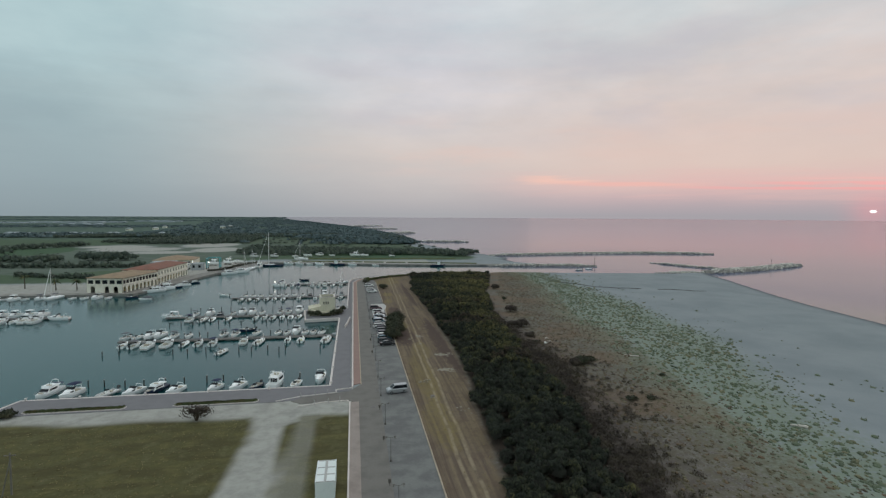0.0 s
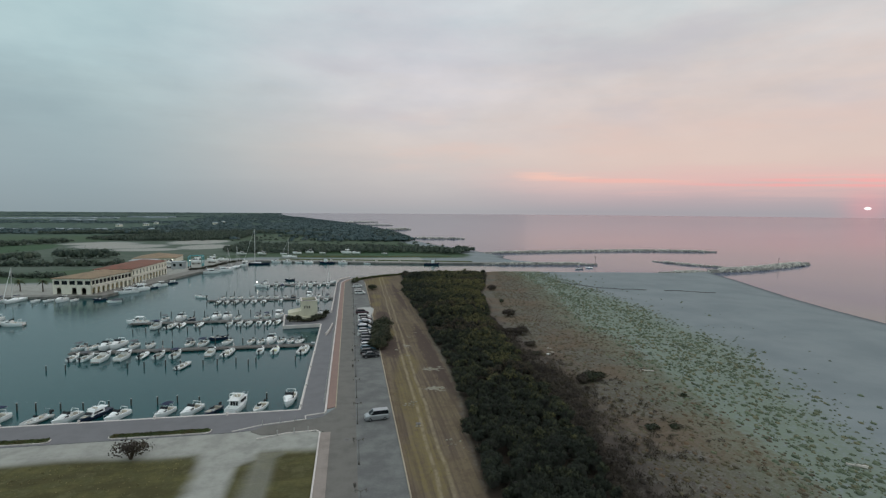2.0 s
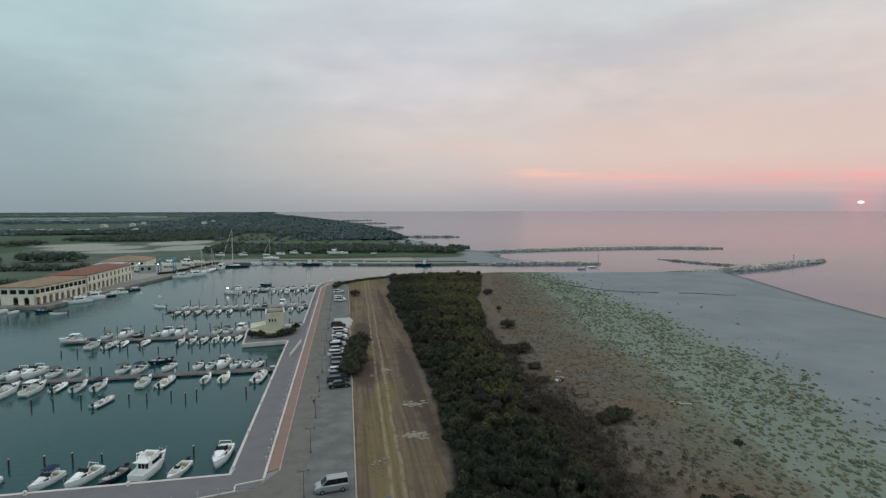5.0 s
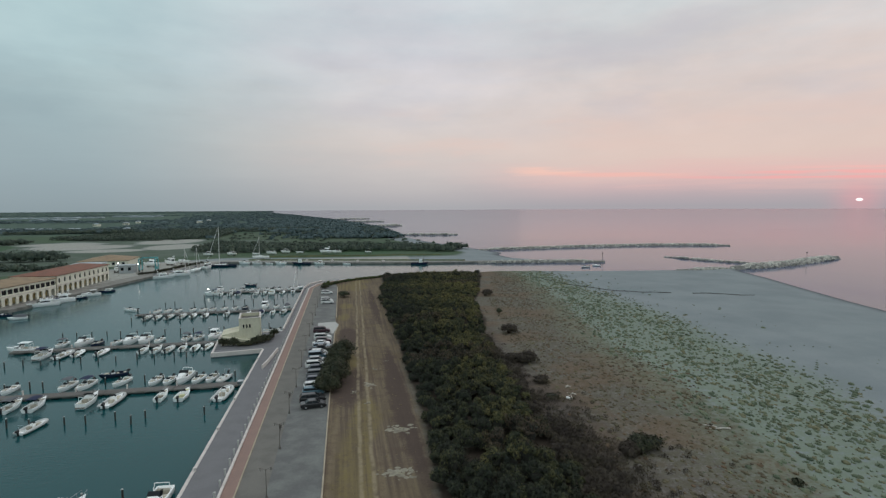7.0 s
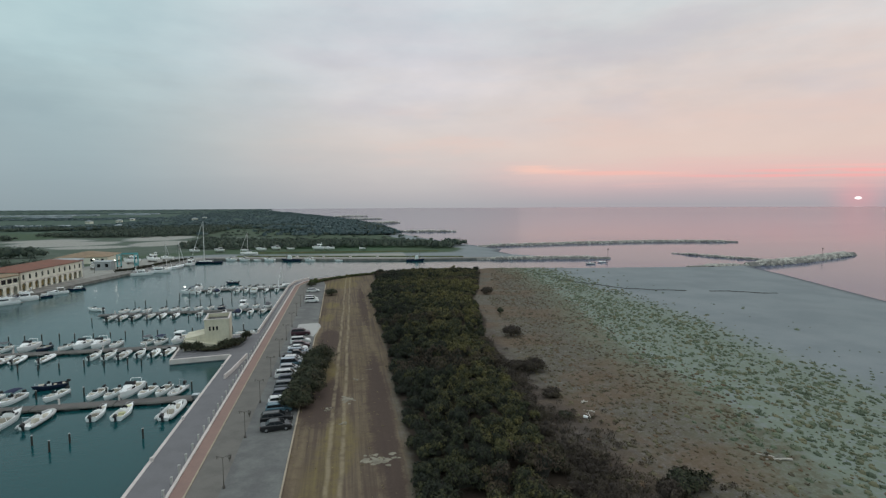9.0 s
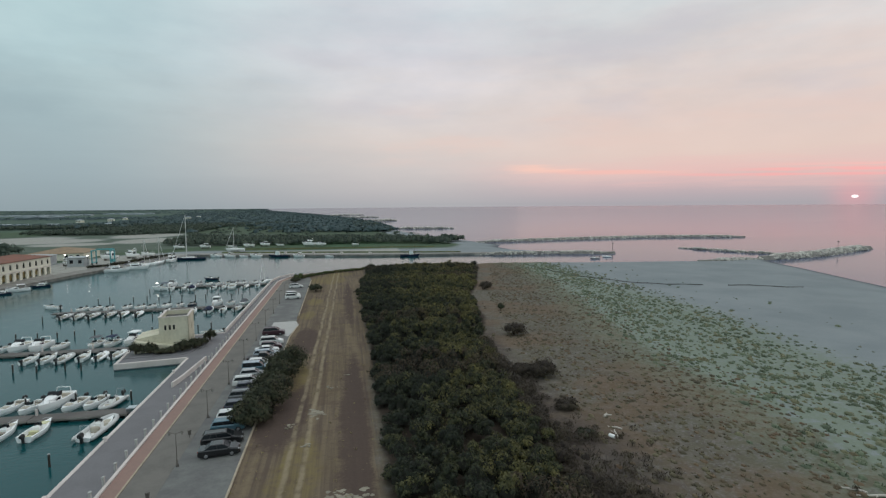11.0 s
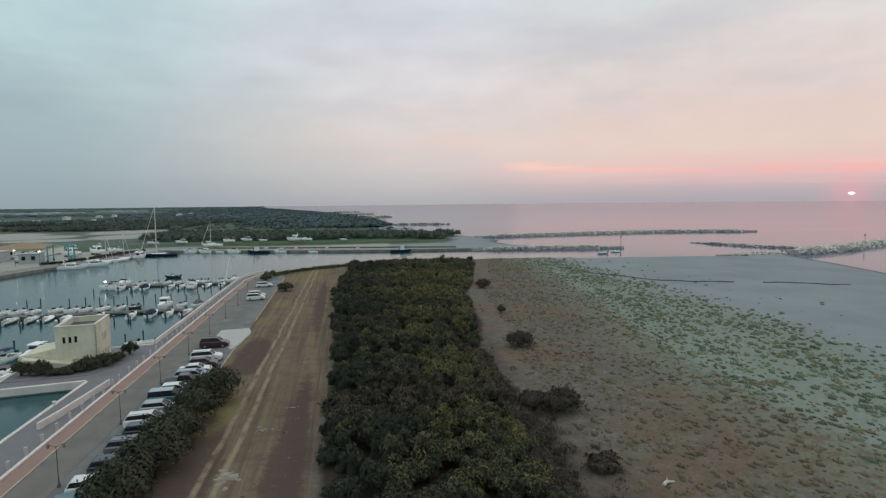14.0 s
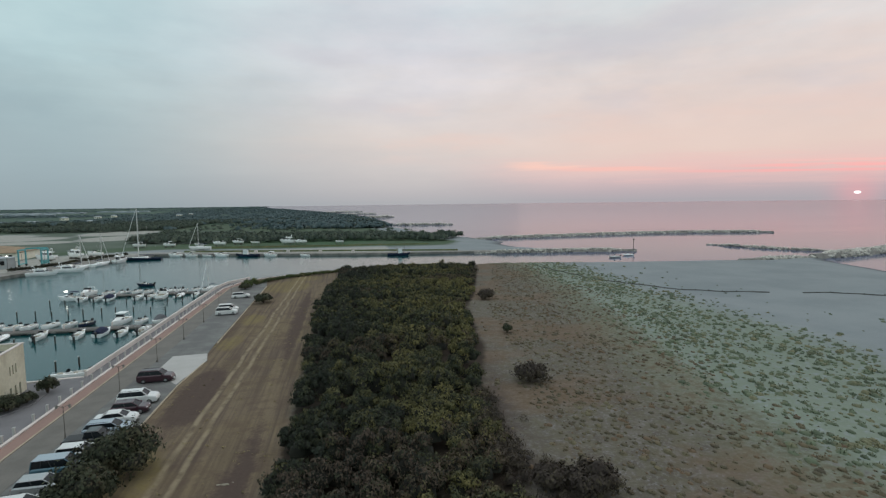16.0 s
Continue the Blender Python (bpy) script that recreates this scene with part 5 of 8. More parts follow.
for i, (x, y, r, h) in enumerate([(59.8, 190.2, 2.8, 2.9), (64.9, 216.2, 0.9, 1.8), (55.2, 162.8, 2.7, 3.0), (52.6, 164.6, 2.2, 2.2), (69.8, 249.4, 2.2, 2.6), (71.5, 254, 1.8, 2.2), (57.6, 120.2, 2.7, 2.2), (54.6, 119, 1.9, 1.7), (53.4, 149.5, 1.6, 1.3)]):
    bush(x, y, r, h, 120 + i, "loose olive-brown shrub growing on the dune", mat="bushleaf" if i in (1, 6) else "twig", group=DUNE, leaves=3000, size=0.24)
for i, (x, y, r) in enumerate([(55.6, 94.2, 1.4), (59.3, 93.5, 1.0), (52.2, 141.2, 1.5), (71, 108, .8)]):
    bush(x, y, r, 0.8, 140 + i, "low dark cushion shrub on dune sand", group="cushion shrubs on the dune", leaves=420, size=0.28)
for i, (x, y, r, h) in enumerate([(15.6, 259.0, 2.5, 2.7), (7.4, 281.5, 1.6, 1.9)]):
    bush(x, y, r, h, 150 + i, "rounded dark green bush on dry grass", group="rounded bushes at the road end", leaves=1500, size=0.36)
bush(-26.5, 97.0, 2.6, 3.4, 160, "thin leafless-looking shrub at the quay's dirt track", mat="twig", leaves=900, size=0.3, sparse=1.0)
bush(-60.5, 103.5, 1.7, 1.5, 161, "dark low bush at the quay corner", leaves=700)
for i, (x, y, r, h) in enumerate([(-14.2, 191.4, 1.4, 2.5), (-11.6, 191.2, 1.4, 2.3), (-9.6, 190.6, 1.1, 1.1), (-7.9, 190.8, 1.2, 1.2), (-6.2, 191.8, 1.8, 2.3), (-4.4, 193.6, 1.8, 2.3), (-3.6, 196.0, 1.3, 1.5)]):
    bush(x, y, r, h, 170 + i, "trimmed dark green shrub against the cream building", group="shrubs round the small building", leaves=1600, size=0.24, z=0.1)
bush(-3.0, 199.6, 1.3, 2.5, 180, "small round-headed tree on the platform", leaves=1200, size=0.28, z=0.1)
for i, (x, y, h) in enumerate([(-155, 281, 6.0), (-128, 272, 4.8), (-138, 274, 4.6)]):
    palm(x, y, h, i)

# ---- buildings ----
def building_frame(o, a):
    """Local frame with x along the front from o towards a, y into the house."""
    d = Vector((a[0] - o[0], a[1] - o[1], 0))
    return Matrix.Translation((o[0], o[1], 0)) @ Matrix.Rotation(math.atan2(d.y, d.x), 4, "Z"), d.length


def arch_wall(length, top, thick, openings):
    """A wall along x with openings (centre, width, sill, spring, arched) cut through; the front face lies at y = 0."""
    g = G()
    ops = sorted(openings)
    cuts = sorted({0.0, length, *[c - w / 2 for c, w, *_ in ops], *[c + w / 2 for c, w, *_ in ops]})
    for x0, x1 in zip(cuts, cuts[1:]):
        here = [o for o in ops if o[0] - o[1] / 2 <= x0 + 1e-6 and o[0] + o[1] / 2 >= x1 - 1e-6]
        z = 0.0
        for c, w, sill, spring, arched in sorted(here, key=lambda o: o[2]):
            if sill > z:
                g.box(x0, 0, z - (0.3 if z == 0 else 0), x1, thick, sill)
            n = 8 if arched else 1
            rise = w / 2 if arched else 0
            for i in range(n):
                a0, a1 = math.pi * (1 - i / n), math.pi * (1 - (i + 1) / n)
                xa, xb = c + w / 2 * math.cos(a0), c + w / 2 * math.cos(a1)
                if not arched:
                    xa, xb = x0, x1
                za, zb = spring + rise * math.sin(a0), spring + rise * math.sin(a1)
                zt = spring + rise + 0.12
                g.loft([[(xa, 0, za), (xb, 0, zb), (xb, 0, zt), (xa, 0, zt)], [(xa, thick, za), (xb, thick, zb), (xb, thick, zt), (xa, thick, zt)]])
            z = spring + rise + 0.12
        g.box(x0, 0, z - (0.3 if z == 0 else 0), x1, thick, top)
    return g


def hip_roof(x0, y0, x1, y1, z, rise, eave=0.5):
    g = G()
    x0, y0, x1, y1 = x0 - eave, y0 - eave, x1 + eave, y1 + eave
    k = min(x1 - x0, y1 - y0) / 2
    r = [(x0, y0), (x1, y0), (x1, y1), (x0, y1)]
    ridge = [(x0 + k, y0 + k), (x1 - k, y0 + k), (x1 - k, y1 - k), (x0 + k, y1 - k)]
    g.loft([[(x, y, z - .12) for x, y in r], [(x, y, z + .1) for x, y in r], [(x, y, z + rise) for x, y in ridge]])
    return g


def harbour_house(o, a, depth, tall, arches, upper, roof, label, roof_label, ends=()):
    m, L = building_frame(o, a)
    h = thing("harbour_house", label, "building", m)
    ops = [((i + 0.5) * L / arches, L / arches * 0.58, 0.0, 1.9, True) for i in range(arches)]
    ops += [((i + 0.5) * L / upper[0], L / upper[0] * upper[1], upper[2], upper[3], upper[4]) for i in range(upper[0])]
    part("front_wall", arch_wall(L, tall, 0.45, ops), M["plaster"], h, "cream plaster arcade wall")
    side = arch_wall(depth, tall, 0.45, [(2.6, 2.0, 0, 1.9, True), (depth * .55, 2.0, 0, 1.9, True), (depth * .8, 2.0, 0, 1.9, True)] + [((i + .5) * depth / 5, depth / 5 * .75, upper[2], upper[3], False) for i in range(5)])
    side.move(Matrix.Translation((0, depth, 0)) @ Matrix.Rotation(-math.pi / 2, 4, "Z"))
    part("end_wall", side, M["plaster"], h)
    part("rear_wall", G().box(0.45, depth - .4, -.3, L, depth, tall), M["plaster"], h)
    part("far_wall", G().box(L - .4, .45, -.3, L, depth - .4, tall), M["plaster"], h)
    part("inner_wall", G().box(2.8, 3.2, -.3, L - .5, 3.4, tall), M["ochre"], h, "shaded inner arcade wall")
    part("upper_floor", G().box(.45, .45, 3.15, L - .4, depth - .45, 3.35), M["concrete"], h)
    part("cornice", G().box(-.2, -.2, tall - .25, L + .2, 0, tall), M["white"], h)
    part("string_course", G().box(-.08, -.08, 3.3, L + .08, 0, 3.5), M["white"], h)
    part("roof", hip_roof(0, 0, L, depth, tall, 1.7), M[roof], h, roof_label)
    for i in range(upper[0]):
        c = (i + .5) * L / upper[0]
        w = L / upper[0] * upper[1] / 2
        win = part("window", G().box(c - w, .28, upper[2], c + w, .32, upper[3] + (w if upper[4] else 0)), M["glass"], h)
        part("mullion", G().box(c - .05, .2, upper[2], c + .05, .27, upper[3]), M["shade"], win)
    for i in range(5):
        c = (i + .5) * depth / 5
        w = depth / 5 * .375
        part("window", G().box(.28, depth - c - w, upper[2], .32, depth - c + w, upper[3]), M["glass"], h)
    return h


A, B, C = (-103.2, 260.0), (-98.2, 288.5), (-97.0, 334.0)
harbour_house(A, B, 16.5, 6.8, 9, (11, 0.86, 4.1, 5.8, False), "terracotta", "long cream two-storey harbour house with an arcade and loggia", "pale terracotta tiled hip roof")
harbour_house((-98.9, 291.0), C, 17.0, 7.4, 11, (11, 0.34, 4.4, 5.7, True), "redroof", "cream arcaded harbour house with a red tiled roof", "weathered red tiled hip roof")
# stair tower between the two
st = thing("stair_block", "recessed cream stair block between two harbour houses", "building", pose(-103, 287.8, 0))
part("wall", G().box(-4, 0.9, -.3, 2.2, 3.0, 6.0), M["plaster"], st)
g = G()
for i in range(12):
    g.box(2.2 + .02, 1.0 + i * .16, -.1, 3.6, 1.0 + (i + 1) * .16, 0.3 + i * .25)
part("stairs", g, M["white"], st)


def plain_house(name, x, y, w, d, tall, rise, wall, roof, label, turn=0.0, windows=3, far=False):
    h = thing(name, label, "building", pose(x, y, float(far_rise(np.array([x]), np.array([y]))[0]), 0, 0, turn))
    part("wall", G().box(-w / 2, -d / 2, -.4, w / 2, d / 2, tall), M[wall], h)
    part("roof", hip_roof(-w / 2, -d / 2, w / 2, d / 2, tall, rise), M[roof], h)
    for i in range(windows):
        c = -w / 2 + (i + .5) * w / windows
        win = part("window", G().box(c - .7, -d / 2 - .03, tall * .35, c + .7, -d / 2 - .005, tall * .75), M["glass"], h)
        part("sill", G().box(c - .8, -d / 2 - .12, tall * .35 - .1, c + .8, -d / 2 - .004, tall * .35 - .01), M["white"], win)
    return h


plain_house("warehouse", -125, 406, 26, 26, 3.6, 2.8, "plaster", "terracotta", "large cream hall with a broad terracotta roof", 6, 5)
plain_house("shed", -122, 372, 14, 10, 4.5, 0.8, "shed", "shed", "pale grey metal boatyard shed", 4, 3)
plain_house("shed", -99, 362, 7, 6, 4.2, 0.5, "shed", "shed", "pale grey metal boatyard shed", 4, 2)
plain_house("villa", -196, 300, 12, 10, 3.5, 1.6, "plaster", "terracotta", "small cream house with a tiled roof among trees", -8, 3)

# small building on the platform: a two-storey cube with an open roof, and a lower wedge-shaped wing
kb = thing("marina_office", "small cream marina office with a parapet roof", "building", pose(-10.6, 193.4, 0.0, 0, 0, 7.5))
W, D, T = 5.2, 7.6, 6.4
w1 = arch_wall(W, T, .3, [(1.1 + i * .75, .38, 3.9, 4.85, False) for i in range(3)])
part("front_wall", w1, M["office"], kb)
w2 = arch_wall(D, T, .3, [(3.4 + i * .8, .34, 3.2, 4.4, False) for i in range(3)] + [(3.2 + i * 1.3, .5, 0.0, 1.7, False) for i in range(3)])
w2.move(Matrix.Translation((W, 0, 0)) @ Matrix.Rotation(math.pi / 2, 4, "Z"))
part("side_wall", w2, M["office"], kb)
part("rear_wall", G().box(.3, D - .3, -.3, W - .3, D, T), M["office"], kb)
part("west_wall", G().box(0, .3, -.3, .3, D, T), M["office"], kb)
# dark deck colour imitates shade down in the roof recess
part("roof_deck", G().box(.3, .3, T - .95, W - .3, D - .3, T - .8), M["netting"], kb, "dark recessed roof terrace")
cop = G()
cop.box(-.08, -.08, T, W + .08, .34, T + .1).box(-.08, D - .34, T, W + .08, D + .08, T + .1).box(-.08, .34, T, .34, D - .34, T + .1).box(W - .34, .34, T, W + .08, D - .34, T + .1)
part("coping", cop, M["white"], kb)
# solid near-black block; its colour stands in for the unlit interior
part("inner_room", G().box(.5, .5, .05, W - .5, D - .5, T - 1.2), M["shade"], kb)
for i in range(3):
    win = part("window", G().box(.95 + i * .75 - .04, .18, 3.9, 1.25 + i * .75 + .04, .22, 4.85), M["glass"], kb)
    part("frame", G().box(1.08 + i * .75, .12, 3.9, 1.12 + i * .75, .17, 4.85), M["shade"], win)
wing = G()
wing.loft([[(-4.2, .25, -.3), (-.005, .25, -.3), (-.005, 6.5, -.3), (-4.2, 6.5, -.3)], [(-4.2, .25, 2.5), (-.005, .25, 3.2), (-.005, 6.5, 3.2), (-4.2, 6.5, 2.5)]])
part("wing", wing, M["office"], kb, "lower cream wing with a sloping top")
stair = G().loft([[(-4.2, -1.3, -.3), (W + .1, -1.3, -.3), (W + .1, -.006, -.3), (-4.2, -.006, -.3)], [(-4.2, -1.3, 2.4), (W + .1, -1.3, .4), (W + .1, -.006, .4), (-4.2, -.006, 2.4)]])
part("ramp_wall", stair, M["office"], kb, "sloping cream stair wall")
bed = thing("planting_bed", "stone-kerbed planting bed round the small building", "planting bed", pose(0, 0, 0))
part("kerb", G().prism([(-15.4, 188.6), (-5.0, 189.6), (-2.6, 195.5), (-3.2, 203), (-16.2, 203)], -.2, .12, inset=.05), M["concrete"], bed)


# ---- pontoons, piles and lamps ----
def pontoon(x0, x1, y, width, label):
    """A floating pier: floats below, deck planks on top in sections."""
    p = thing("pontoon", label, "pontoon", pose(x0, y, WATER), "floating pontoons of the marina")
    L = x1 - x0
    n = max(1, round(L / 12))
    for i in range(n):
        a, b = L * i / n, L * (i + 1) / n - .12
        part("deck", G().box(a, -width / 2, .42, b, width / 2, .58, c=.03), M["deck"], p)
        for s in (-1, 1):
            part("fender_rail", G().box(a, s * (width / 2 + .06) - .05, .3, b, s * (width / 2 + .06) + .05, .53), M["seawall"], p)
        for k in range(3):
            c = a + (b - a) * (k + .5) / 3
            part("float", G().box(c - 1.1, -width / 2 + .1, -.4, c + 1.1, width / 2 - .1, .40), M["float"], p)
    for i in range(int(L / 9)):
        part("service_post", G().box(4 + i * 9 - .12, width / 2 - .45, .58, 4 + i * 9 + .12, width / 2 - .2, 1.5, c=.05), M["white"], p)
    return p


PIERS = [(-66, -5.0, 163.3, 2.2), (-65, -16.8, 199.0, 2.2), (-52, -1.6, 241.5, 2.2), (-40, -1.6, 284.5, 2.0)]
for x0, x1, y, w in PIERS:
    pontoon(x0, x1, y, w, "grey floating pontoon with boats on both sides")
pontoon(-150, -98.5, 204.5, 2.2, "grey floating pontoon with boats on both sides")
link = thing("gangway", "short gangway from quay to pontoon", "gangway", pose(-5.2, 163.3, -.3))
part("deck", G().box(-.2, -.6, -.2, .9, .6, .28), M["steel"], link)


def pile_thing():
    p = thing("mooring_pile", "dark timber mooring pile with a pale cap", "mooring pile", None, "mooring piles")
    g = G().loft([[(r * math.cos(a), r * math.sin(a), z) for a in (i * math.pi / 4 for i in range(8))] for r, z in ((.13, -4), (.13, 1.15), (.12, 1.4))])
    part("shaft", g, M["pile"], p)
    part("cap", G().loft([[(r * math.cos(a), r * math.sin(a), z) for a in (i * math.pi / 4 for i in range(8))] for r, z in ((.14, 1.41), (.14, 1.48), (.05, 1.54))]), M["tube"], p)
    return p


rng = random.Random(5)
first = pile_thing()
first.matrix_world = pose(-8.2, 149.0, WATER)
PILES = [(122.6, -56, -9, 4.05), (149.0, -64, -11, 4.2), (169.2, -64, -6, 3.55), (187.2, -60, -20, 3.9), (213.8, -61, -16, 3.8), (232.2, -50, -6, 3.55), (259.6, -49, -6, 3.5), (273.4, -39, -6, 3.55)]
for y, x0, x1, step in PILES:
    x = x0
    while x <= x1:
        if rng.random() > 0.10:
            copy_thing(first, Matrix.Translation((x + rng.uniform(-.5, .5), y + rng.uniform(-.5, .5), WATER + rng.uniform(-.25, .2))) @ Matrix.Rotation(rng.uniform(-.03, .03), 4, "X"))
        x += step
for x, y in ((-8.8, 213.6), (-6.4, 215.6), (-19.1, 147.0)):
    copy_thing(first, pose(x, y, WATER + .1))
for i in range(11):
    copy_thing(first, pose(-148 + i * 4.6, 241.0, WATER - .5))


def lamp_thing(tall=3.7):
    p = thing("street_lamp", "slim dark street lamp with two side lanterns", "street lamp", None, "street lamps along the quay road")
    part("base", G().loft([[(r * math.cos(a), r * math.sin(a), z) for a in (i * math.pi / 4 for i in range(8))] for r, z in ((.16, -.1), (.16, .2), (.07, .4), (.05, .9))]), M["post"], p)
    part("pole", G().tube((0, 0, .85), (0, 0, tall), .042, .032, 8), M["post"], p)
    for s in (-1, 1):
        arm = part("arm", G().tube((0, 0, tall - .15), (s * .55, 0, tall + .12), .03, .03, 6), M["post"], p)
        lan = part("lantern", G().loft([[(s * .62 + r * math.cos(a), r * math.sin(a), z) for a in (i * math.pi / 3 for i in range(6))] for r, z in ((.09, tall - .22), (.16, tall + .08))]), M["lantern"], p)
        part("hood", G().loft([[(s * .62 + r * math.cos(a), r * math.sin(a), z) for a in (i * math.pi / 3 for i in range(6))] for r, z in ((.17, tall + .08), (.04, tall + .18))]), M["post"], lan)
    return p


lamp = lamp_thing()
lamp.matrix_world = pose(6.55, 183.5, 0)
for y in (62.0, 76.0, 90.0, 104.6, 117.4, 130.6, 143.8, 157.0, 170.2, 197.2, 211.2, 225.2, 239.2, 253.2, 267.2):
    copy_thing(lamp, pose(6.55, y, 0.0))
post = thing("bollard", "low white concrete bollard on the promenade", "bollard", pose(.48, 186, 0), "white bollards along the promenade")
part("shaft", G().box(-.11, -.13, -.1, .11, .13, .86, c=.04), M["slab"], post)
part("cap", G().box(-.14, -.16, .86, .14, .16, .93, c=.03), M["slab"], post)
for i in range(59):
    y = 115.5 + i * 2.85
    if abs(y - 186) > 1:
        copy_thing(post, pose(.48, y, 0.0))
# thin masts of litter bins and bollard lights on the road's lamp strip
for y in (69, 83, 97, 137, 151):
    b = thing("litter_bin", "small dark litter bin on the lamp strip", "litter bin", pose(5.9, y, 0), "litter bins on the lamp strip")
    part("post", G().tube((0, 0, -.1), (0, 0, .95), .04, .04, 6), M["post"], b)
    part("bin", G().loft([[(r * math.cos(a), r * math.sin(a), z) for a in (i * math.pi / 4 for i in range(8))] for r, z in ((.17, .4), (.22, .95), (.19, 1.0))]), M["post"], b)
bol = thing("mooring_bollard", "squat iron mooring bollard on the quay edge", "mooring bollard", pose(-3.7, 114.2, .02), "mooring bollards on the quay")
part("stem", G().loft([[(r * math.cos(a), r * math.sin(a), z) for a in (i * math.pi / 4 for i in range(8))] for r, z in ((.24, 0), (.16, .15), (.15, .35), (.27, .42), (.22, .52))]), M["white"], bol)
for x in (-16.4, -28.4, -40.4, -52.4, -62):
    copy_thing(bol, pose(x, 112.2, .02))
for y in (126, 139, 152, 178):
    copy_thing(bol, pose(-3.7, y, .02))

# ---- boats: the bow points to +y, the waterline is z = 0 ----
def hull_rings(L, B, H, well, deck_from, draught=0.35, n=14, rake=0.12):
    """Sections from stern to bow, with an open well of the given floor height up to deck_from."""
    rings = []
    for i in range(n + 1):
        u = i / n
        w = B / 2 * (0.88 + 0.12 * min(1, u / .3)) * max(0.0, 1 - max(0.0, (u - .36) / .64) ** 1.9) + 0.015
        s = H * (1 + 0.38 * u * u)
        d = draught * (1 - max(0, (u - .55) / .45) ** 2)
        y = -L / 2 + L * u
        fore = rake * L * max(0, (u - .6) / .4)
        rim = min(.13, w * .4)
        f = well if u < deck_from and i > 0 else s + .04
        k = max(0.0, w - rim)
        yl = y - fore
        rings.append([(-w, y, s), (-w * .95, yl * .3 + y * .7, s * .45), (-w * .78, yl, .02), (0, yl, -d), (w * .78, yl, .02), (w * .95, yl * .3 + y * .7, s * .45), (w, y, s), (k, y, s + .03), (k * .96, y, f), (-k * .96, y, f), (-k, y, s + .03)])
    return rings


def outboard(parent, y, z, s=1.0, x=0.0):
    o = part("outboard_motor", G().box(x - .12 * s, y - .28 * s, z - .75 * s, x + .12 * s, y - .05, z + .05, c=.04), M["black"], parent, "black outboard motor")
    part("cowl", G().loft([[(x - .17 * s, y - .55 * s, z), (x + .17 * s, y - .55 * s, z), (x + .19 * s, y, z), (x - .19 * s, y, z)], [(x - .19 * s, y - .6 * s, z + .25 * s), (x + .19 * s, y - .6 * s, z + .25 * s), (x + .2 * s, y - .02, z + .3 * s), (x - .2 * s, y - .02, z + .3 * s)], [(x - .1 * s, y - .48 * s, z + .42 * s), (x + .1 * s, y - .48 * s, z + .42 * s), (x + .12 * s, y - .1, z + .46 * s), (x - .12 * s, y - .1, z + .46 * s)]]), M["black"], o)
    return o


def windscreen(parent, y, z, w, h, rake, mat="glass"):
    g = G().loft([[(-w, y - .5, z), (-w * .85, y, z), (w * .85, y, z), (w, y - .5, z), (w * .94, y - .5, z), (w * .8, y - .06, z), (-w * .8, y - .06, z), (-w * .94, y - .5, z)],
                  [(-w * .92, y - .5 - rake, z + h), (-w * .75, y - rake, z + h), (w * .75, y - rake, z + h), (w * .92, y - .5 - rake, z + h), (w * .86, y - .5 - rake, z + h), (w * .7, y - .06 - rake, z + h), (-w * .7, y - .06 - rake, z + h), (-w * .86, y - .5 - rake, z + h)]])
    return part("windscreen", g, M[mat], parent)


def bimini(parent, y0, y1, w, z, mat):
    top = []
    for i in range(5):
        x = -w + 2 * w * i / 4
        top.append((x, z + .12 * (1 - (x / w) ** 2)))
    ring = lambda y, dz: [(x, y, zz + dz) for x, zz in top] + [(x, y, zz - .04 + dz) for x, zz in reversed(top)]
    c = part("canopy", G().loft([ring(y0, -.05), ring((y0 + y1) / 2, .04), ring(y1, -.05)]), M[mat], parent, "canvas sun canopy")
    fr = G()
    for s in (-1, 1):
        fr.tube((s * w, y0, z - .05), (s * w * 1.02, (y0 + y1) / 2, z - 1.05), .02, .02, 5)
        fr.tube((s * w, y1, z - .05), (s * w * 1.02, (y0 + y1) / 2, z - 1.05), .02, .02, 5)
    part("frame", fr, M["steel"], c)


def open_boat(L=6.0, B=2.3, hull="gel", label="white open motorboat with a steering console and outboard", canopy=None, seat="beige"):
    b = thing("motorboat", label, "motorboat", None, "motorboats at the pontoons")
    part("hull", G().loft(hull_rings(L, B, .72, .22, .62)), M[hull], b, smooth=False)
    part("sole", G().box(-B * .36, -L * .42, .225, B * .36, L * .12, .24), M["teak"], b)
    part("console", G().box(-.35, -.35, .2, .35, .35, 1.05, c=.1), M["gel"], b)
    windscreen(b, .4, 1.03, .36, .35, .12)
    part("helm_seat", G().box(-.45, -1.1, .2, .45, -.65, .75, c=.08), M[seat], b)
    part("stern_bench", G().box(-B * .34, -L * .47, .2, B * .34, -L * .38, .68, c=.06), M[seat], b)
    part("sun_pad", G().box(-B * .22, L * .14, .93, B * .22, L * .30, 1.0, c=.04), M[seat], b)
    g = G()
    for s in (-1, 1):
        g.tube((s * B * .40, L * .15, .85), (s * B * .22, L * .40, 1.25), .02, .02, 5)
    g.tube((-B * .22, L * .40, 1.25), (B * .22, L * .40, 1.25), .02, .02, 5)
    part("bow_rail", g, M["steel"], b)
    outboard(b, -L / 2, .75)
    if canopy:
        bimini(b, -L * .30, L * .10, B * .40, 1.95, canopy)
    return b


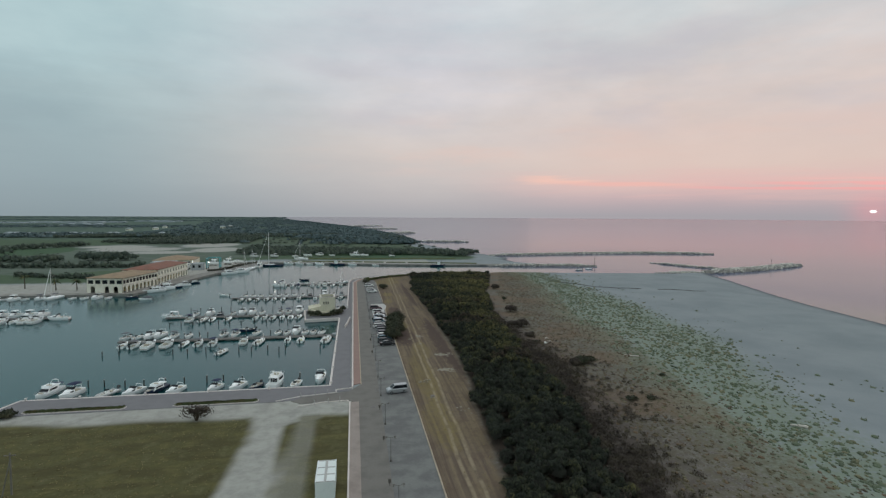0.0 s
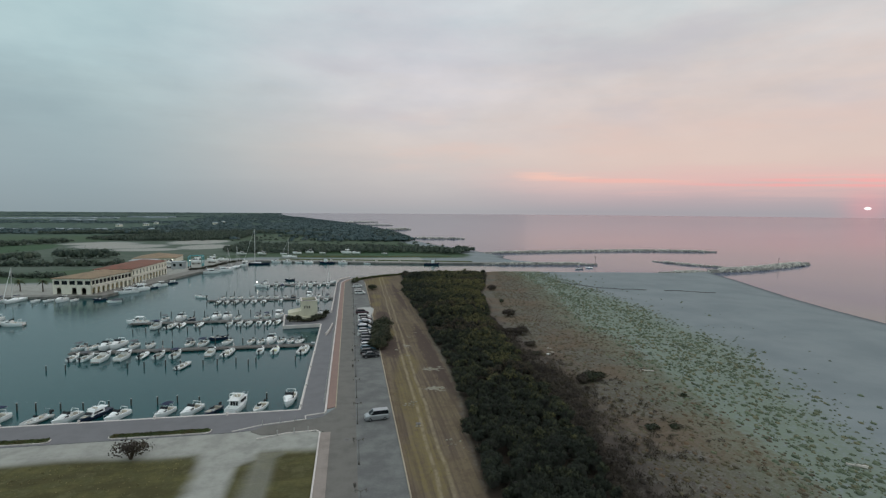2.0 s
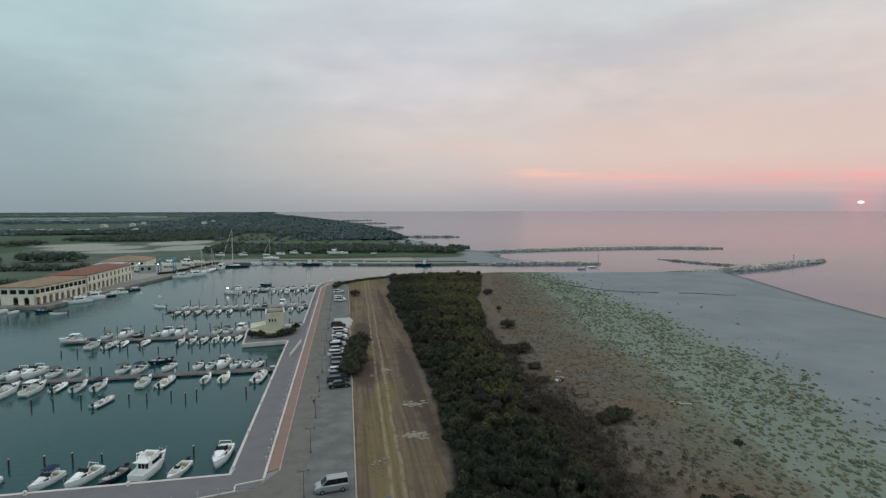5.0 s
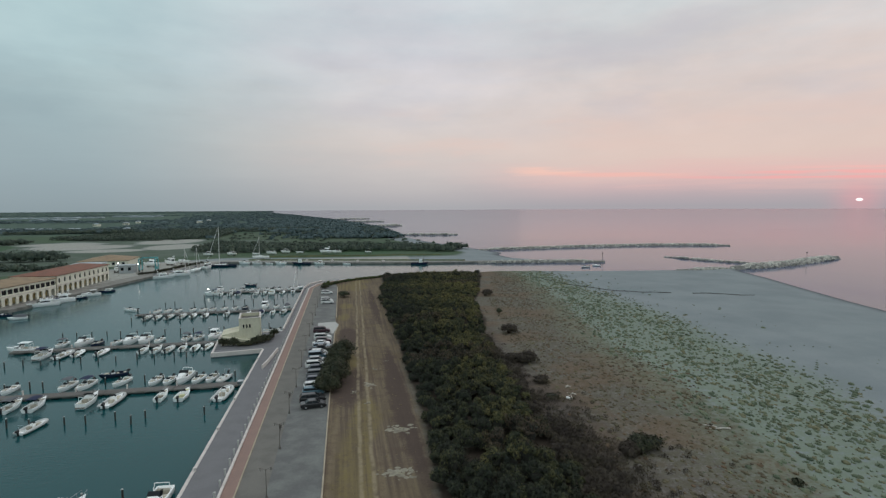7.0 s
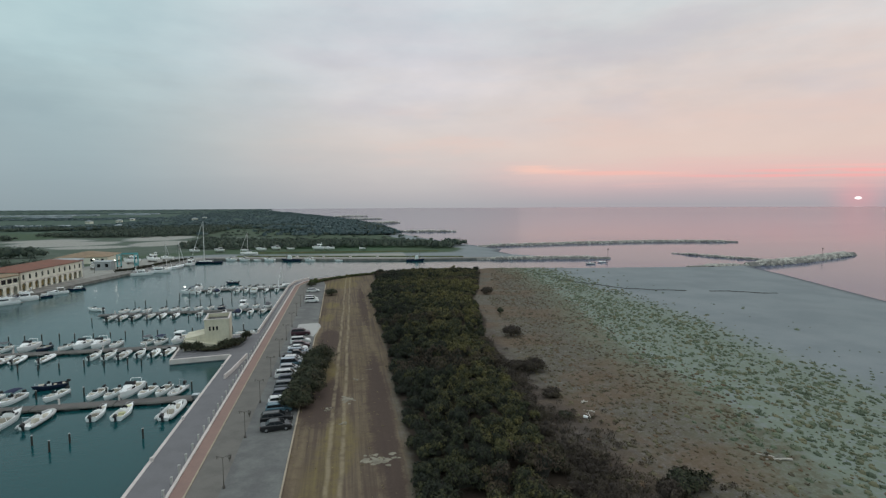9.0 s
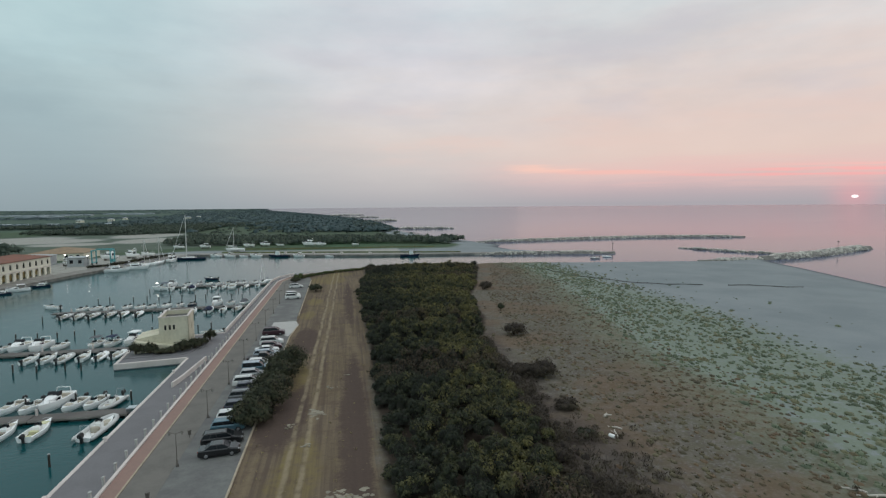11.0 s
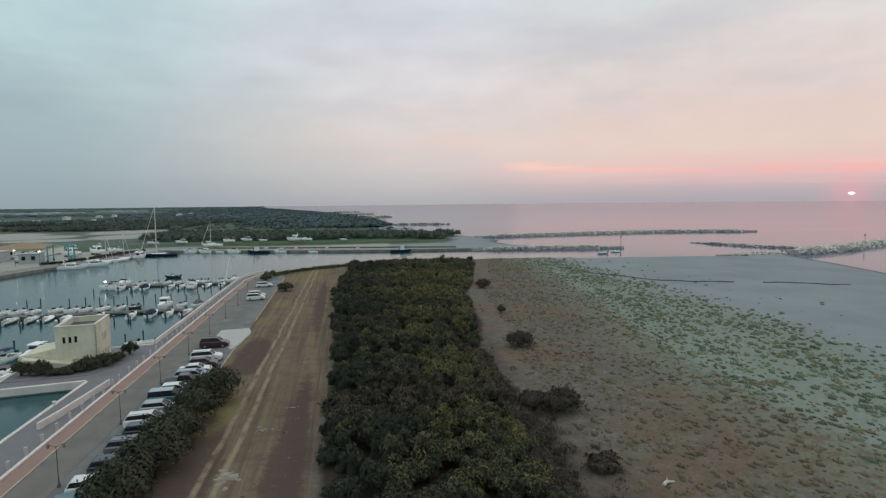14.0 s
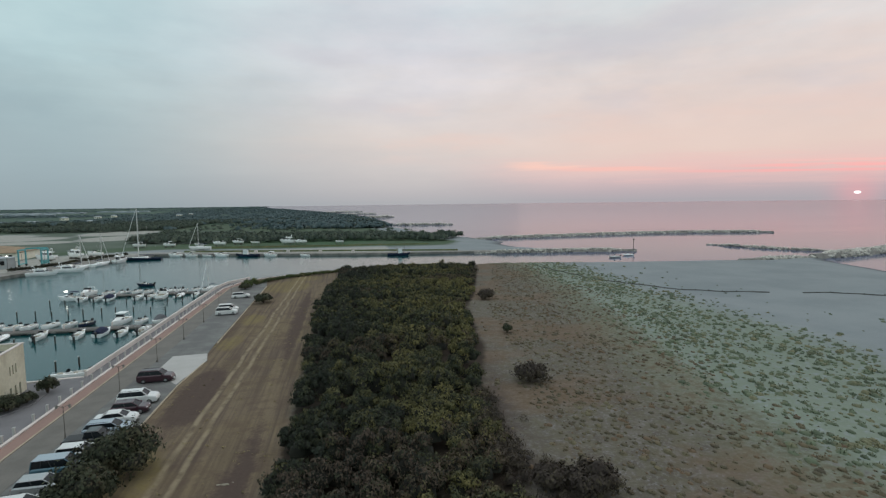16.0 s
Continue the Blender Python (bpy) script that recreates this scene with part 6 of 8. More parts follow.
def rib(L=6.2, B=2.5, tube="tube", label="grey inflatable boat with a console and black outboard", seat="beige"):
    b = thing("inflatable_boat", label, "inflatable boat", None, "inflatable boats at the pontoons")
    r = .27
    part("hull", G().loft(hull_rings(L * .94, B * .72, .45, .16, .8)), M["gel"], b)
    pts = []
    for i in range(25):
        u = i / 24
        if u < .36:
            x, y = -B / 2 + r, -L / 2 + (u / .36) * L * .62
        elif u > .64:
            x, y = B / 2 - r, -L / 2 + ((1 - u) / .36) * L * .62
        else:
            a = math.pi * (1 - (u - .36) / .28)
            x, y = (B / 2 - r) * math.cos(a), -L / 2 + L * .62 + L * .36 * math.sin(a)
        pts.append(Vector((x, y, .42 + .22 * max(0, (y / L + .1)))))
    rings = []
    for i, p in enumerate(pts):
        d = (pts[min(i + 1, 24)] - pts[max(i - 1, 0)]).normalized()
        u, w = Vector((-d.y, d.x, 0)).normalized(), Vector((0, 0, 1))
        q = r * (.55 if i in (0, 24) else 1)
        rings.append([tuple(p + (u * math.cos(a) + w * math.sin(a)) * q) for a in (k * math.pi / 4 for k in range(8))])
    part("tube", G().loft(rings), M[tube], b, smooth=True)
    part("console", G().box(-.33, -.3, .15, .33, .35, 1.1, c=.1), M["gel"], b)
    windscreen(b, .38, 1.08, .33, .3, .1)
    part("helm_seat", G().box(-.42, -1.1, .15, .42, -.6, .8, c=.08), M[seat], b)
    part("bow_pad", G().box(-.5, L * .14, .15, .5, L * .32, .5, c=.06), M[seat], b)
    outboard(b, -L / 2 + .12, .75, 1.1)
    g = G()
    for s in (-1, 1):
        g.tube((s * .55, -L * .38, .5), (s * .55, -L * .40, 1.75), .025, .025, 5)
    g.tube((-.55, -L * .40, 1.75), (.55, -L * .40, 1.75), .025, .025, 5)
    part("roll_bar", g, M["steel"], b)
    return b


def covered_boat(L=6.0, B=2.3, cover="blue", label="motorboat laid up under a dark blue canvas cover"):
    b = thing("motorboat", label, "motorboat", None, "motorboats at the pontoons")
    part("hull", G().loft(hull_rings(L, B, .7, .4, .62)), M["gel"], b)
    rings = []
    for i in range(8):
        u = i / 7
        y = -L * .47 + L * .72 * u
        w = B * .47 * (1 - .55 * max(0, (u - .5) / .5) ** 2)
        t = .78 + .75 * math.sin(math.pi * min(1, .15 + u * .8)) ** 1.3
        rings.append([(-w, y, .72), (-w * .6, y, .3 + t * .75), (0, y, t + .25), (w * .6, y, .3 + t * .75), (w, y, .72)])
    part("cover", G().loft(rings), M[cover], b)
    outboard(b, -L / 2, .75)
    return b


def cuddy(L=7.6, B=2.7, label="white cabin cruiser with a raked windscreen and radar arch", canopy=None, hull="gel", hardtop=False):
    b = thing("cabin_cruiser", label, "cabin cruiser", None, "cabin cruisers in the marina")
    part("hull", G().loft(hull_rings(L, B, 1.0, .4, .48, .45)), M[hull], b)
    rings = []
    for i in range(7):
        u = i / 6
        y = -L * .03 + L * .36 * u
        w = B * .40 * (1 - .75 * u ** 1.6)
        h = 1.05 + .62 * (1 - u ** 1.7) + .25 * u
        rings.append([(-w, y, 1.0), (-w * .86, y, h - .1), (-w * .55, y, h), (w * .55, y, h), (w * .86, y, h - .1), (w, y, 1.0)])
    cab = part("cabin", G().loft(rings), M["gel"], b)
    for s in (-1, 1):
        part("porthole", G().loft([[(s * B * .395, L * .02, 1.18), (s * B * .385, L * .16, 1.2), (s * B * .36, L * .16, 1.42), (s * B * .375, L * .02, 1.45)], [(s * B * .405, L * .02, 1.18), (s * B * .395, L * .16, 1.2), (s * B * .37, L * .16, 1.42), (s * B * .385, L * .02, 1.45)]]), M["glass"], cab)
    windscreen(b, L * .06, 1.58, B * .38, .5, .4)
    part("helm_seat", G().box(-.9, -L * .16, .4, .9, -L * .08, 1.1, c=.1), M["beige"], b)
    part("stern_bench", G().box(-B * .36, -L * .44, .4, B * .36, -L * .36, .95, c=.08), M["beige"], b)
    g = G()
    for s in (-1, 1):
        g.tube((s * B * .44, -L * .30, 1.0), (s * B * .36, -L * .33, 1.95), .05, .04, 6)
    g.tube((-B * .36, -L * .33, 1.95), (B * .36, -L * .33, 1.95), .05, .05, 6)
    part("radar_arch", g, M["gel"], b)
    if hardtop:
        part("hardtop", G().box(-B * .4, -L * .3, 2.35, B * .4, L * .05, 2.45, c=.04), M["gel"], b)
        for s in (-1, 1):
            part("pillar", G().tube((s * B * .38, L * .02, 1.6), (s * B * .37, -L * .02, 2.36), .04, .04, 6), M["gel"], b)
    if canopy:
        bimini(b, -L * .36, L * .0, B * .42, 2.5, canopy)
    part("swim_platform", G().box(-B * .4, -L * .56, .25, B * .4, -L * .49, .35), M["teak"], b)
    g = G()
    for s in (-1, 1):
        g.tube((s * B * .45, L * .05, 1.1), (s * B * .18, L * .44, 1.85), .02, .02, 5)
        for k in range(4):
            u = k / 3
            g.tube((s * B * (.45 - .27 * u), L * (.05 + .39 * u), 1.05 + .3 * u), (s * B * (.45 - .27 * u), L * (.05 + .39 * u), 1.1 + .75 * u), .015, .015, 4)
    part("bow_rail", g, M["steel"], b)
    return b


def flybridge(L=11.5, B=3.8, hull="gel", label="large white flybridge motor yacht with dark saloon windows", canopy=None):
    b = thing("motor_yacht", label, "motor yacht", None, "motor yachts in the marina")
    part("hull", G().loft(hull_rings(L, B, 1.45, .9, .26, .6, 16)), M[hull], b)

    def house(y0, y1, w, z0, z1, slope_f, slope_b):
        return [[(-w, y0, z0), (w, y0, z0), (w, y1, z0), (-w, y1, z0)], [(-w * .9, y0 + slope_b, z1), (w * .9, y0 + slope_b, z1), (w * .82, y1 - slope_f, z1), (-w * .82, y1 - slope_f, z1)]]
    s = part("saloon", G().loft(house(-L * .24, L * .20, B * .42, 1.45, 2.85, 1.5, .1)), M["gel"], b)
    for sg in (-1, 1):
        part("side_window", G().loft([[(sg * B * .405, -L * .18, 2.0), (sg * B * .405, L * .12, 2.0), (sg * B * .385, L * .08, 2.55), (sg * B * .385, -L * .18, 2.55)], [(sg * B * .43, -L * .18, 2.0), (sg * B * .43, L * .12, 2.0), (sg * B * .41, L * .08, 2.55), (sg * B * .41, -L * .18, 2.55)]]), M["glass"], s)
    part("front_window", G().loft([[(-B * .34, L * .165, 2.0), (B * .34, L * .165, 2.0), (B * .31, L * .10, 2.65), (-B * .31, L * .10, 2.65)], [(-B * .34, L * .19, 2.02), (B * .34, L * .19, 2.02), (B * .31, L * .125, 2.67), (-B * .31, L * .125, 2.67)]]), M["glass"], s)
    for k in range(3):
        part("saloon_door", G().box(-B * .3 + k * B * .2, -L * .245, 1.5, -B * .14 + k * B * .2, -L * .235, 2.6), M["glass"], s)
    f = part("flybridge_deck", G().loft(house(-L * .36, L * .10, B * .40, 2.86, 3.0, .1, 0)), M["gel"], b)
    co = G()
    co.box(-B * .38, L * .02, 3.0, B * .38, L * .07, 3.55, c=.05).box(-B * .38, -L * .2, 3.0, -B * .33, L * .02, 3.45).box(B * .33, -L * .2, 3.0, B * .38, L * .02, 3.45)
    part("coaming", co, M["gel"], f)
    part("helm_seat", G().box(-B * .2, -L * .08, 3.0, B * .2, -L * .03, 3.6, c=.08), M["beige"], f)
    g = G()
    for sg in (-1, 1):
        g.tube((sg * B * .34, -L * .25, 3.0), (sg * B * .26, -L * .30, 4.4), .08, .06, 6)
    g.tube((-B * .26, -L * .30, 4.4), (B * .26, -L * .30, 4.4), .09, .09, 6)
    part("radar_arch", g, M["gel"], b)
    part("radar", G().loft([[(.3 * math.cos(a), -L * .30 + .3 * math.sin(a), z) for a in (i * math.pi / 4 for i in range(8))] for z in (4.45, 4.65)]), M["gel"], b)
    part("foredeck_pad", G().box(-B * .2, L * .22, 1.86, B * .2, L * .34, 1.94, c=.04), M["beige"], b)
    part("swim_platform", G().box(-B * .42, -L * .56, .35, B * .42, -L * .49, .48), M["teak"], b)
    g = G()
    for sg in (-1, 1):
        g.tube((sg * B * .46, 0, 2.1), (sg * B * .12, L * .47, 2.75), .025, .025, 5)
        for k in range(6):
            u = k / 5
            g.tube((sg * B * (.46 - .34 * u), L * .47 * u, 1.5 + .4 * u), (sg * B * (.46 - .34 * u), L * .47 * u, 2.1 + .65 * u), .018, .018, 4)
    part("bow_rail", g, M["steel"], b)
    if canopy:
        bimini(b, -L * .48, -L * .26, B * .4, 2.9, canopy)
    return b


def sailboat(L=11.0, B=3.4, mast=14.0, hull="gel", label="white sailing yacht with a bare mast", cover="blue"):
    b = thing("sailing_yacht", label, "sailing yacht", None, "sailing yachts in the harbour")
    part("hull", G().loft(hull_rings(L, B, 1.05, .55, .30, .7, 16)), M[hull], b)
    part("coachroof", G().loft([[(-B * .26, -L * .16, 1.15), (B * .26, -L * .16, 1.15), (B * .12, L * .22, 1.3), (-B * .12, L * .22, 1.3)], [(-B * .22, -L * .15, 1.65), (B * .22, -L * .15, 1.65), (B * .08, L * .20, 1.45), (-B * .08, L * .20, 1.45)]]), M["gel"], b)
    part("deck", G().box(-B * .3, -L * .17, 1.12, B * .3, L * .02, 1.16), M["teak"], b)
    m = part("mast", G().tube((0, L * .06, 1.2), (0, L * .05, mast), .012 * mast, .006 * mast, 8), M["alu"], b)
    part("boom", G().tube((0, L * .05, 2.4), (0, -L * .34, 2.3), .07, .06, 6), M["alu"], m)
    part("sail_cover", G().tube((0, L * .04, 2.58), (0, -L * .32, 2.45), .2, .12, 8), M[cover], m)
    for z in (.42, .72):
        part("spreader", G().tube((-B * .3, L * .05, mast * z), (B * .3, L * .05, mast * z), .03, .03, 5), M["alu"], m)
    g = G()
    for p in ((0, L * .48, 1.4), (0, -L * .48, 1.2), (B * .45, L * .03, 1.2), (-B * .45, L * .03, 1.2)):
        g.tube(p, (0, L * .05, mast - .1), .010, .010, 4)
    part("rigging", g, M["steel"], b)
    part("furled_jib", G().tube((0, L * .475, 1.7), (0, L * .075, mast - 1.0), .09, .06, 6), M["gel"], b)
    return b


def moor(proto, x, y, turn, used, tilt=0.0, size=1.0):
    """Puts a boat at a berth: the first takes the built one, the others are copies."""
    m = Matrix.Translation((x, y, WATER)) @ Matrix.Rotation(radians(turn), 4, "Z") @ Matrix.Rotation(radians(tilt), 4, "Y") @ Matrix.Scale(size, 4)
    if proto.name in used:
        return copy_thing(proto, m)
    used.add(proto.name)
    proto.matrix_world = m
    return proto


used = set()
OPEN = [open_boat(5.4, 1.9), open_boat(4.9, 1.75, label="small white open boat with beige cushions"), open_boat(5.6, 2.1, canopy="canvas", label="white open motorboat under a grey sun canopy"), open_boat(5.2, 2.0, "navy", label="dark blue open motorboat with white console"), open_boat(5.8, 2.2, "gel", canopy="blue", label="white motorboat with a navy sun canopy"), open_boat(5.4, 2.1, "gel", label="white open motorboat with pale yellow cushions", seat="yellow")]
RIBS = [rib(5.5, 2.2), rib(6.8, 2.6, label="long pale inflatable boat with a roll bar"), rib(4.9, 2.0, "gel", label="white inflatable boat with a console")]
COVER = [covered_boat(5.4, 2.1), covered_boat(5.2, 2.0, "canvas", "motorboat under a grey canvas cover")]
CUDDY = [cuddy(6.4, 2.2), cuddy(6.8, 2.3, hardtop=True, label="white cabin cruiser with a hardtop"), cuddy(6.3, 2.3, canopy="blue", label="white cabin cruiser with a navy canopy")]
YACHT = [flybridge(8.8, 3.1), flybridge(13.5, 4.1, "navy", "long motor yacht with a navy hull and white decks"), flybridge(12.5, 4.0, "gel", "large white motor yacht with a navy canopy", "blue")]
SAIL = [sailboat()]
SHIP = sailboat(18.5, 4.8, 25.0, "navy", "large dark-hulled sailing yacht with a tall mast")

brng = random.Random(17)


def row(xs, y, turn, kinds, wob=5.0):
    for i, x in enumerate(xs):
        p = kinds[(i * 7 + brng.randrange(len(kinds))) % len(kinds)]
        moor(p, x, y + brng.uniform(-.4, .4), turn + brng.uniform(-wob, wob), used, brng.uniform(-1, 1))


SMALL = [OPEN[0], OPEN[1], RIBS[0], OPEN[2], RIBS[2], CUDDY[0], OPEN[0], OPEN[4]]
# first pontoon, seaward of the near basin
row([-63, -59.8, -46.8, -42.8, -38.9], 158.9, -4, SMALL)
moor(YACHT[2], -93.0, 268.6, 130, used, 0, .8), moor(YACHT[0], -90.6, 276.0, 132, used), moor(CUDDY[0], -55.6, 157.5, -6, used, 0, 1.12), moor(CUDDY[1], -51.0, 158.2, -8, used)
moor(CUDDY[0], -30.4, 158.9, -4, used, 0, .84), moor(RIBS[1], -26.2, 158.6, -6, used), moor(OPEN[1], -18.1, 159.2, -3, used), moor(OPEN[5], -14.3, 159.0, -5, used), moor(RIBS[1], -7.0, 158.4, -7, used, 0, 1.08)
row([-66.2, -63, -59.6, -52.8, -48.6], 168.0, 175, SMALL)
moor(CUDDY[0], -57.2, 169.4, 172, used, 0, 1.0)
moor(OPEN[2], -38.6, 168.2, 176, used), moor(OPEN[4], -35.2, 168.2, 174, used), moor(OPEN[3], -32.6, 174.6, 120, used), moor(OPEN[0], -29.0, 169.0, 168, used)
row([-22.4, -19.6], 167.9, 176, [OPEN[0], OPEN[1]]), moor(CUDDY[0], -17.0, 168.6, 175, used), row([-14.1, -11.5], 168.0, 176, [RIBS[2], OPEN[0]]), moor(RIBS[0], -9.0, 167.6, 172, used)
moor(RIBS[1], -34.2, 148.3, -14, used, 0, .82)
# second pontoon
moor(CUDDY[2], -55.3, 194.2, -6, used), moor(RIBS[1], -51.2, 194.3, -6, used)
row([-48.2, -42.9, -33.4, -30.4, -27.6, -24.3, -21.4, -18.6], 194.8, -4, [OPEN[0], RIBS[2], OPEN[1], RIBS[0]])
moor(CUDDY[1], -63.6, 200.5, 88, used)
row([-56.4, -43.3, -36.6, -33.0], 203.6, 176, [CUDDY[0], OPEN[0], OPEN[2], OPEN[1]])
moor(CUDDY[0], -51.6, 204.2, 176, used), moor(OPEN[3], -47.9, 203.2, 176, used), moor(CUDDY[0], -40.2, 204.0, 176, used)
moor(OPEN[2], -26.4, 204.0, 176, used), moor(OPEN[4], -23.4, 204.0, 176, used), moor(CUDDY[1], -19.6, 205.2, 170, used)
# third pontoon
row([-47.0, -43.8, -40.3, -36.5, -33.2, -29.4, -22.7, -15.7, -8.0], 237.0, -3, [OPEN[0], RIBS[0], RIBS[2], OPEN[1]])
moor(COVER[0], -11.8, 237.6, -4, used), moor(RIBS[0], -4.7, 238.2, -5, used)
row([-47.2, -43.9, -40.6, -36.0, -32.4, -29.4, -25.8, -22.0], 246.0, 176, [OPEN[0], OPEN[1], CUDDY[0], OPEN[1]])
moor(OPEN[3], -18.8, 246.2, 176, used), moor(CUDDY[1], -12.2, 246.8, 176, used), moor(OPEN[1], -8.2, 246.4, 176, used), moor(COVER[1], -4.6, 246.4, 174, used)
# fourth pontoon
moor(CUDDY[2], -37.4, 281.0, 88, used), moor(COVER[0], -27.2, 280.3, -4, used)
row([-34.0, -30.2, -20.0, -16.9, -13.8, -9.7, -5.5], 280.2, -3, [OPEN[0], RIBS[2], CUDDY[0], OPEN[1]])
row([-36.5, -31.5, -27.6, -24.0, -20.9, -17.2, -14.6, -12.2, -7.8, -5.0], 288.6, 176, [OPEN[0], OPEN[1], CUDDY[0], RIBS[0]])
# south quay: sterns or bows to the wall
moor(YACHT[2], -61.4, 118.6, 172, used, 0, .75), moor(CUDDY[2], -56.4, 116.9, 168, used)
moor(RIBS[0], -49.4, 116.8, 158, used), moor(CUDDY[0], -44.4, 116.4, 158, used, 0, .8), moor(YACHT[1], -40.4, 117.4, 160, used, 0, .52), moor(CUDDY[0], -36.2, 116.3, 158, used, 0, .76)
moor(CUDDY[2], -28.4, 116.7, 160, used, 0, .8), moor(CUDDY[0], -23.8, 116.7, 160, used, 0, .82), moor(OPEN[3], -19.9, 116.2, 164, used), moor(YACHT[0], -15.6, 118.2, -14, used, 0, .82), moor(OPEN[0], -11.6, 116.4, 168, used), moor(CUDDY[0], -6.5, 119.6, 176, used, 0, .95)
# western pontoon and the row along the harbour house
row([-124, -120.6, -117, -113.5, -110, -106.5], 199.6, -4, [YACHT[0], CUDDY[0], CUDDY[1], OPEN[0]])
row([-128, -123.8, -119.4, -115, -110.5], 210.2, 176, [CUDDY[0], YACHT[0], CUDDY[1]])
row([-101.5], 203.0, 92, [CUDDY[0]])
row([-147, -142.6, -138.2, -119.6, -115, -110, -105.4], 249.6, 174, [CUDDY[0], OPEN[0], CUDDY[1], OPEN[1]])
moor(CUDDY[2], -132.6, 250.0, 176, used), moor(SAIL[0], -127.6, 250.6, 172, used), moor(CUDDY[0], -150.6, 250.0, 176, used)
moor(OPEN[3], -96.0, 250.4, 110, used), moor(COVER[1], -88.4, 244.8, 118, used)
moor(YACHT[1], -87.6, 283.0, 126, used, 0, .8), moor(CUDDY[1], -86.2, 290.0, 124, used), moor(YACHT[1], -84.0, 299.4, 118, used, 0, .85)
# yachts along the far quay
moor(YACHT[2], -74.6, 342.2, -80, used), moor(YACHT[2], -69.6, 350.8, -84, used, 0, 1.05), moor(SAIL[0], -70.0, 360.6, -14, used), moor(SAIL[0], -67.0, 372.0, -14, used), moor(YACHT[0], -63.6, 383.4, -14, used)
moor(SHIP, -58.0, 391.8, 90, used, 0, .97)
for i, x in enumerate((-47, -39, -31, -24, 0, 17)):
    moor((CUDDY[0], CUDDY[1], OPEN[0])[i % 3], x, 396.3 - (x + 20) * .28, 86 - 17, used)
moor(OPEN[0], -57.5, 252.0, 70, used), moor(OPEN[3], -26.6, 304.0, 84, used), moor(RIBS[0], 153.0, 337.0, 95, used), moor(RIBS[2], 163.0, 343.0, 80, used)
moor(OPEN[1], -5.0, 209.4, 118, used), moor(SAIL[0], -4.4, 291.6, 150, used, 4, .62)


def barge(x, y, turn, L, label):
    b = thing("workboat", label, "workboat", pose(x, y, WATER, 0, 0, turn), "workboats at the far quay")
    part("hull", G().loft(hull_rings(L, L * .28, 1.1, .6, .7, .5)), M["navy"], b)
    c = part("wheelhouse", G().loft([[(-1, -.4, 1.1), (1, -.4, 1.1), (1, 1.8, 1.2), (-1, 1.8, 1.2)], [(-.85, -.3, 3.2), (.85, -.3, 3.2), (.85, 1.6, 3.2), (-.85, 1.6, 3.2)]]), M["container"], b)
    part("window", G().box(-.8, 1.68, 2.1, .8, 1.76, 2.8), M["glass"], c)
    part("mast", G().tube((0, 2.6, 1.1), (0, 2.6, 7.0), .12, .06, 6), M["post"], b)
    part("derrick", G().tube((0, 2.6, 2.0), (0, -2.5, 4.2), .08, .06, 6), M["post"], b)
    return b


barge(-11.0, 393.4, 73, 12, "low dark workboat alongside the far quay")
barge(61.5, 375.6, -96, 11, "blue workboat with a small wheelhouse and mast")

# ---- cars: the nose points to +x ----
KINDS = dict(
    hatch=dict(L=3.95, W=1.70, H=1.46, hood=(.30, .93), tail=(.0, 1.0), cab=(-.47, -.40, .08, .27)),
    sedan=dict(L=4.35, W=1.70, H=1.42, hood=(.30, .92), tail=(.22, .98), cab=(-.36, -.20, .10, .28)),
    suv=dict(L=4.55, W=1.84, H=1.70, hood=(.29, 1.06), tail=(.0, 1.1), cab=(-.48, -.42, .12, .27)),
    wagon=dict(L=4.6, W=1.78, H=1.50, hood=(.29, .94), tail=(.0, 1.0), cab=(-.48, -.40, .10, .28)),
    pickup=dict(L=5.1, W=1.80, H=1.74, hood=(.28, 1.06), tail=(.36, 1.02), cab=(-.12, -.08, .14, .27)),
    van=dict(L=4.25, W=1.80, H=1.82, hood=(.31, 1.08), tail=(.0, 1.1), cab=(-.485, -.46, .14, .32)),
    camper=dict(L=4.9, W=1.95, H=2.25, hood=(.42, 1.2), tail=(.0, 1.2), cab=(-.485, -.47, .30, .42)),
)


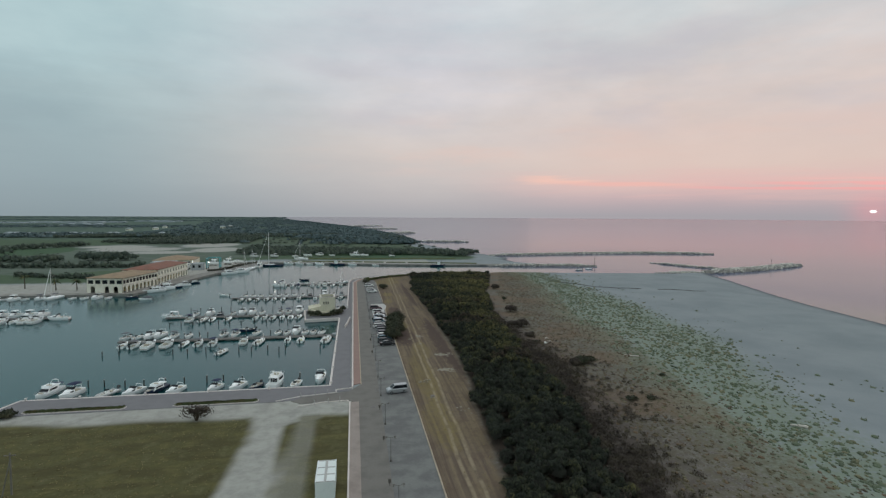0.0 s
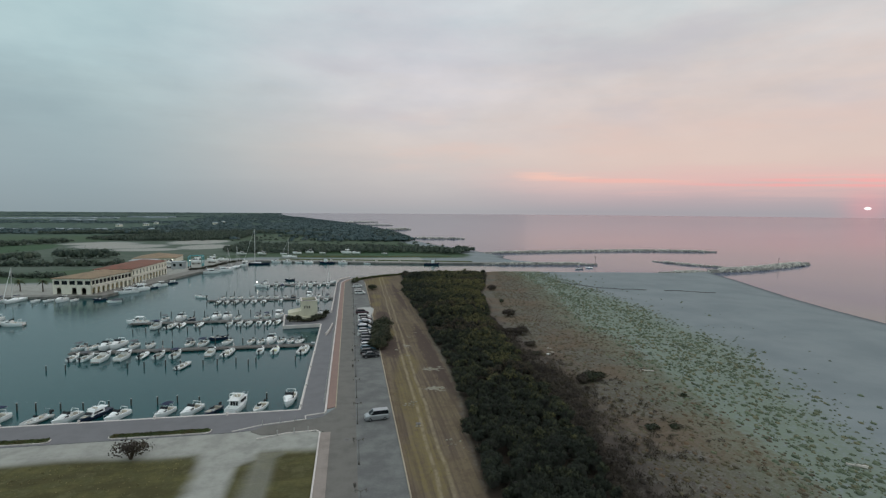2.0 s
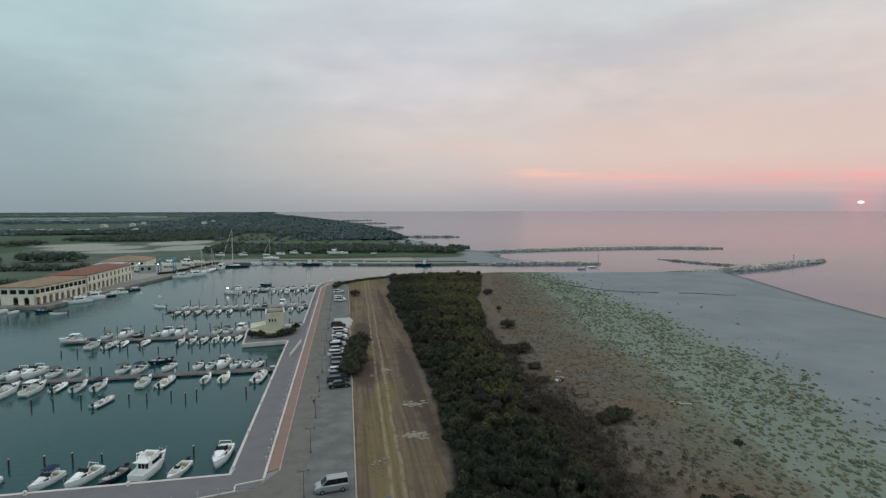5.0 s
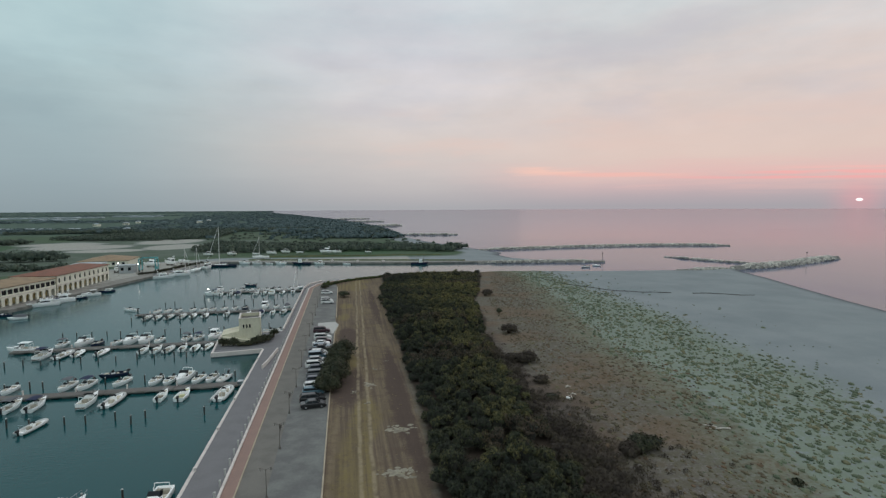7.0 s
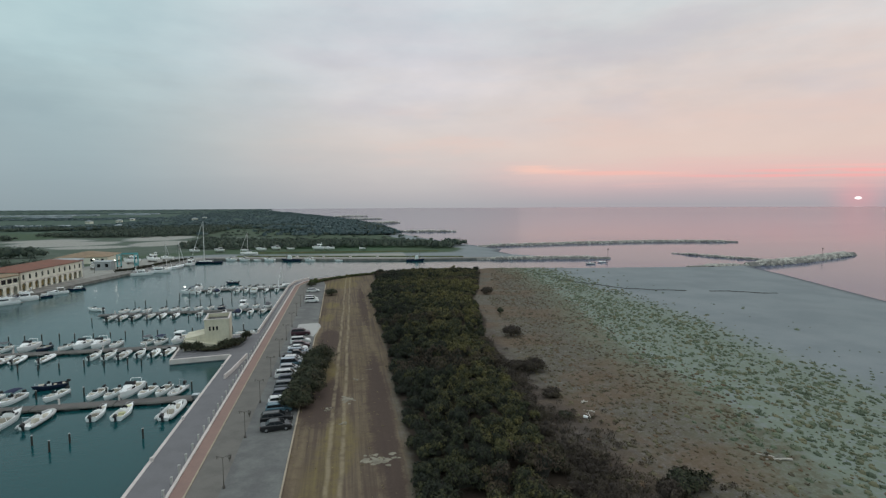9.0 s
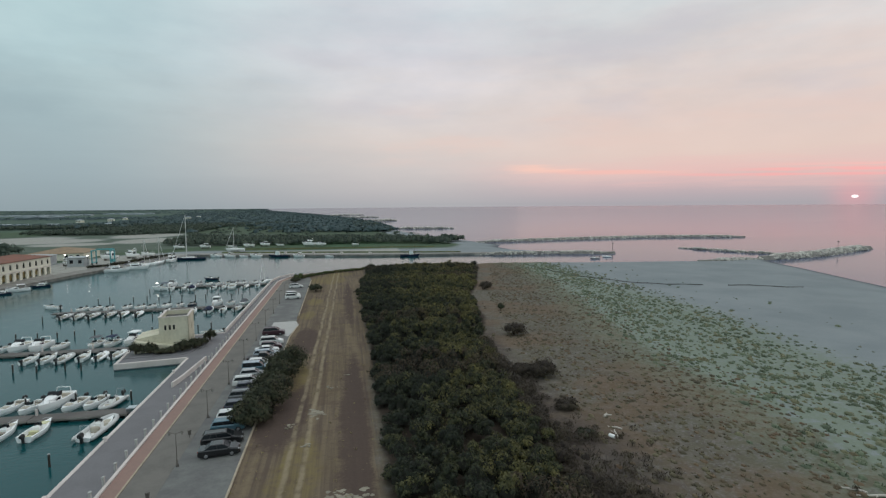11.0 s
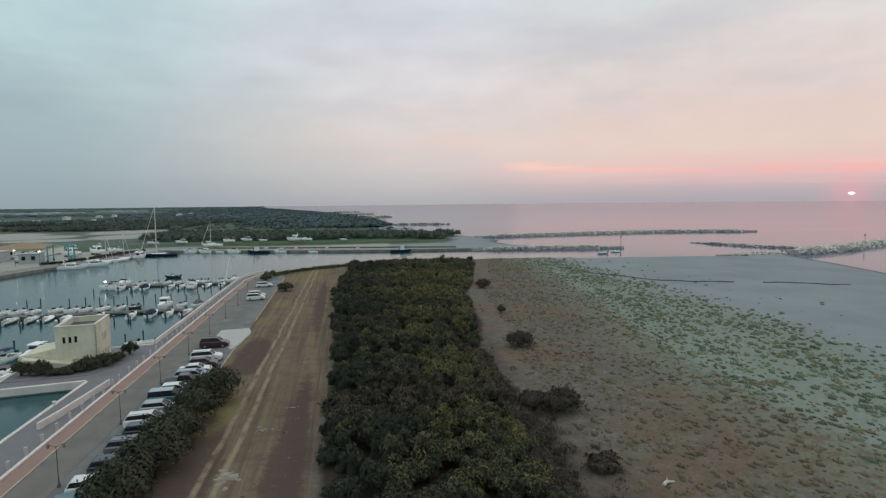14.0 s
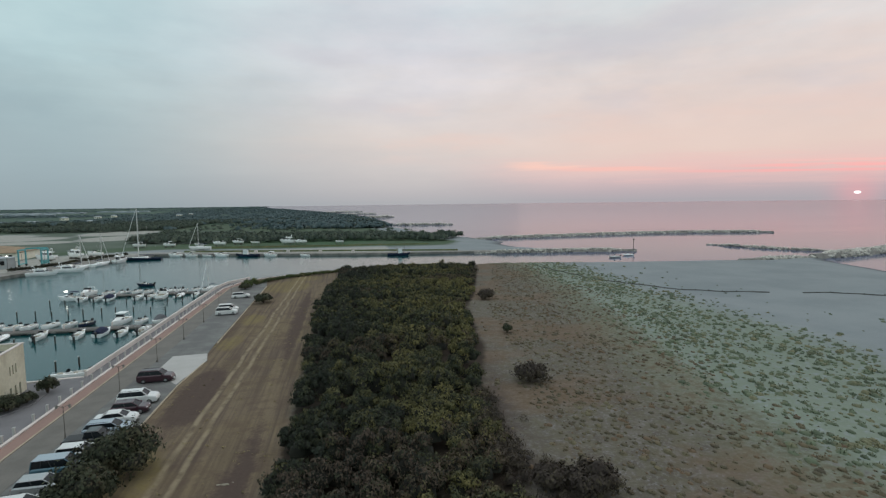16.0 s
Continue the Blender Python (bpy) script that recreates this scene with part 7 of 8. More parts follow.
def car(kind, paint, x, y, turn, label, z=0.0, roof_paint=None):
    k = KINDS[kind]
    L, W, H = k["L"], k["W"], k["H"]
    c = thing("car", label, "car", pose(x, y, z, 0, 0, turn), "parked cars on the quay")
    belt, low, w = k["hood"][1] + (0.02 if kind not in ("van", "camper") else 0), 0.22, W / 2
    bz = k["tail"][1]

    def ring(u, zt, hw, zb):
        xx = u * L
        return [(xx, -hw * .94, zb), (xx, -hw, zb + .2), (xx, -hw * .99, zt - .12), (xx, -hw * .9, zt), (xx, hw * .9, zt), (xx, hw * .99, zt - .12), (xx, hw, zb + .2), (xx, hw * .94, zb)]
    cb0, cb1, cf1, cf0 = k["cab"]
    st = [(-.5, bz * .82, w * .88, .36), (-.485, bz * .96, w * .95, .26), (-.44, bz, w * .99, .22), (cb0 + .01 if cb0 > -.44 else -.42, bz, w, low), (-.1, bz * .5 + belt * .5, w, low), (cf0, belt, w, low), (.40, belt * .93, w * .98, low), (.465, belt * .82, w * .92, .26), (.5, belt * .62, w * .80, .34)]
    body = part("body", G().loft([ring(u, zt, hw, zb) for u, zt, hw, zb in st]), CAR[paint], c)
    gw = w * .90
    base = belt - .03
    g0 = [(cb0 * L, -gw, base), (cb0 * L, gw, base), (cf0 * L, gw * .96, base), (cf0 * L, -gw * .96, base)]
    g1 = [(cb1 * L, -gw * .84, H - .06), (cb1 * L, gw * .84, H - .06), (cf1 * L, gw * .82, H - .06), (cf1 * L, -gw * .82, H - .06)]
    mid = lambda k: (sum(p[0] for p in k) / 4, 0)
    cx = (mid(g0)[0] + mid(g1)[0]) / 2
    shrink = lambda k, f: [(cx + (px - cx) * f, py * f, pz) for px, py, pz in k]
    i0, i1 = shrink(g0, .975), shrink(g1, .975)
    part("cabin", G().loft([i0, i1]), M["black"], c)
    for nm, a, b in (("rear_window", 0, 1), ("side_window", 1, 2), ("windscreen", 2, 3), ("side_window", 3, 0)):
        part(nm, G().loft([[i0[a], i0[b], i1[b], i1[a]], [g0[a], g0[b], g1[b], g1[a]]]), M["glass"], c, "dark tinted glass")
    r = G()
    ex = .05
    r.loft([[(cb1 * L - ex, -gw * .86, H - .075), (cb1 * L - ex, gw * .86, H - .075), (cf1 * L + ex, gw * .84, H - .075), (cf1 * L + ex, -gw * .84, H - .075)], [(cb1 * L + .1, -gw * .76, H), (cb1 * L + .1, gw * .76, H), (cf1 * L - .12, gw * .74, H), (cf1 * L - .12, -gw * .74, H)]])
    part("roof", r, CAR[roof_paint or paint], c)
    for s in (-1, 1):
        spots = [((cf0, cf1)), ((cb0, cb1)), ((.02 * (cf0 + cb0) + .5 * (cf0 + cb0) * .9, .5 * (cf1 + cb1)))]
        if kind in ("wagon", "suv", "van", "camper"):
            spots.append((cb0 * .62 + cf0 * .02, cb1 * .62 + cf1 * .02))
        for i, (a, b) in enumerate(spots):
            part("pillar", G().tube((a * L, s * gw * (.97 if a != cf0 else .95), base), (b * L, s * gw * .83, H - .05), .05 if i < 2 else .03, .045 if i < 2 else .03, 5), CAR[paint] if i < 2 else M["black"], c)
        part("mirror", G().box(cf0 * L - .28, s * w * 1.0 - .02 if s > 0 else -w * 1.0 - .16, belt - .03, cf0 * L - .10, s * w * 1.0 + .16 if s > 0 else -w * 1.0 + .02, belt + .13, c=.04), CAR[paint], c)
        part("headlight", G().box(.462 * L - .02, s * w * .62 - .2, belt * .64, .462 * L + .07, s * w * .62 + .16, belt * .80, c=.03), CAR_LIGHT, c)
        part("tail_light", G().box(-.495 * L - .02, s * w * .75 - .1, bz * .66, -.495 * L + .05, s * w * .75 + .1, bz * .9), CAR_TAIL, c)
        for u in (-.305, .305):
            yy = s * (w - .1)
            tyre = part("tyre", G().tube((u * L, yy - .11, .31), (u * L, yy + .11, .31), .31, .31, 14), M["rubber"], c)
            part("rim", G().tube((u * L, yy + s * .10, .31), (u * L, yy + s * .125, .31), .2, .17, 10), CAR_RIM, tyre)
    part("bumper", G().box(.47 * L, -w * .74, .26, .508 * L, w * .74, .46, c=.04), M["black"], c)
    part("number_plate", G().box(.508 * L, -.24, .34, .514 * L, .24, .44), CAR["white"], c)
    part("underside", G().box(-.44 * L, -w * .9, .16, .44 * L, w * .9, .26), M["black"], c)
    if kind in ("suv", "wagon"):
        for s in (-1, 1):
            part("roof_rail", G().tube((cb1 * L + .15, s * gw * .72, H + .02), (cf1 * L - .25, s * gw * .70, H + .02), .025, .025, 5), M["black"], c)
    if kind == "pickup":
        part("load_bed", G().box(-.46 * L, -w * .86, bz - .02, -.14 * L, w * .86, bz + .012), M["black"], c, "open black load bed")
    return c


CARS = [("suv", "maroon", 9.5, 201.6, 2, "dark maroon off-roader with silver sills at the bay end"), ("suv", "white", 10.1, 193.4, 4, "white estate-style sport utility car"), ("hatch", "maroon", 10.4, 190.2, 4, "dark plum small hatchback"),
        ("sedan", "white", 10.0, 187.2, 4, "white older saloon car"), ("wagon", "paleblue", 10.3, 184.4, 4, "pale silver-blue estate car"), ("pickup", "black", 9.9, 181.7, 4, "black pickup with an open load bed"),
        ("hatch", "white", 9.9, 178.9, 3, "white compact hatchback beside a pickup"), ("van", "teal", 9.7, 175.9, 3, "teal minibus with a pale roof"), ("hatch", "silver", 9.7, 172.9, 4, "silver hatchback under the bushes"),
        ("wagon", "white", 9.6, 169.4, 6, "white estate car with dark windows"), ("hatch", "navy", 10.3, 166.4, 4, "dark blue hatchback beside the bushes"), ("wagon", "grey", 10.3, 162.9, 4, "grey estate car beside the bushes"),
        ("hatch", "navy", 10.2, 158.9, 4, "dark blue hatchback beside the bushes"), ("hatch", "white", 10.0, 155.4, 6, "white hatchback half hidden by a bush"), ("hatch", "teal", 10.0, 152.4, 6, "teal hatchback half hidden by a bush"),
        ("wagon", "black", 10.1, 148.8, 7, "black estate car at the end of the row"), ("sedan", "black", 10.4, 145.8, 7, "glossy black saloon car at the end of the row"),
        ("suv", "white", 9.6, 246.2, 6, "white off-road car on the parking strip"), ("van", "white", 9.4, 249.4, 4, "white van on the parking strip"), ("wagon", "white", 8.8, 267.6, 8, "white estate car near the road end"),
        ("van", "silver", 9.9, 106.2, 188, "silver passenger van parked across the bay")]
for kind, paint, x, y, turn, label in CARS:
    car(kind, paint, x, y, turn, label, roof_paint="paleblue" if paint == "teal" and kind == "van" else None)


# ---- rock moles and groynes ----
PHI = (1 + 5 ** .5) / 2
ICO_V = np.array([(-1, PHI, 0), (1, PHI, 0), (-1, -PHI, 0), (1, -PHI, 0), (0, -1, PHI), (0, 1, PHI), (0, -1, -PHI), (0, 1, -PHI), (PHI, 0, -1), (PHI, 0, 1), (-PHI, 0, -1), (-PHI, 0, 1)]) / 1.9
ICO_F = np.array([(0, 11, 5), (0, 5, 1), (0, 1, 7), (0, 7, 10), (0, 10, 11), (1, 5, 9), (5, 11, 4), (11, 10, 2), (10, 7, 6), (7, 1, 8), (3, 9, 4), (3, 4, 2), (3, 2, 6), (3, 6, 8), (3, 8, 9), (4, 9, 5), (2, 4, 11), (6, 2, 10), (8, 6, 7), (9, 8, 1)])


def mole(name, pts, width, crest, rock, label, seed, per_m=2.2):
    rng = np.random.RandomState(seed)
    P = np.array(pts, float)
    seg = np.hypot(*(P[1:] - P[:-1]).T)
    total = seg.sum()
    n = int(total * per_m)
    s = rng.uniform(0, total, n)
    cum = np.concatenate([[0], np.cumsum(seg)])
    x, y = np.interp(s, cum, P[:, 0]), np.interp(s, cum, P[:, 1])
    i = np.clip(np.searchsorted(cum, s) - 1, 0, len(seg) - 1)
    d = (P[1:] - P[:-1])[i] / seg[i][:, None]
    off = rng.normal(0, 0.42, n).clip(-1, 1)
    taper = np.clip(np.minimum(s, total - s) / 12, .45, 1)
    x, y = x - d[:, 1] * off * width / 2 * taper, y + d[:, 0] * off * width / 2 * taper
    z = WATER + (crest - WATER) * (1 - np.abs(off) ** 1.5) * taper - .3 + far_rise(x, y)
    size = rock * rng.uniform(.55, 1.3, n)
    V = ICO_V[None] * (1 + rng.uniform(-.25, .25, (n, 12, 1)))
    a = rng.uniform(0, 6.28, n)
    ca, sa = np.cos(a)[:, None], np.sin(a)[:, None]
    V = np.stack([V[..., 0] * ca - V[..., 1] * sa * .7, V[..., 0] * sa + V[..., 1] * ca * .8, V[..., 2] * .7], 2) * size[:, None, None] + np.stack([x, y, z], 1)[:, None]
    F = (ICO_F[None] + (np.arange(n) * 12)[:, None, None]).reshape(-1, 3)
    ob = stuff(name, V.reshape(-1, 3), F, M["stone_rock"], label, "breakwater")
    # the rubble core below
    g = G()
    rings = []
    for j, p in enumerate(P):
        t = (P[min(j + 1, len(P) - 1)] - P[max(j - 1, 0)])
        t = t / np.hypot(*t)
        nx, ny = -t[1], t[0]
        lift = float(far_rise(p[:1], p[1:])[0])
        q = .55 if j in (0, len(P) - 1) else 1
        rings.append([(p[0] + nx * k * width * q, p[1] + ny * k * width * q, zz + lift) for k, zz in ((-.6, WATER - 1.5), (-.22, crest - .75), (.22, crest - .75), (.6, WATER - 1.5))])
    g.loft(rings)
    core = part("rubble_core", g, M["seawall"], ob)
    return ob


mole("breakwater", [(124, 468), (160, 472), (215, 479), (275, 481), (320, 472), (348, 460)], 8.0, 0.75, 0.85, "long low breakwater of grey boulders", 1, 6.0)
mole("breakwater", [(234, 383), (243, 359), (251, 342), (264, 331)], 3.6, .2, .7, "thin curved line of boulders off the beach", 2, 4.0)
mole("breakwater", [(194, 311), (212, 310), (232, 311)], 6.0, .55, .8, "low boulder bank at the beach's corner", 9, 6.0)
mole("breakwater", [(228, 310), (248, 315), (275, 322), (306, 336), (336, 347)], 10.0, 1.5, 0.95, "broad mole of grey boulders off the beach", 3, 8.0)
mole("breakwater", [(98, 373.0), (142, 368.5), (160, 365.5), (178, 361.5)], 6.0, .7, .75, "rough boulder bank along the channel", 4, 6.0)
mole("groyne", [(84, 716), (120, 706), (156, 700)], 6.0, .8, 1.8, "distant rock groyne on the coast", 5, 1.0)
mole("groyne", [(64, 1000), (95, 1030), (122, 1046)], 9.0, 1.8, 2.4, "distant rock groyne on the coast", 6, 1.0)
mole("groyne", [(20, 1330), (70, 1330), (110, 1322)], 9.0, 1.2, 2.4, "distant rock groyne on the coast", 7, .8)
mole("groyne", [(-10, 1600), (50, 1640), (90, 1660)], 10.0, 1.2, 2.8, "distant rock groyne on the coast", 8, .8)
for x, y in ((176, 360.5), (300, 334)):
    b = thing("harbour_light", "small lattice light mast on the rocks", "light mast", pose(x, y, 0.3), "light masts on the moles")
    part("pole", G().tube((0, 0, -.8), (0, 0, 4.2), .16, .1, 6), M["post"], b)
    part("lantern", G().box(-.3, -.3, 4.2, .3, .3, 4.9, c=.1), M["post"], b)


# ---- beach: sand fence, driftwood and litter ----
def sand_fence(pts, label, tall=.32):
    f = thing("sand_fence", label, "fence", pose(0, 0, 0), "sand fences on the beach")
    rng = random.Random(3)
    for (x0, y0), (x1, y1) in zip(pts, pts[1:]):
        L = math.hypot(x1 - x0, y1 - y0)
        n = max(1, int(L / 3))
        for i in range(n):
            a, b = i / n, (i + 1) / n
            xa, ya, xb, yb = x0 + (x1 - x0) * a, y0 + (y1 - y0) * a, x0 + (x1 - x0) * b, y0 + (y1 - y0) * b
            za, zb = float(height([xa], [ya])[0][0]), float(height([xb], [yb])[0][0])
            part("post", G().tube((xa, ya, za - .2), (xa, ya, za + tall + rng.uniform(0, .2)), .06, .05, 5), M["pile"], f)
            g = G()
            g.loft([[(xa, ya - .03, za - .05), (xa, ya + .03, za - .05), (xa, ya + .03, za + tall * .8), (xa, ya - .03, za + tall * .8)], [(xb, yb - .03, zb - .05), (xb, yb + .03, zb - .05), (xb, yb + .03, zb + tall * rng.uniform(.6, .85)), (xb, yb - .03, zb + tall * .7)]])
            part("netting", g, M["netting"], f)


sand_fence([(106.2, 312), (107.4, 295), (109.5, 274), (115.5, 260.5), (123.8, 248.5), (134.4, 241.4), (142, 239)], "low dark netting fence curving over the beach")
sand_fence([(150, 237), (157, 235.8), (163, 232), (170, 228)], "low dark netting fence curving over the beach", .34)


def log(x, y, turn, L, r, label):
    z = float(height([x], [y])[0][0])
    t = thing("driftwood", label, "driftwood", pose(x, y, z + r * .6, 0, 0, turn), "bleached driftwood on the dune")
    g = G()
    rng = random.Random(int(x * 10))
    rings = []
    for i in range(7):
        u = i / 6
        c = (L * (u - .5), .25 * math.sin(3 * u) * r * 3, .1 * math.sin(5 * u))
        q = r * (1.1 - .6 * u) * rng.uniform(.85, 1.15)
        rings.append([(c[0], c[1] + q * math.cos(a), c[2] + q * math.sin(a)) for a in (k * math.pi / 3 for k in range(6))])
    g.loft(rings)
    part("stem", g, M["driftwood"], t)
    part("branch", G().tube((-.1 * L, 0, 0), (.1 * L, L * .25, r * 1.5), r * .5, r * .2, 6), M["driftwood"], t)


log(77.9, 77.6, 130, 2.6, .28, "bleached forked tree trunk on the sand")
log(72.4, 123.6, 160, 3.0, .14, "thin bleached branches lying on the dune")
log(71.6, 125.0, 130, 2.2, .10, "thin bleached branches lying on the dune")
log(57.6, 146.0, 20, 1.4, .16, "short pale piece of driftwood")
log(55.9, 140.8, 70, 2.4, .12, "pale broken pole on the dune")
log(56.6, 142.4, 130, 1.8, .10, "pale broken pole on the dune")
dr = thing("plastic_drum", "white plastic drum washed up on the dune", "drum", pose(54.8, 139.8, float(height([54.8], [139.8])[0][0]) + .3, 90, 0, 30))
part("shell", G().loft([[(r * math.cos(a), r * math.sin(a), z) for a in (i * math.pi / 5 for i in range(10))] for r, z in ((.18, -.36), (.22, -.32), (.22, .32), (.18, .36))]), M["gel"], dr)
part("lid", G().tube((0, 0, .36), (0, 0, .42), .08, .08, 8), M["black"], dr)

# rubble patches and pale spills on the dry strip
prng = random.Random(77)


def rubble(x, y, w, d, n, label):
    t = thing("rubble_heap", label, "rubble", pose(x, y, -.06), "pale rubble on the dry strip")
    for i in range(n):
        a, b = prng.gauss(0, w / 2.6), prng.gauss(0, d / 2.6)
        s = prng.uniform(.12, .5) if n > 20 else prng.uniform(.08, .30)
        g = G().prism([(a + s * math.cos(k * 1.05 + i) * prng.uniform(.5, 1.3), b + s * .8 * math.sin(k * 1.05 + i) * prng.uniform(.5, 1.3)) for k in range(6)], -.05, prng.uniform(.012, .03 if n > 20 else .12), inset=.012)
        part("stone", g, M["rubble"], t)


for x, y, w, d, n in ((23.8, 133.9, 2.6, 1.7, 70), (22.6, 120.4, 2.9, 1.6, 70), (16.9, 102.2, .8, .8, 8), (20.5, 155.8, 1.6, 2.0, 22), (17.2, 151.8, .9, 1.4, 9), (22.5, 165.5, 2.2, 1.2, 10), (16.4, 112.5, 2.0, 2.4, 14), (21.5, 95, 1.5, 2.5, 10), (19.8, 146, .8, .8, 5), (25.0, 171, 1.2, 1.0, 5)):
    rubble(x, y, w, d, n, "scattered pale stones on dry grass")
for x, y in ((16.9, 103.2), (6.0, 108.4), (4.8, 98.6)):
    mh = thing("manhole", "small dark manhole cover set in the ground", "manhole cover", pose(x, y, .014))
    part("cover", G().tube((0, 0, -.05), (0, 0, .012), .35, .34, 12), M["post"], mh)
    part("ring", G().tube((0, 0, -.06), (0, 0, .006), .45, .45, 12), M["concrete"], mh)

# ---- braced timber pole on the meadow ----
up = thing("timber_pole", "weathered grey timber pole with a slanting brace", "pole", pose(-43.0, 74.6, -.06))
part("pole", G().tube((0, 0, -.3), (0, 0, 5.6), .13, .10, 8), M["pole_wood"], up)
part("brace", G().tube((-1.0, -.3, -.2), (-.08, 0, 4.4), .09, .07, 8), M["pole_wood"], up)
part("cross_arm", G().box(-.7, -.06, 5.2, .7, .06, 5.32), M["pole_wood"], up)

# ---- container beside the road ----
ct = thing("site_container", "pale grey-green site container on the verge", "container", pose(-2.55, 69.6, -.06))
part("body", G().box(-1.22, -3.0, .1, 1.22, 3.0, 2.5), M["container"], ct)
part("roof_beam", G().box(-.16, -2.95, 2.5, .16, 2.95, 2.6, c=.03), M["slab"], ct)
for y in (-2.94, -1.0, .95, 2.94):
    for s in (-1, 1):
        part("roof_rib", G().box(s * .66 - .5, y - .07, 2.5, s * .66 + .5, y + .07, 2.57), M["slab"], ct)
for k in range(5):
    part("end_rib", G().box(-1.0 + k * .46, -3.05, .2, -.84 + k * .46, -3.0, 2.4), M["container"], ct)
for s in (-1, 1):
    part("side_rail", G().box(s * 1.22 - .06, -3.03, 2.42, s * 1.22 + .06, 3.03, 2.6), M["container"], ct)
    part("base_rail", G().box(s * 1.15 - .08, -3.02, -.05, s * 1.15 + .08, 3.02, .1), M["post"], ct)
    for i in range(14):
        part("side_rib", G().box(s * 1.24 - .03, -2.8 + i * .42, .2, s * 1.24 + .03, -2.62 + i * .42, 2.4), M["container"], ct)

# ---- boatyard: travel lift, boats ashore, lit lamps ----
tl = thing("travel_lift", "tall teal boat hoist on wheels in the boatyard", "boat hoist", pose(-90.5, 368.0, 0, 0, 0, 4))
tl.scale = (.8, .8, .85)
for sx in (-5, 5):
    for sy in (-3.6, 3.6):
        leg = part("leg", G().box(sx - .3, sy - .3, .9, sx + .3, sy + .3, 8.0), M["teal"], tl)
        part("wheel", G().tube((sx - .25, sy, .6), (sx + .25, sy, .6), .65, .65, 12), M["rubber"], leg)
    part("side_beam", G().box(sx - .25, -4.4, 7.6, sx + .25, 4.4, 8.3), M["teal"], tl)
    part("lower_beam", G().box(sx - .2, -3.6, 1.0, sx + .2, 3.6, 1.5), M["teal"], tl)
part("cross_beam", G().box(-5, 3.4, 8.0, 5, 4.0, 8.8), M["teal"], tl)
for sy in (-2.2, 1.6):
    for sx in (-1, 1):
        part("sling", G().tube((sx * 4.4, sy, 7.7), (sx * 4.2, sy, 3.0), .05, .05, 5), M["black"], tl)
part("engine_box", G().box(4.6, -1.4, 1.5, 5.6, 1.4, 2.8, c=.08), M["teal"], tl)


def ashore(proto, x, y, turn):
    m = Matrix.Translation((x, y, 1.1)) @ Matrix.Rotation(radians(turn), 4, "Z")
    copy_thing(proto, m)
    cr = thing("boat_cradle", "simple steel cradle under a boat ashore", "boat cradle", pose(x, y, 0, 0, 0, turn), "boat cradles")
    for s in (-1, 1):
        part("support", G().box(-1.2, s * 1.8 - .15, -.1, 1.2, s * 1.8 + .15, .75), M["post"], cr)
        part("stand", G().tube((s * 1.3, 0, -.1), (s * .9, 0, 1.3), .07, .07, 6), M["post"], cr)


for x, y, turn, p in ((-28, 462, 80, CUDDY[1]), (2, 453, 85, YACHT[0]), (10, 452, 95, CUDDY[0]), (-17, 456, 90, OPEN[0]), (-37, 454, 88, CUDDY[0]), (-64, 452, 85, CUDDY[1]), (-47, 450, 88, OPEN[0]), (33, 446, 84, OPEN[1]), (-80, 452, 92, CUDDY[1]), (-106, 366, 20, CUDDY[1]), (-88, 396, 60, YACHT[0]), (-82, 402, 80, CUDDY[0]), (-39.5, 421, 90, SAIL[0]), (-96, 388, 85, YACHT[0]), (-112, 384, 30, CUDDY[0])):
    ashore(p, x, y, turn)
for x, y, h in ((-98.4, 349, 6.4), (-88, 346, 6.0), (-39.6, 283.4, 1.6)):
    l = thing("quay_light", "lit white floodlight on a post", "light", pose(x, y, 0 if h > 3 else WATER + .5), "lit lamps on the far quay")
    part("pole", G().tube((0, 0, -.1), (0, 0, h), .08, .06, 6), M["post"], l)
    part("lamp_head", G().box(-.25, -.22, h, .25, .22, h + .25, c=.06), M["lamp"], l)
# hedged bank and low walls of the far quay
for (x0, y0), (x1, y1) in (((-46, 417), (92, 383)), ((-40, 440), (84, 426))):
    w = thing("bank", "low grassy bank behind the far quay", "bank", pose(0, 0, 0), "grassy banks behind the far quay")
    part("slope", G().loft([[(x0, y0 - 2, -.2), (x0, y0, .7), (x0, y0 + 2.4, -.2)], [(x1, y1 - 2, -.2), (x1, y1, .6), (x1, y1 + 2.4, -.2)]]), M["hedge"], w)
for i, x in enumerate((-8, 8, 24, 40)):
    b = thing("concrete_block", "pale concrete block on the far quay", "concrete block", pose(x, 396.0 - (x - 8) * .29, 0), "blocks on the far quay")
    part("block", G().box(-.8, -.6, -.1, .8, .6, 1.1, c=.08), M["white"], b)
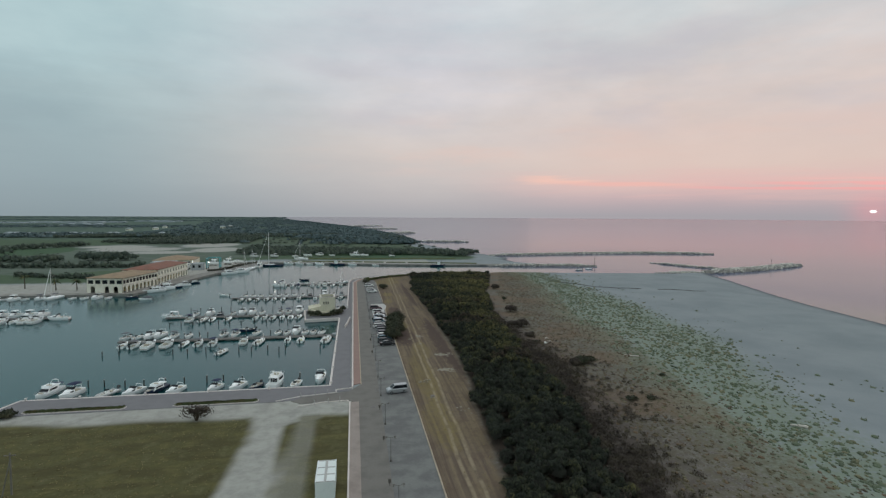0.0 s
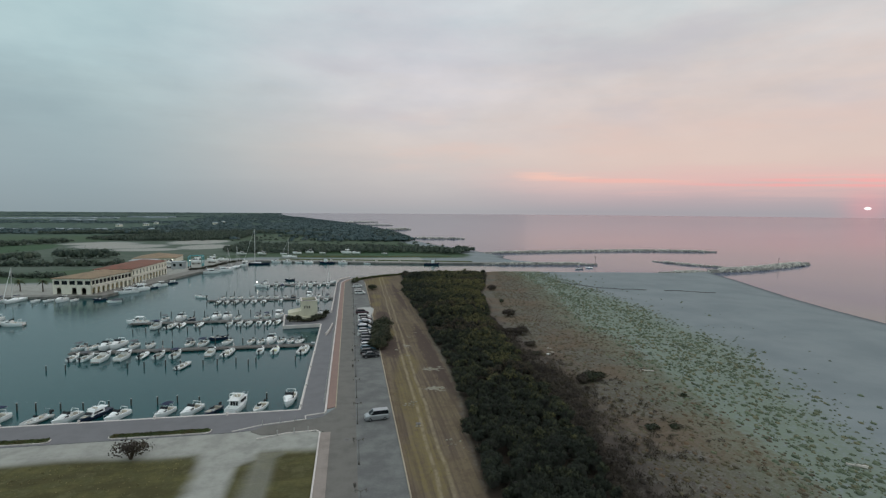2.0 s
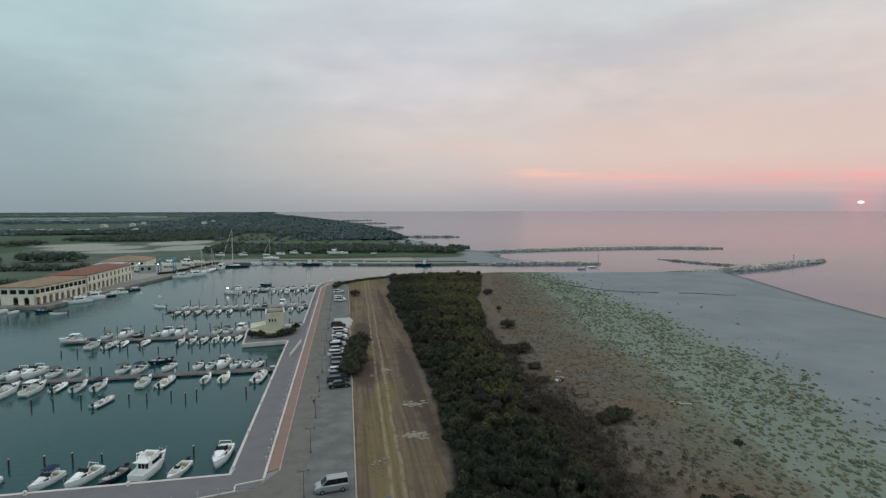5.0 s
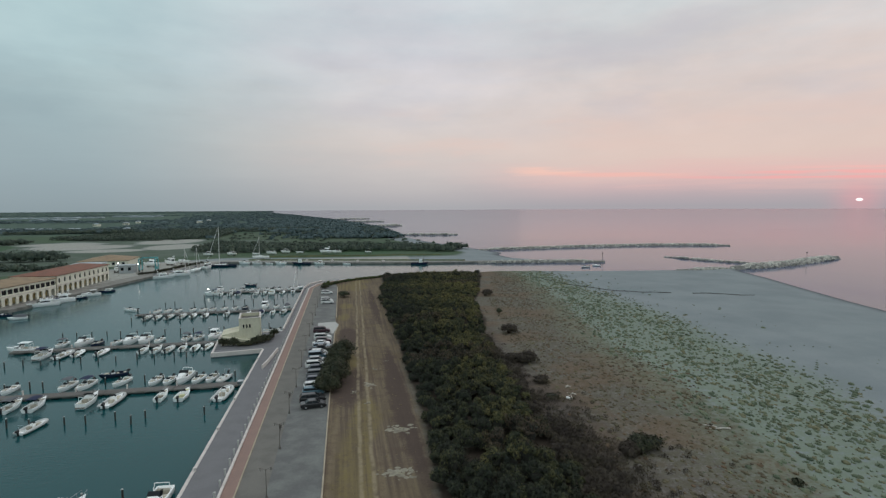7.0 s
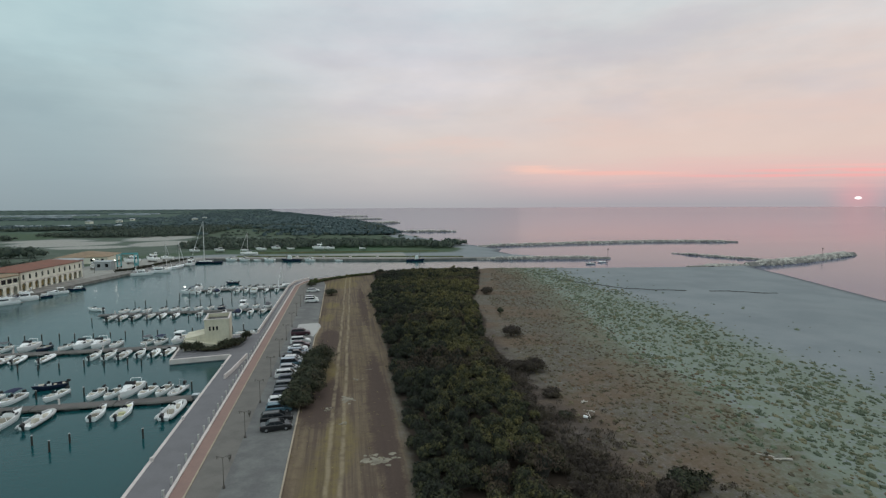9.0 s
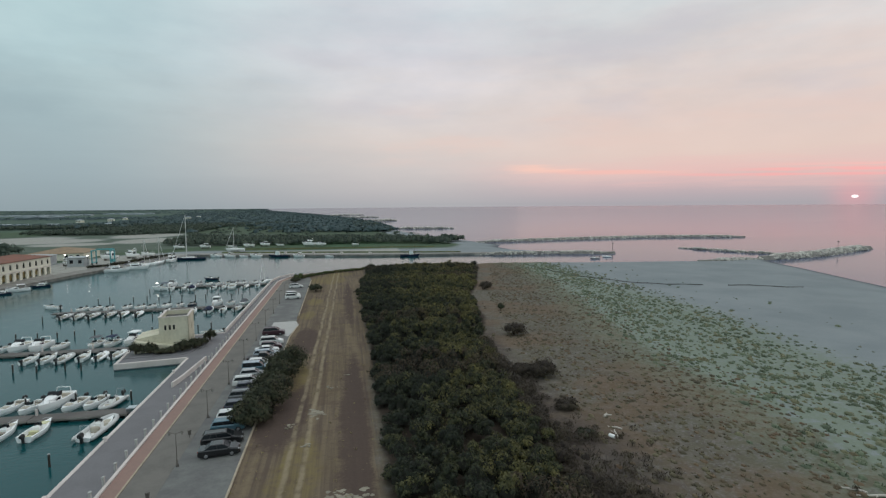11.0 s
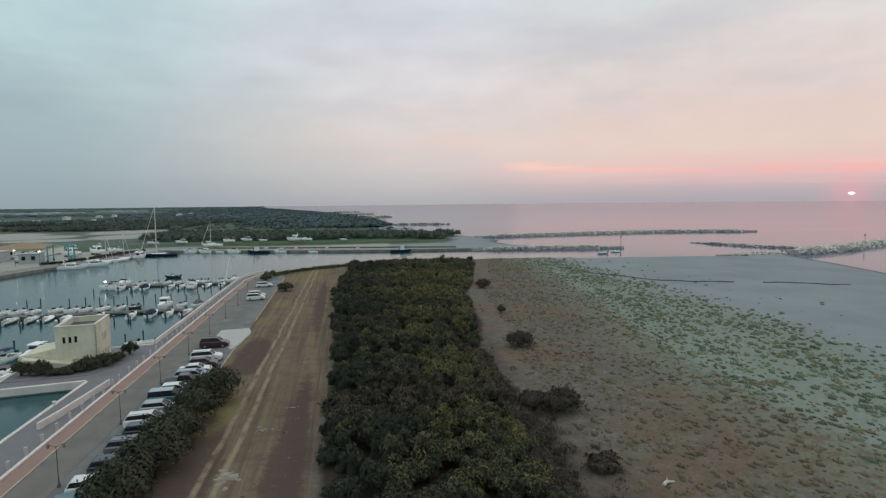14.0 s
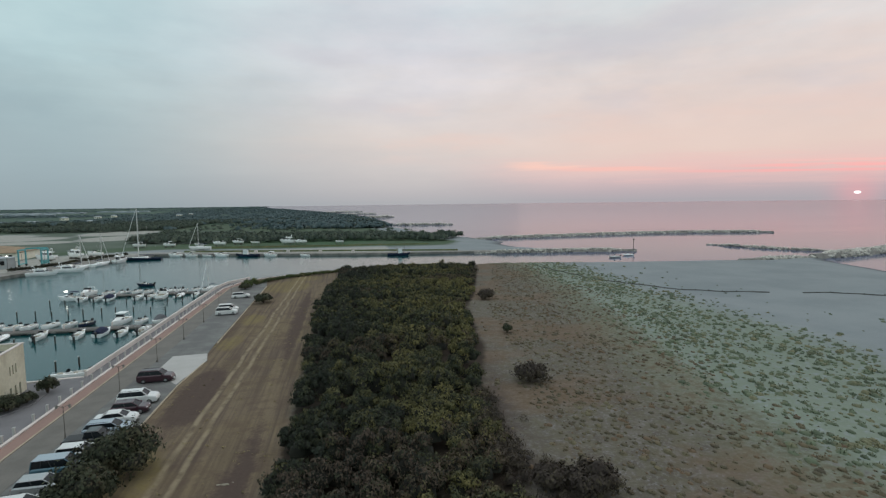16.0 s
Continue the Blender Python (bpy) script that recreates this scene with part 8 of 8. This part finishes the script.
# ---- far plain: greenhouses and sheds ----
for i in range(9):
    gx = -640 + i * 30
    z = float(far_rise(np.array([gx]), np.array([1000.0]))[0])
    gh = thing("greenhouse", "long pale plastic greenhouse on the plain", "greenhouse", pose(gx + prng.uniform(-6, 6), 965 + prng.uniform(-20, 20), z, 0, 0, 4), "greenhouses on the plain")
    part("cover", G().loft([[(x, -8, zz) for x, zz in ((-9, -.4), (-9, 2), (-4.5, 4.2), (0, 2.2), (4.5, 4.2), (9, 2), (9, -.4))], [(x, 8, zz) for x, zz in ((-9, -.4), (-9, 2), (-4.5, 4.2), (0, 2.2), (4.5, 4.2), (9, 2), (9, -.4))]]), M["farwhite"], gh)
for i in range(26):
    gx = -1330 + i * 24 + prng.uniform(-8, 8)
    gy = 2080 + 0.6 * (gx + 930) + prng.uniform(-25, 25) if i < 20 else prng.uniform(1500, 2500)
    z = float(far_rise(np.array([gx]), np.array([gy]))[0])
    gh = thing("greenhouse", "long pale plastic greenhouse on the plain", "greenhouse", pose(gx, gy, z, 0, 0, prng.uniform(-6, 6)), "greenhouses on the plain")
    part("cover", G().loft([[(x, -14, zz) for x, zz in ((-38, -.4), (-38, 3), (-19, 4.4), (0, 3.4), (19, 4.4), (38, 3), (38, -.4))], [(x, 14, zz) for x, zz in ((-38, -.4), (-38, 3), (-19, 4.4), (0, 3.4), (19, 4.4), (38, 3), (38, -.4))]]), M["farwhite"], gh)
for i in range(9):
    gx, gy = prng.uniform(-700, -120), prng.uniform(780, 1500)
    plain_house("farmhouse", gx, gy, prng.uniform(7, 13), prng.uniform(6, 9), prng.uniform(3, 4.5), 1.8, "plaster", prng.choice(["shed", "farwhite", "farwhite"]), "distant pale farmhouse among trees", prng.uniform(-30, 30), 3)


# short white posts along the ramp kerbs
for x, y in ((-4.2, 107.6), (-6.6, 107.1), (-9.4, 106.4), (-1.6, 102.7), (-3.8, 102.4), (-6.4, 101.9)):
    copy_thing(post, Matrix.Translation((x, y, 0)) @ Matrix.Diagonal((.6, .45, .95, 1)))
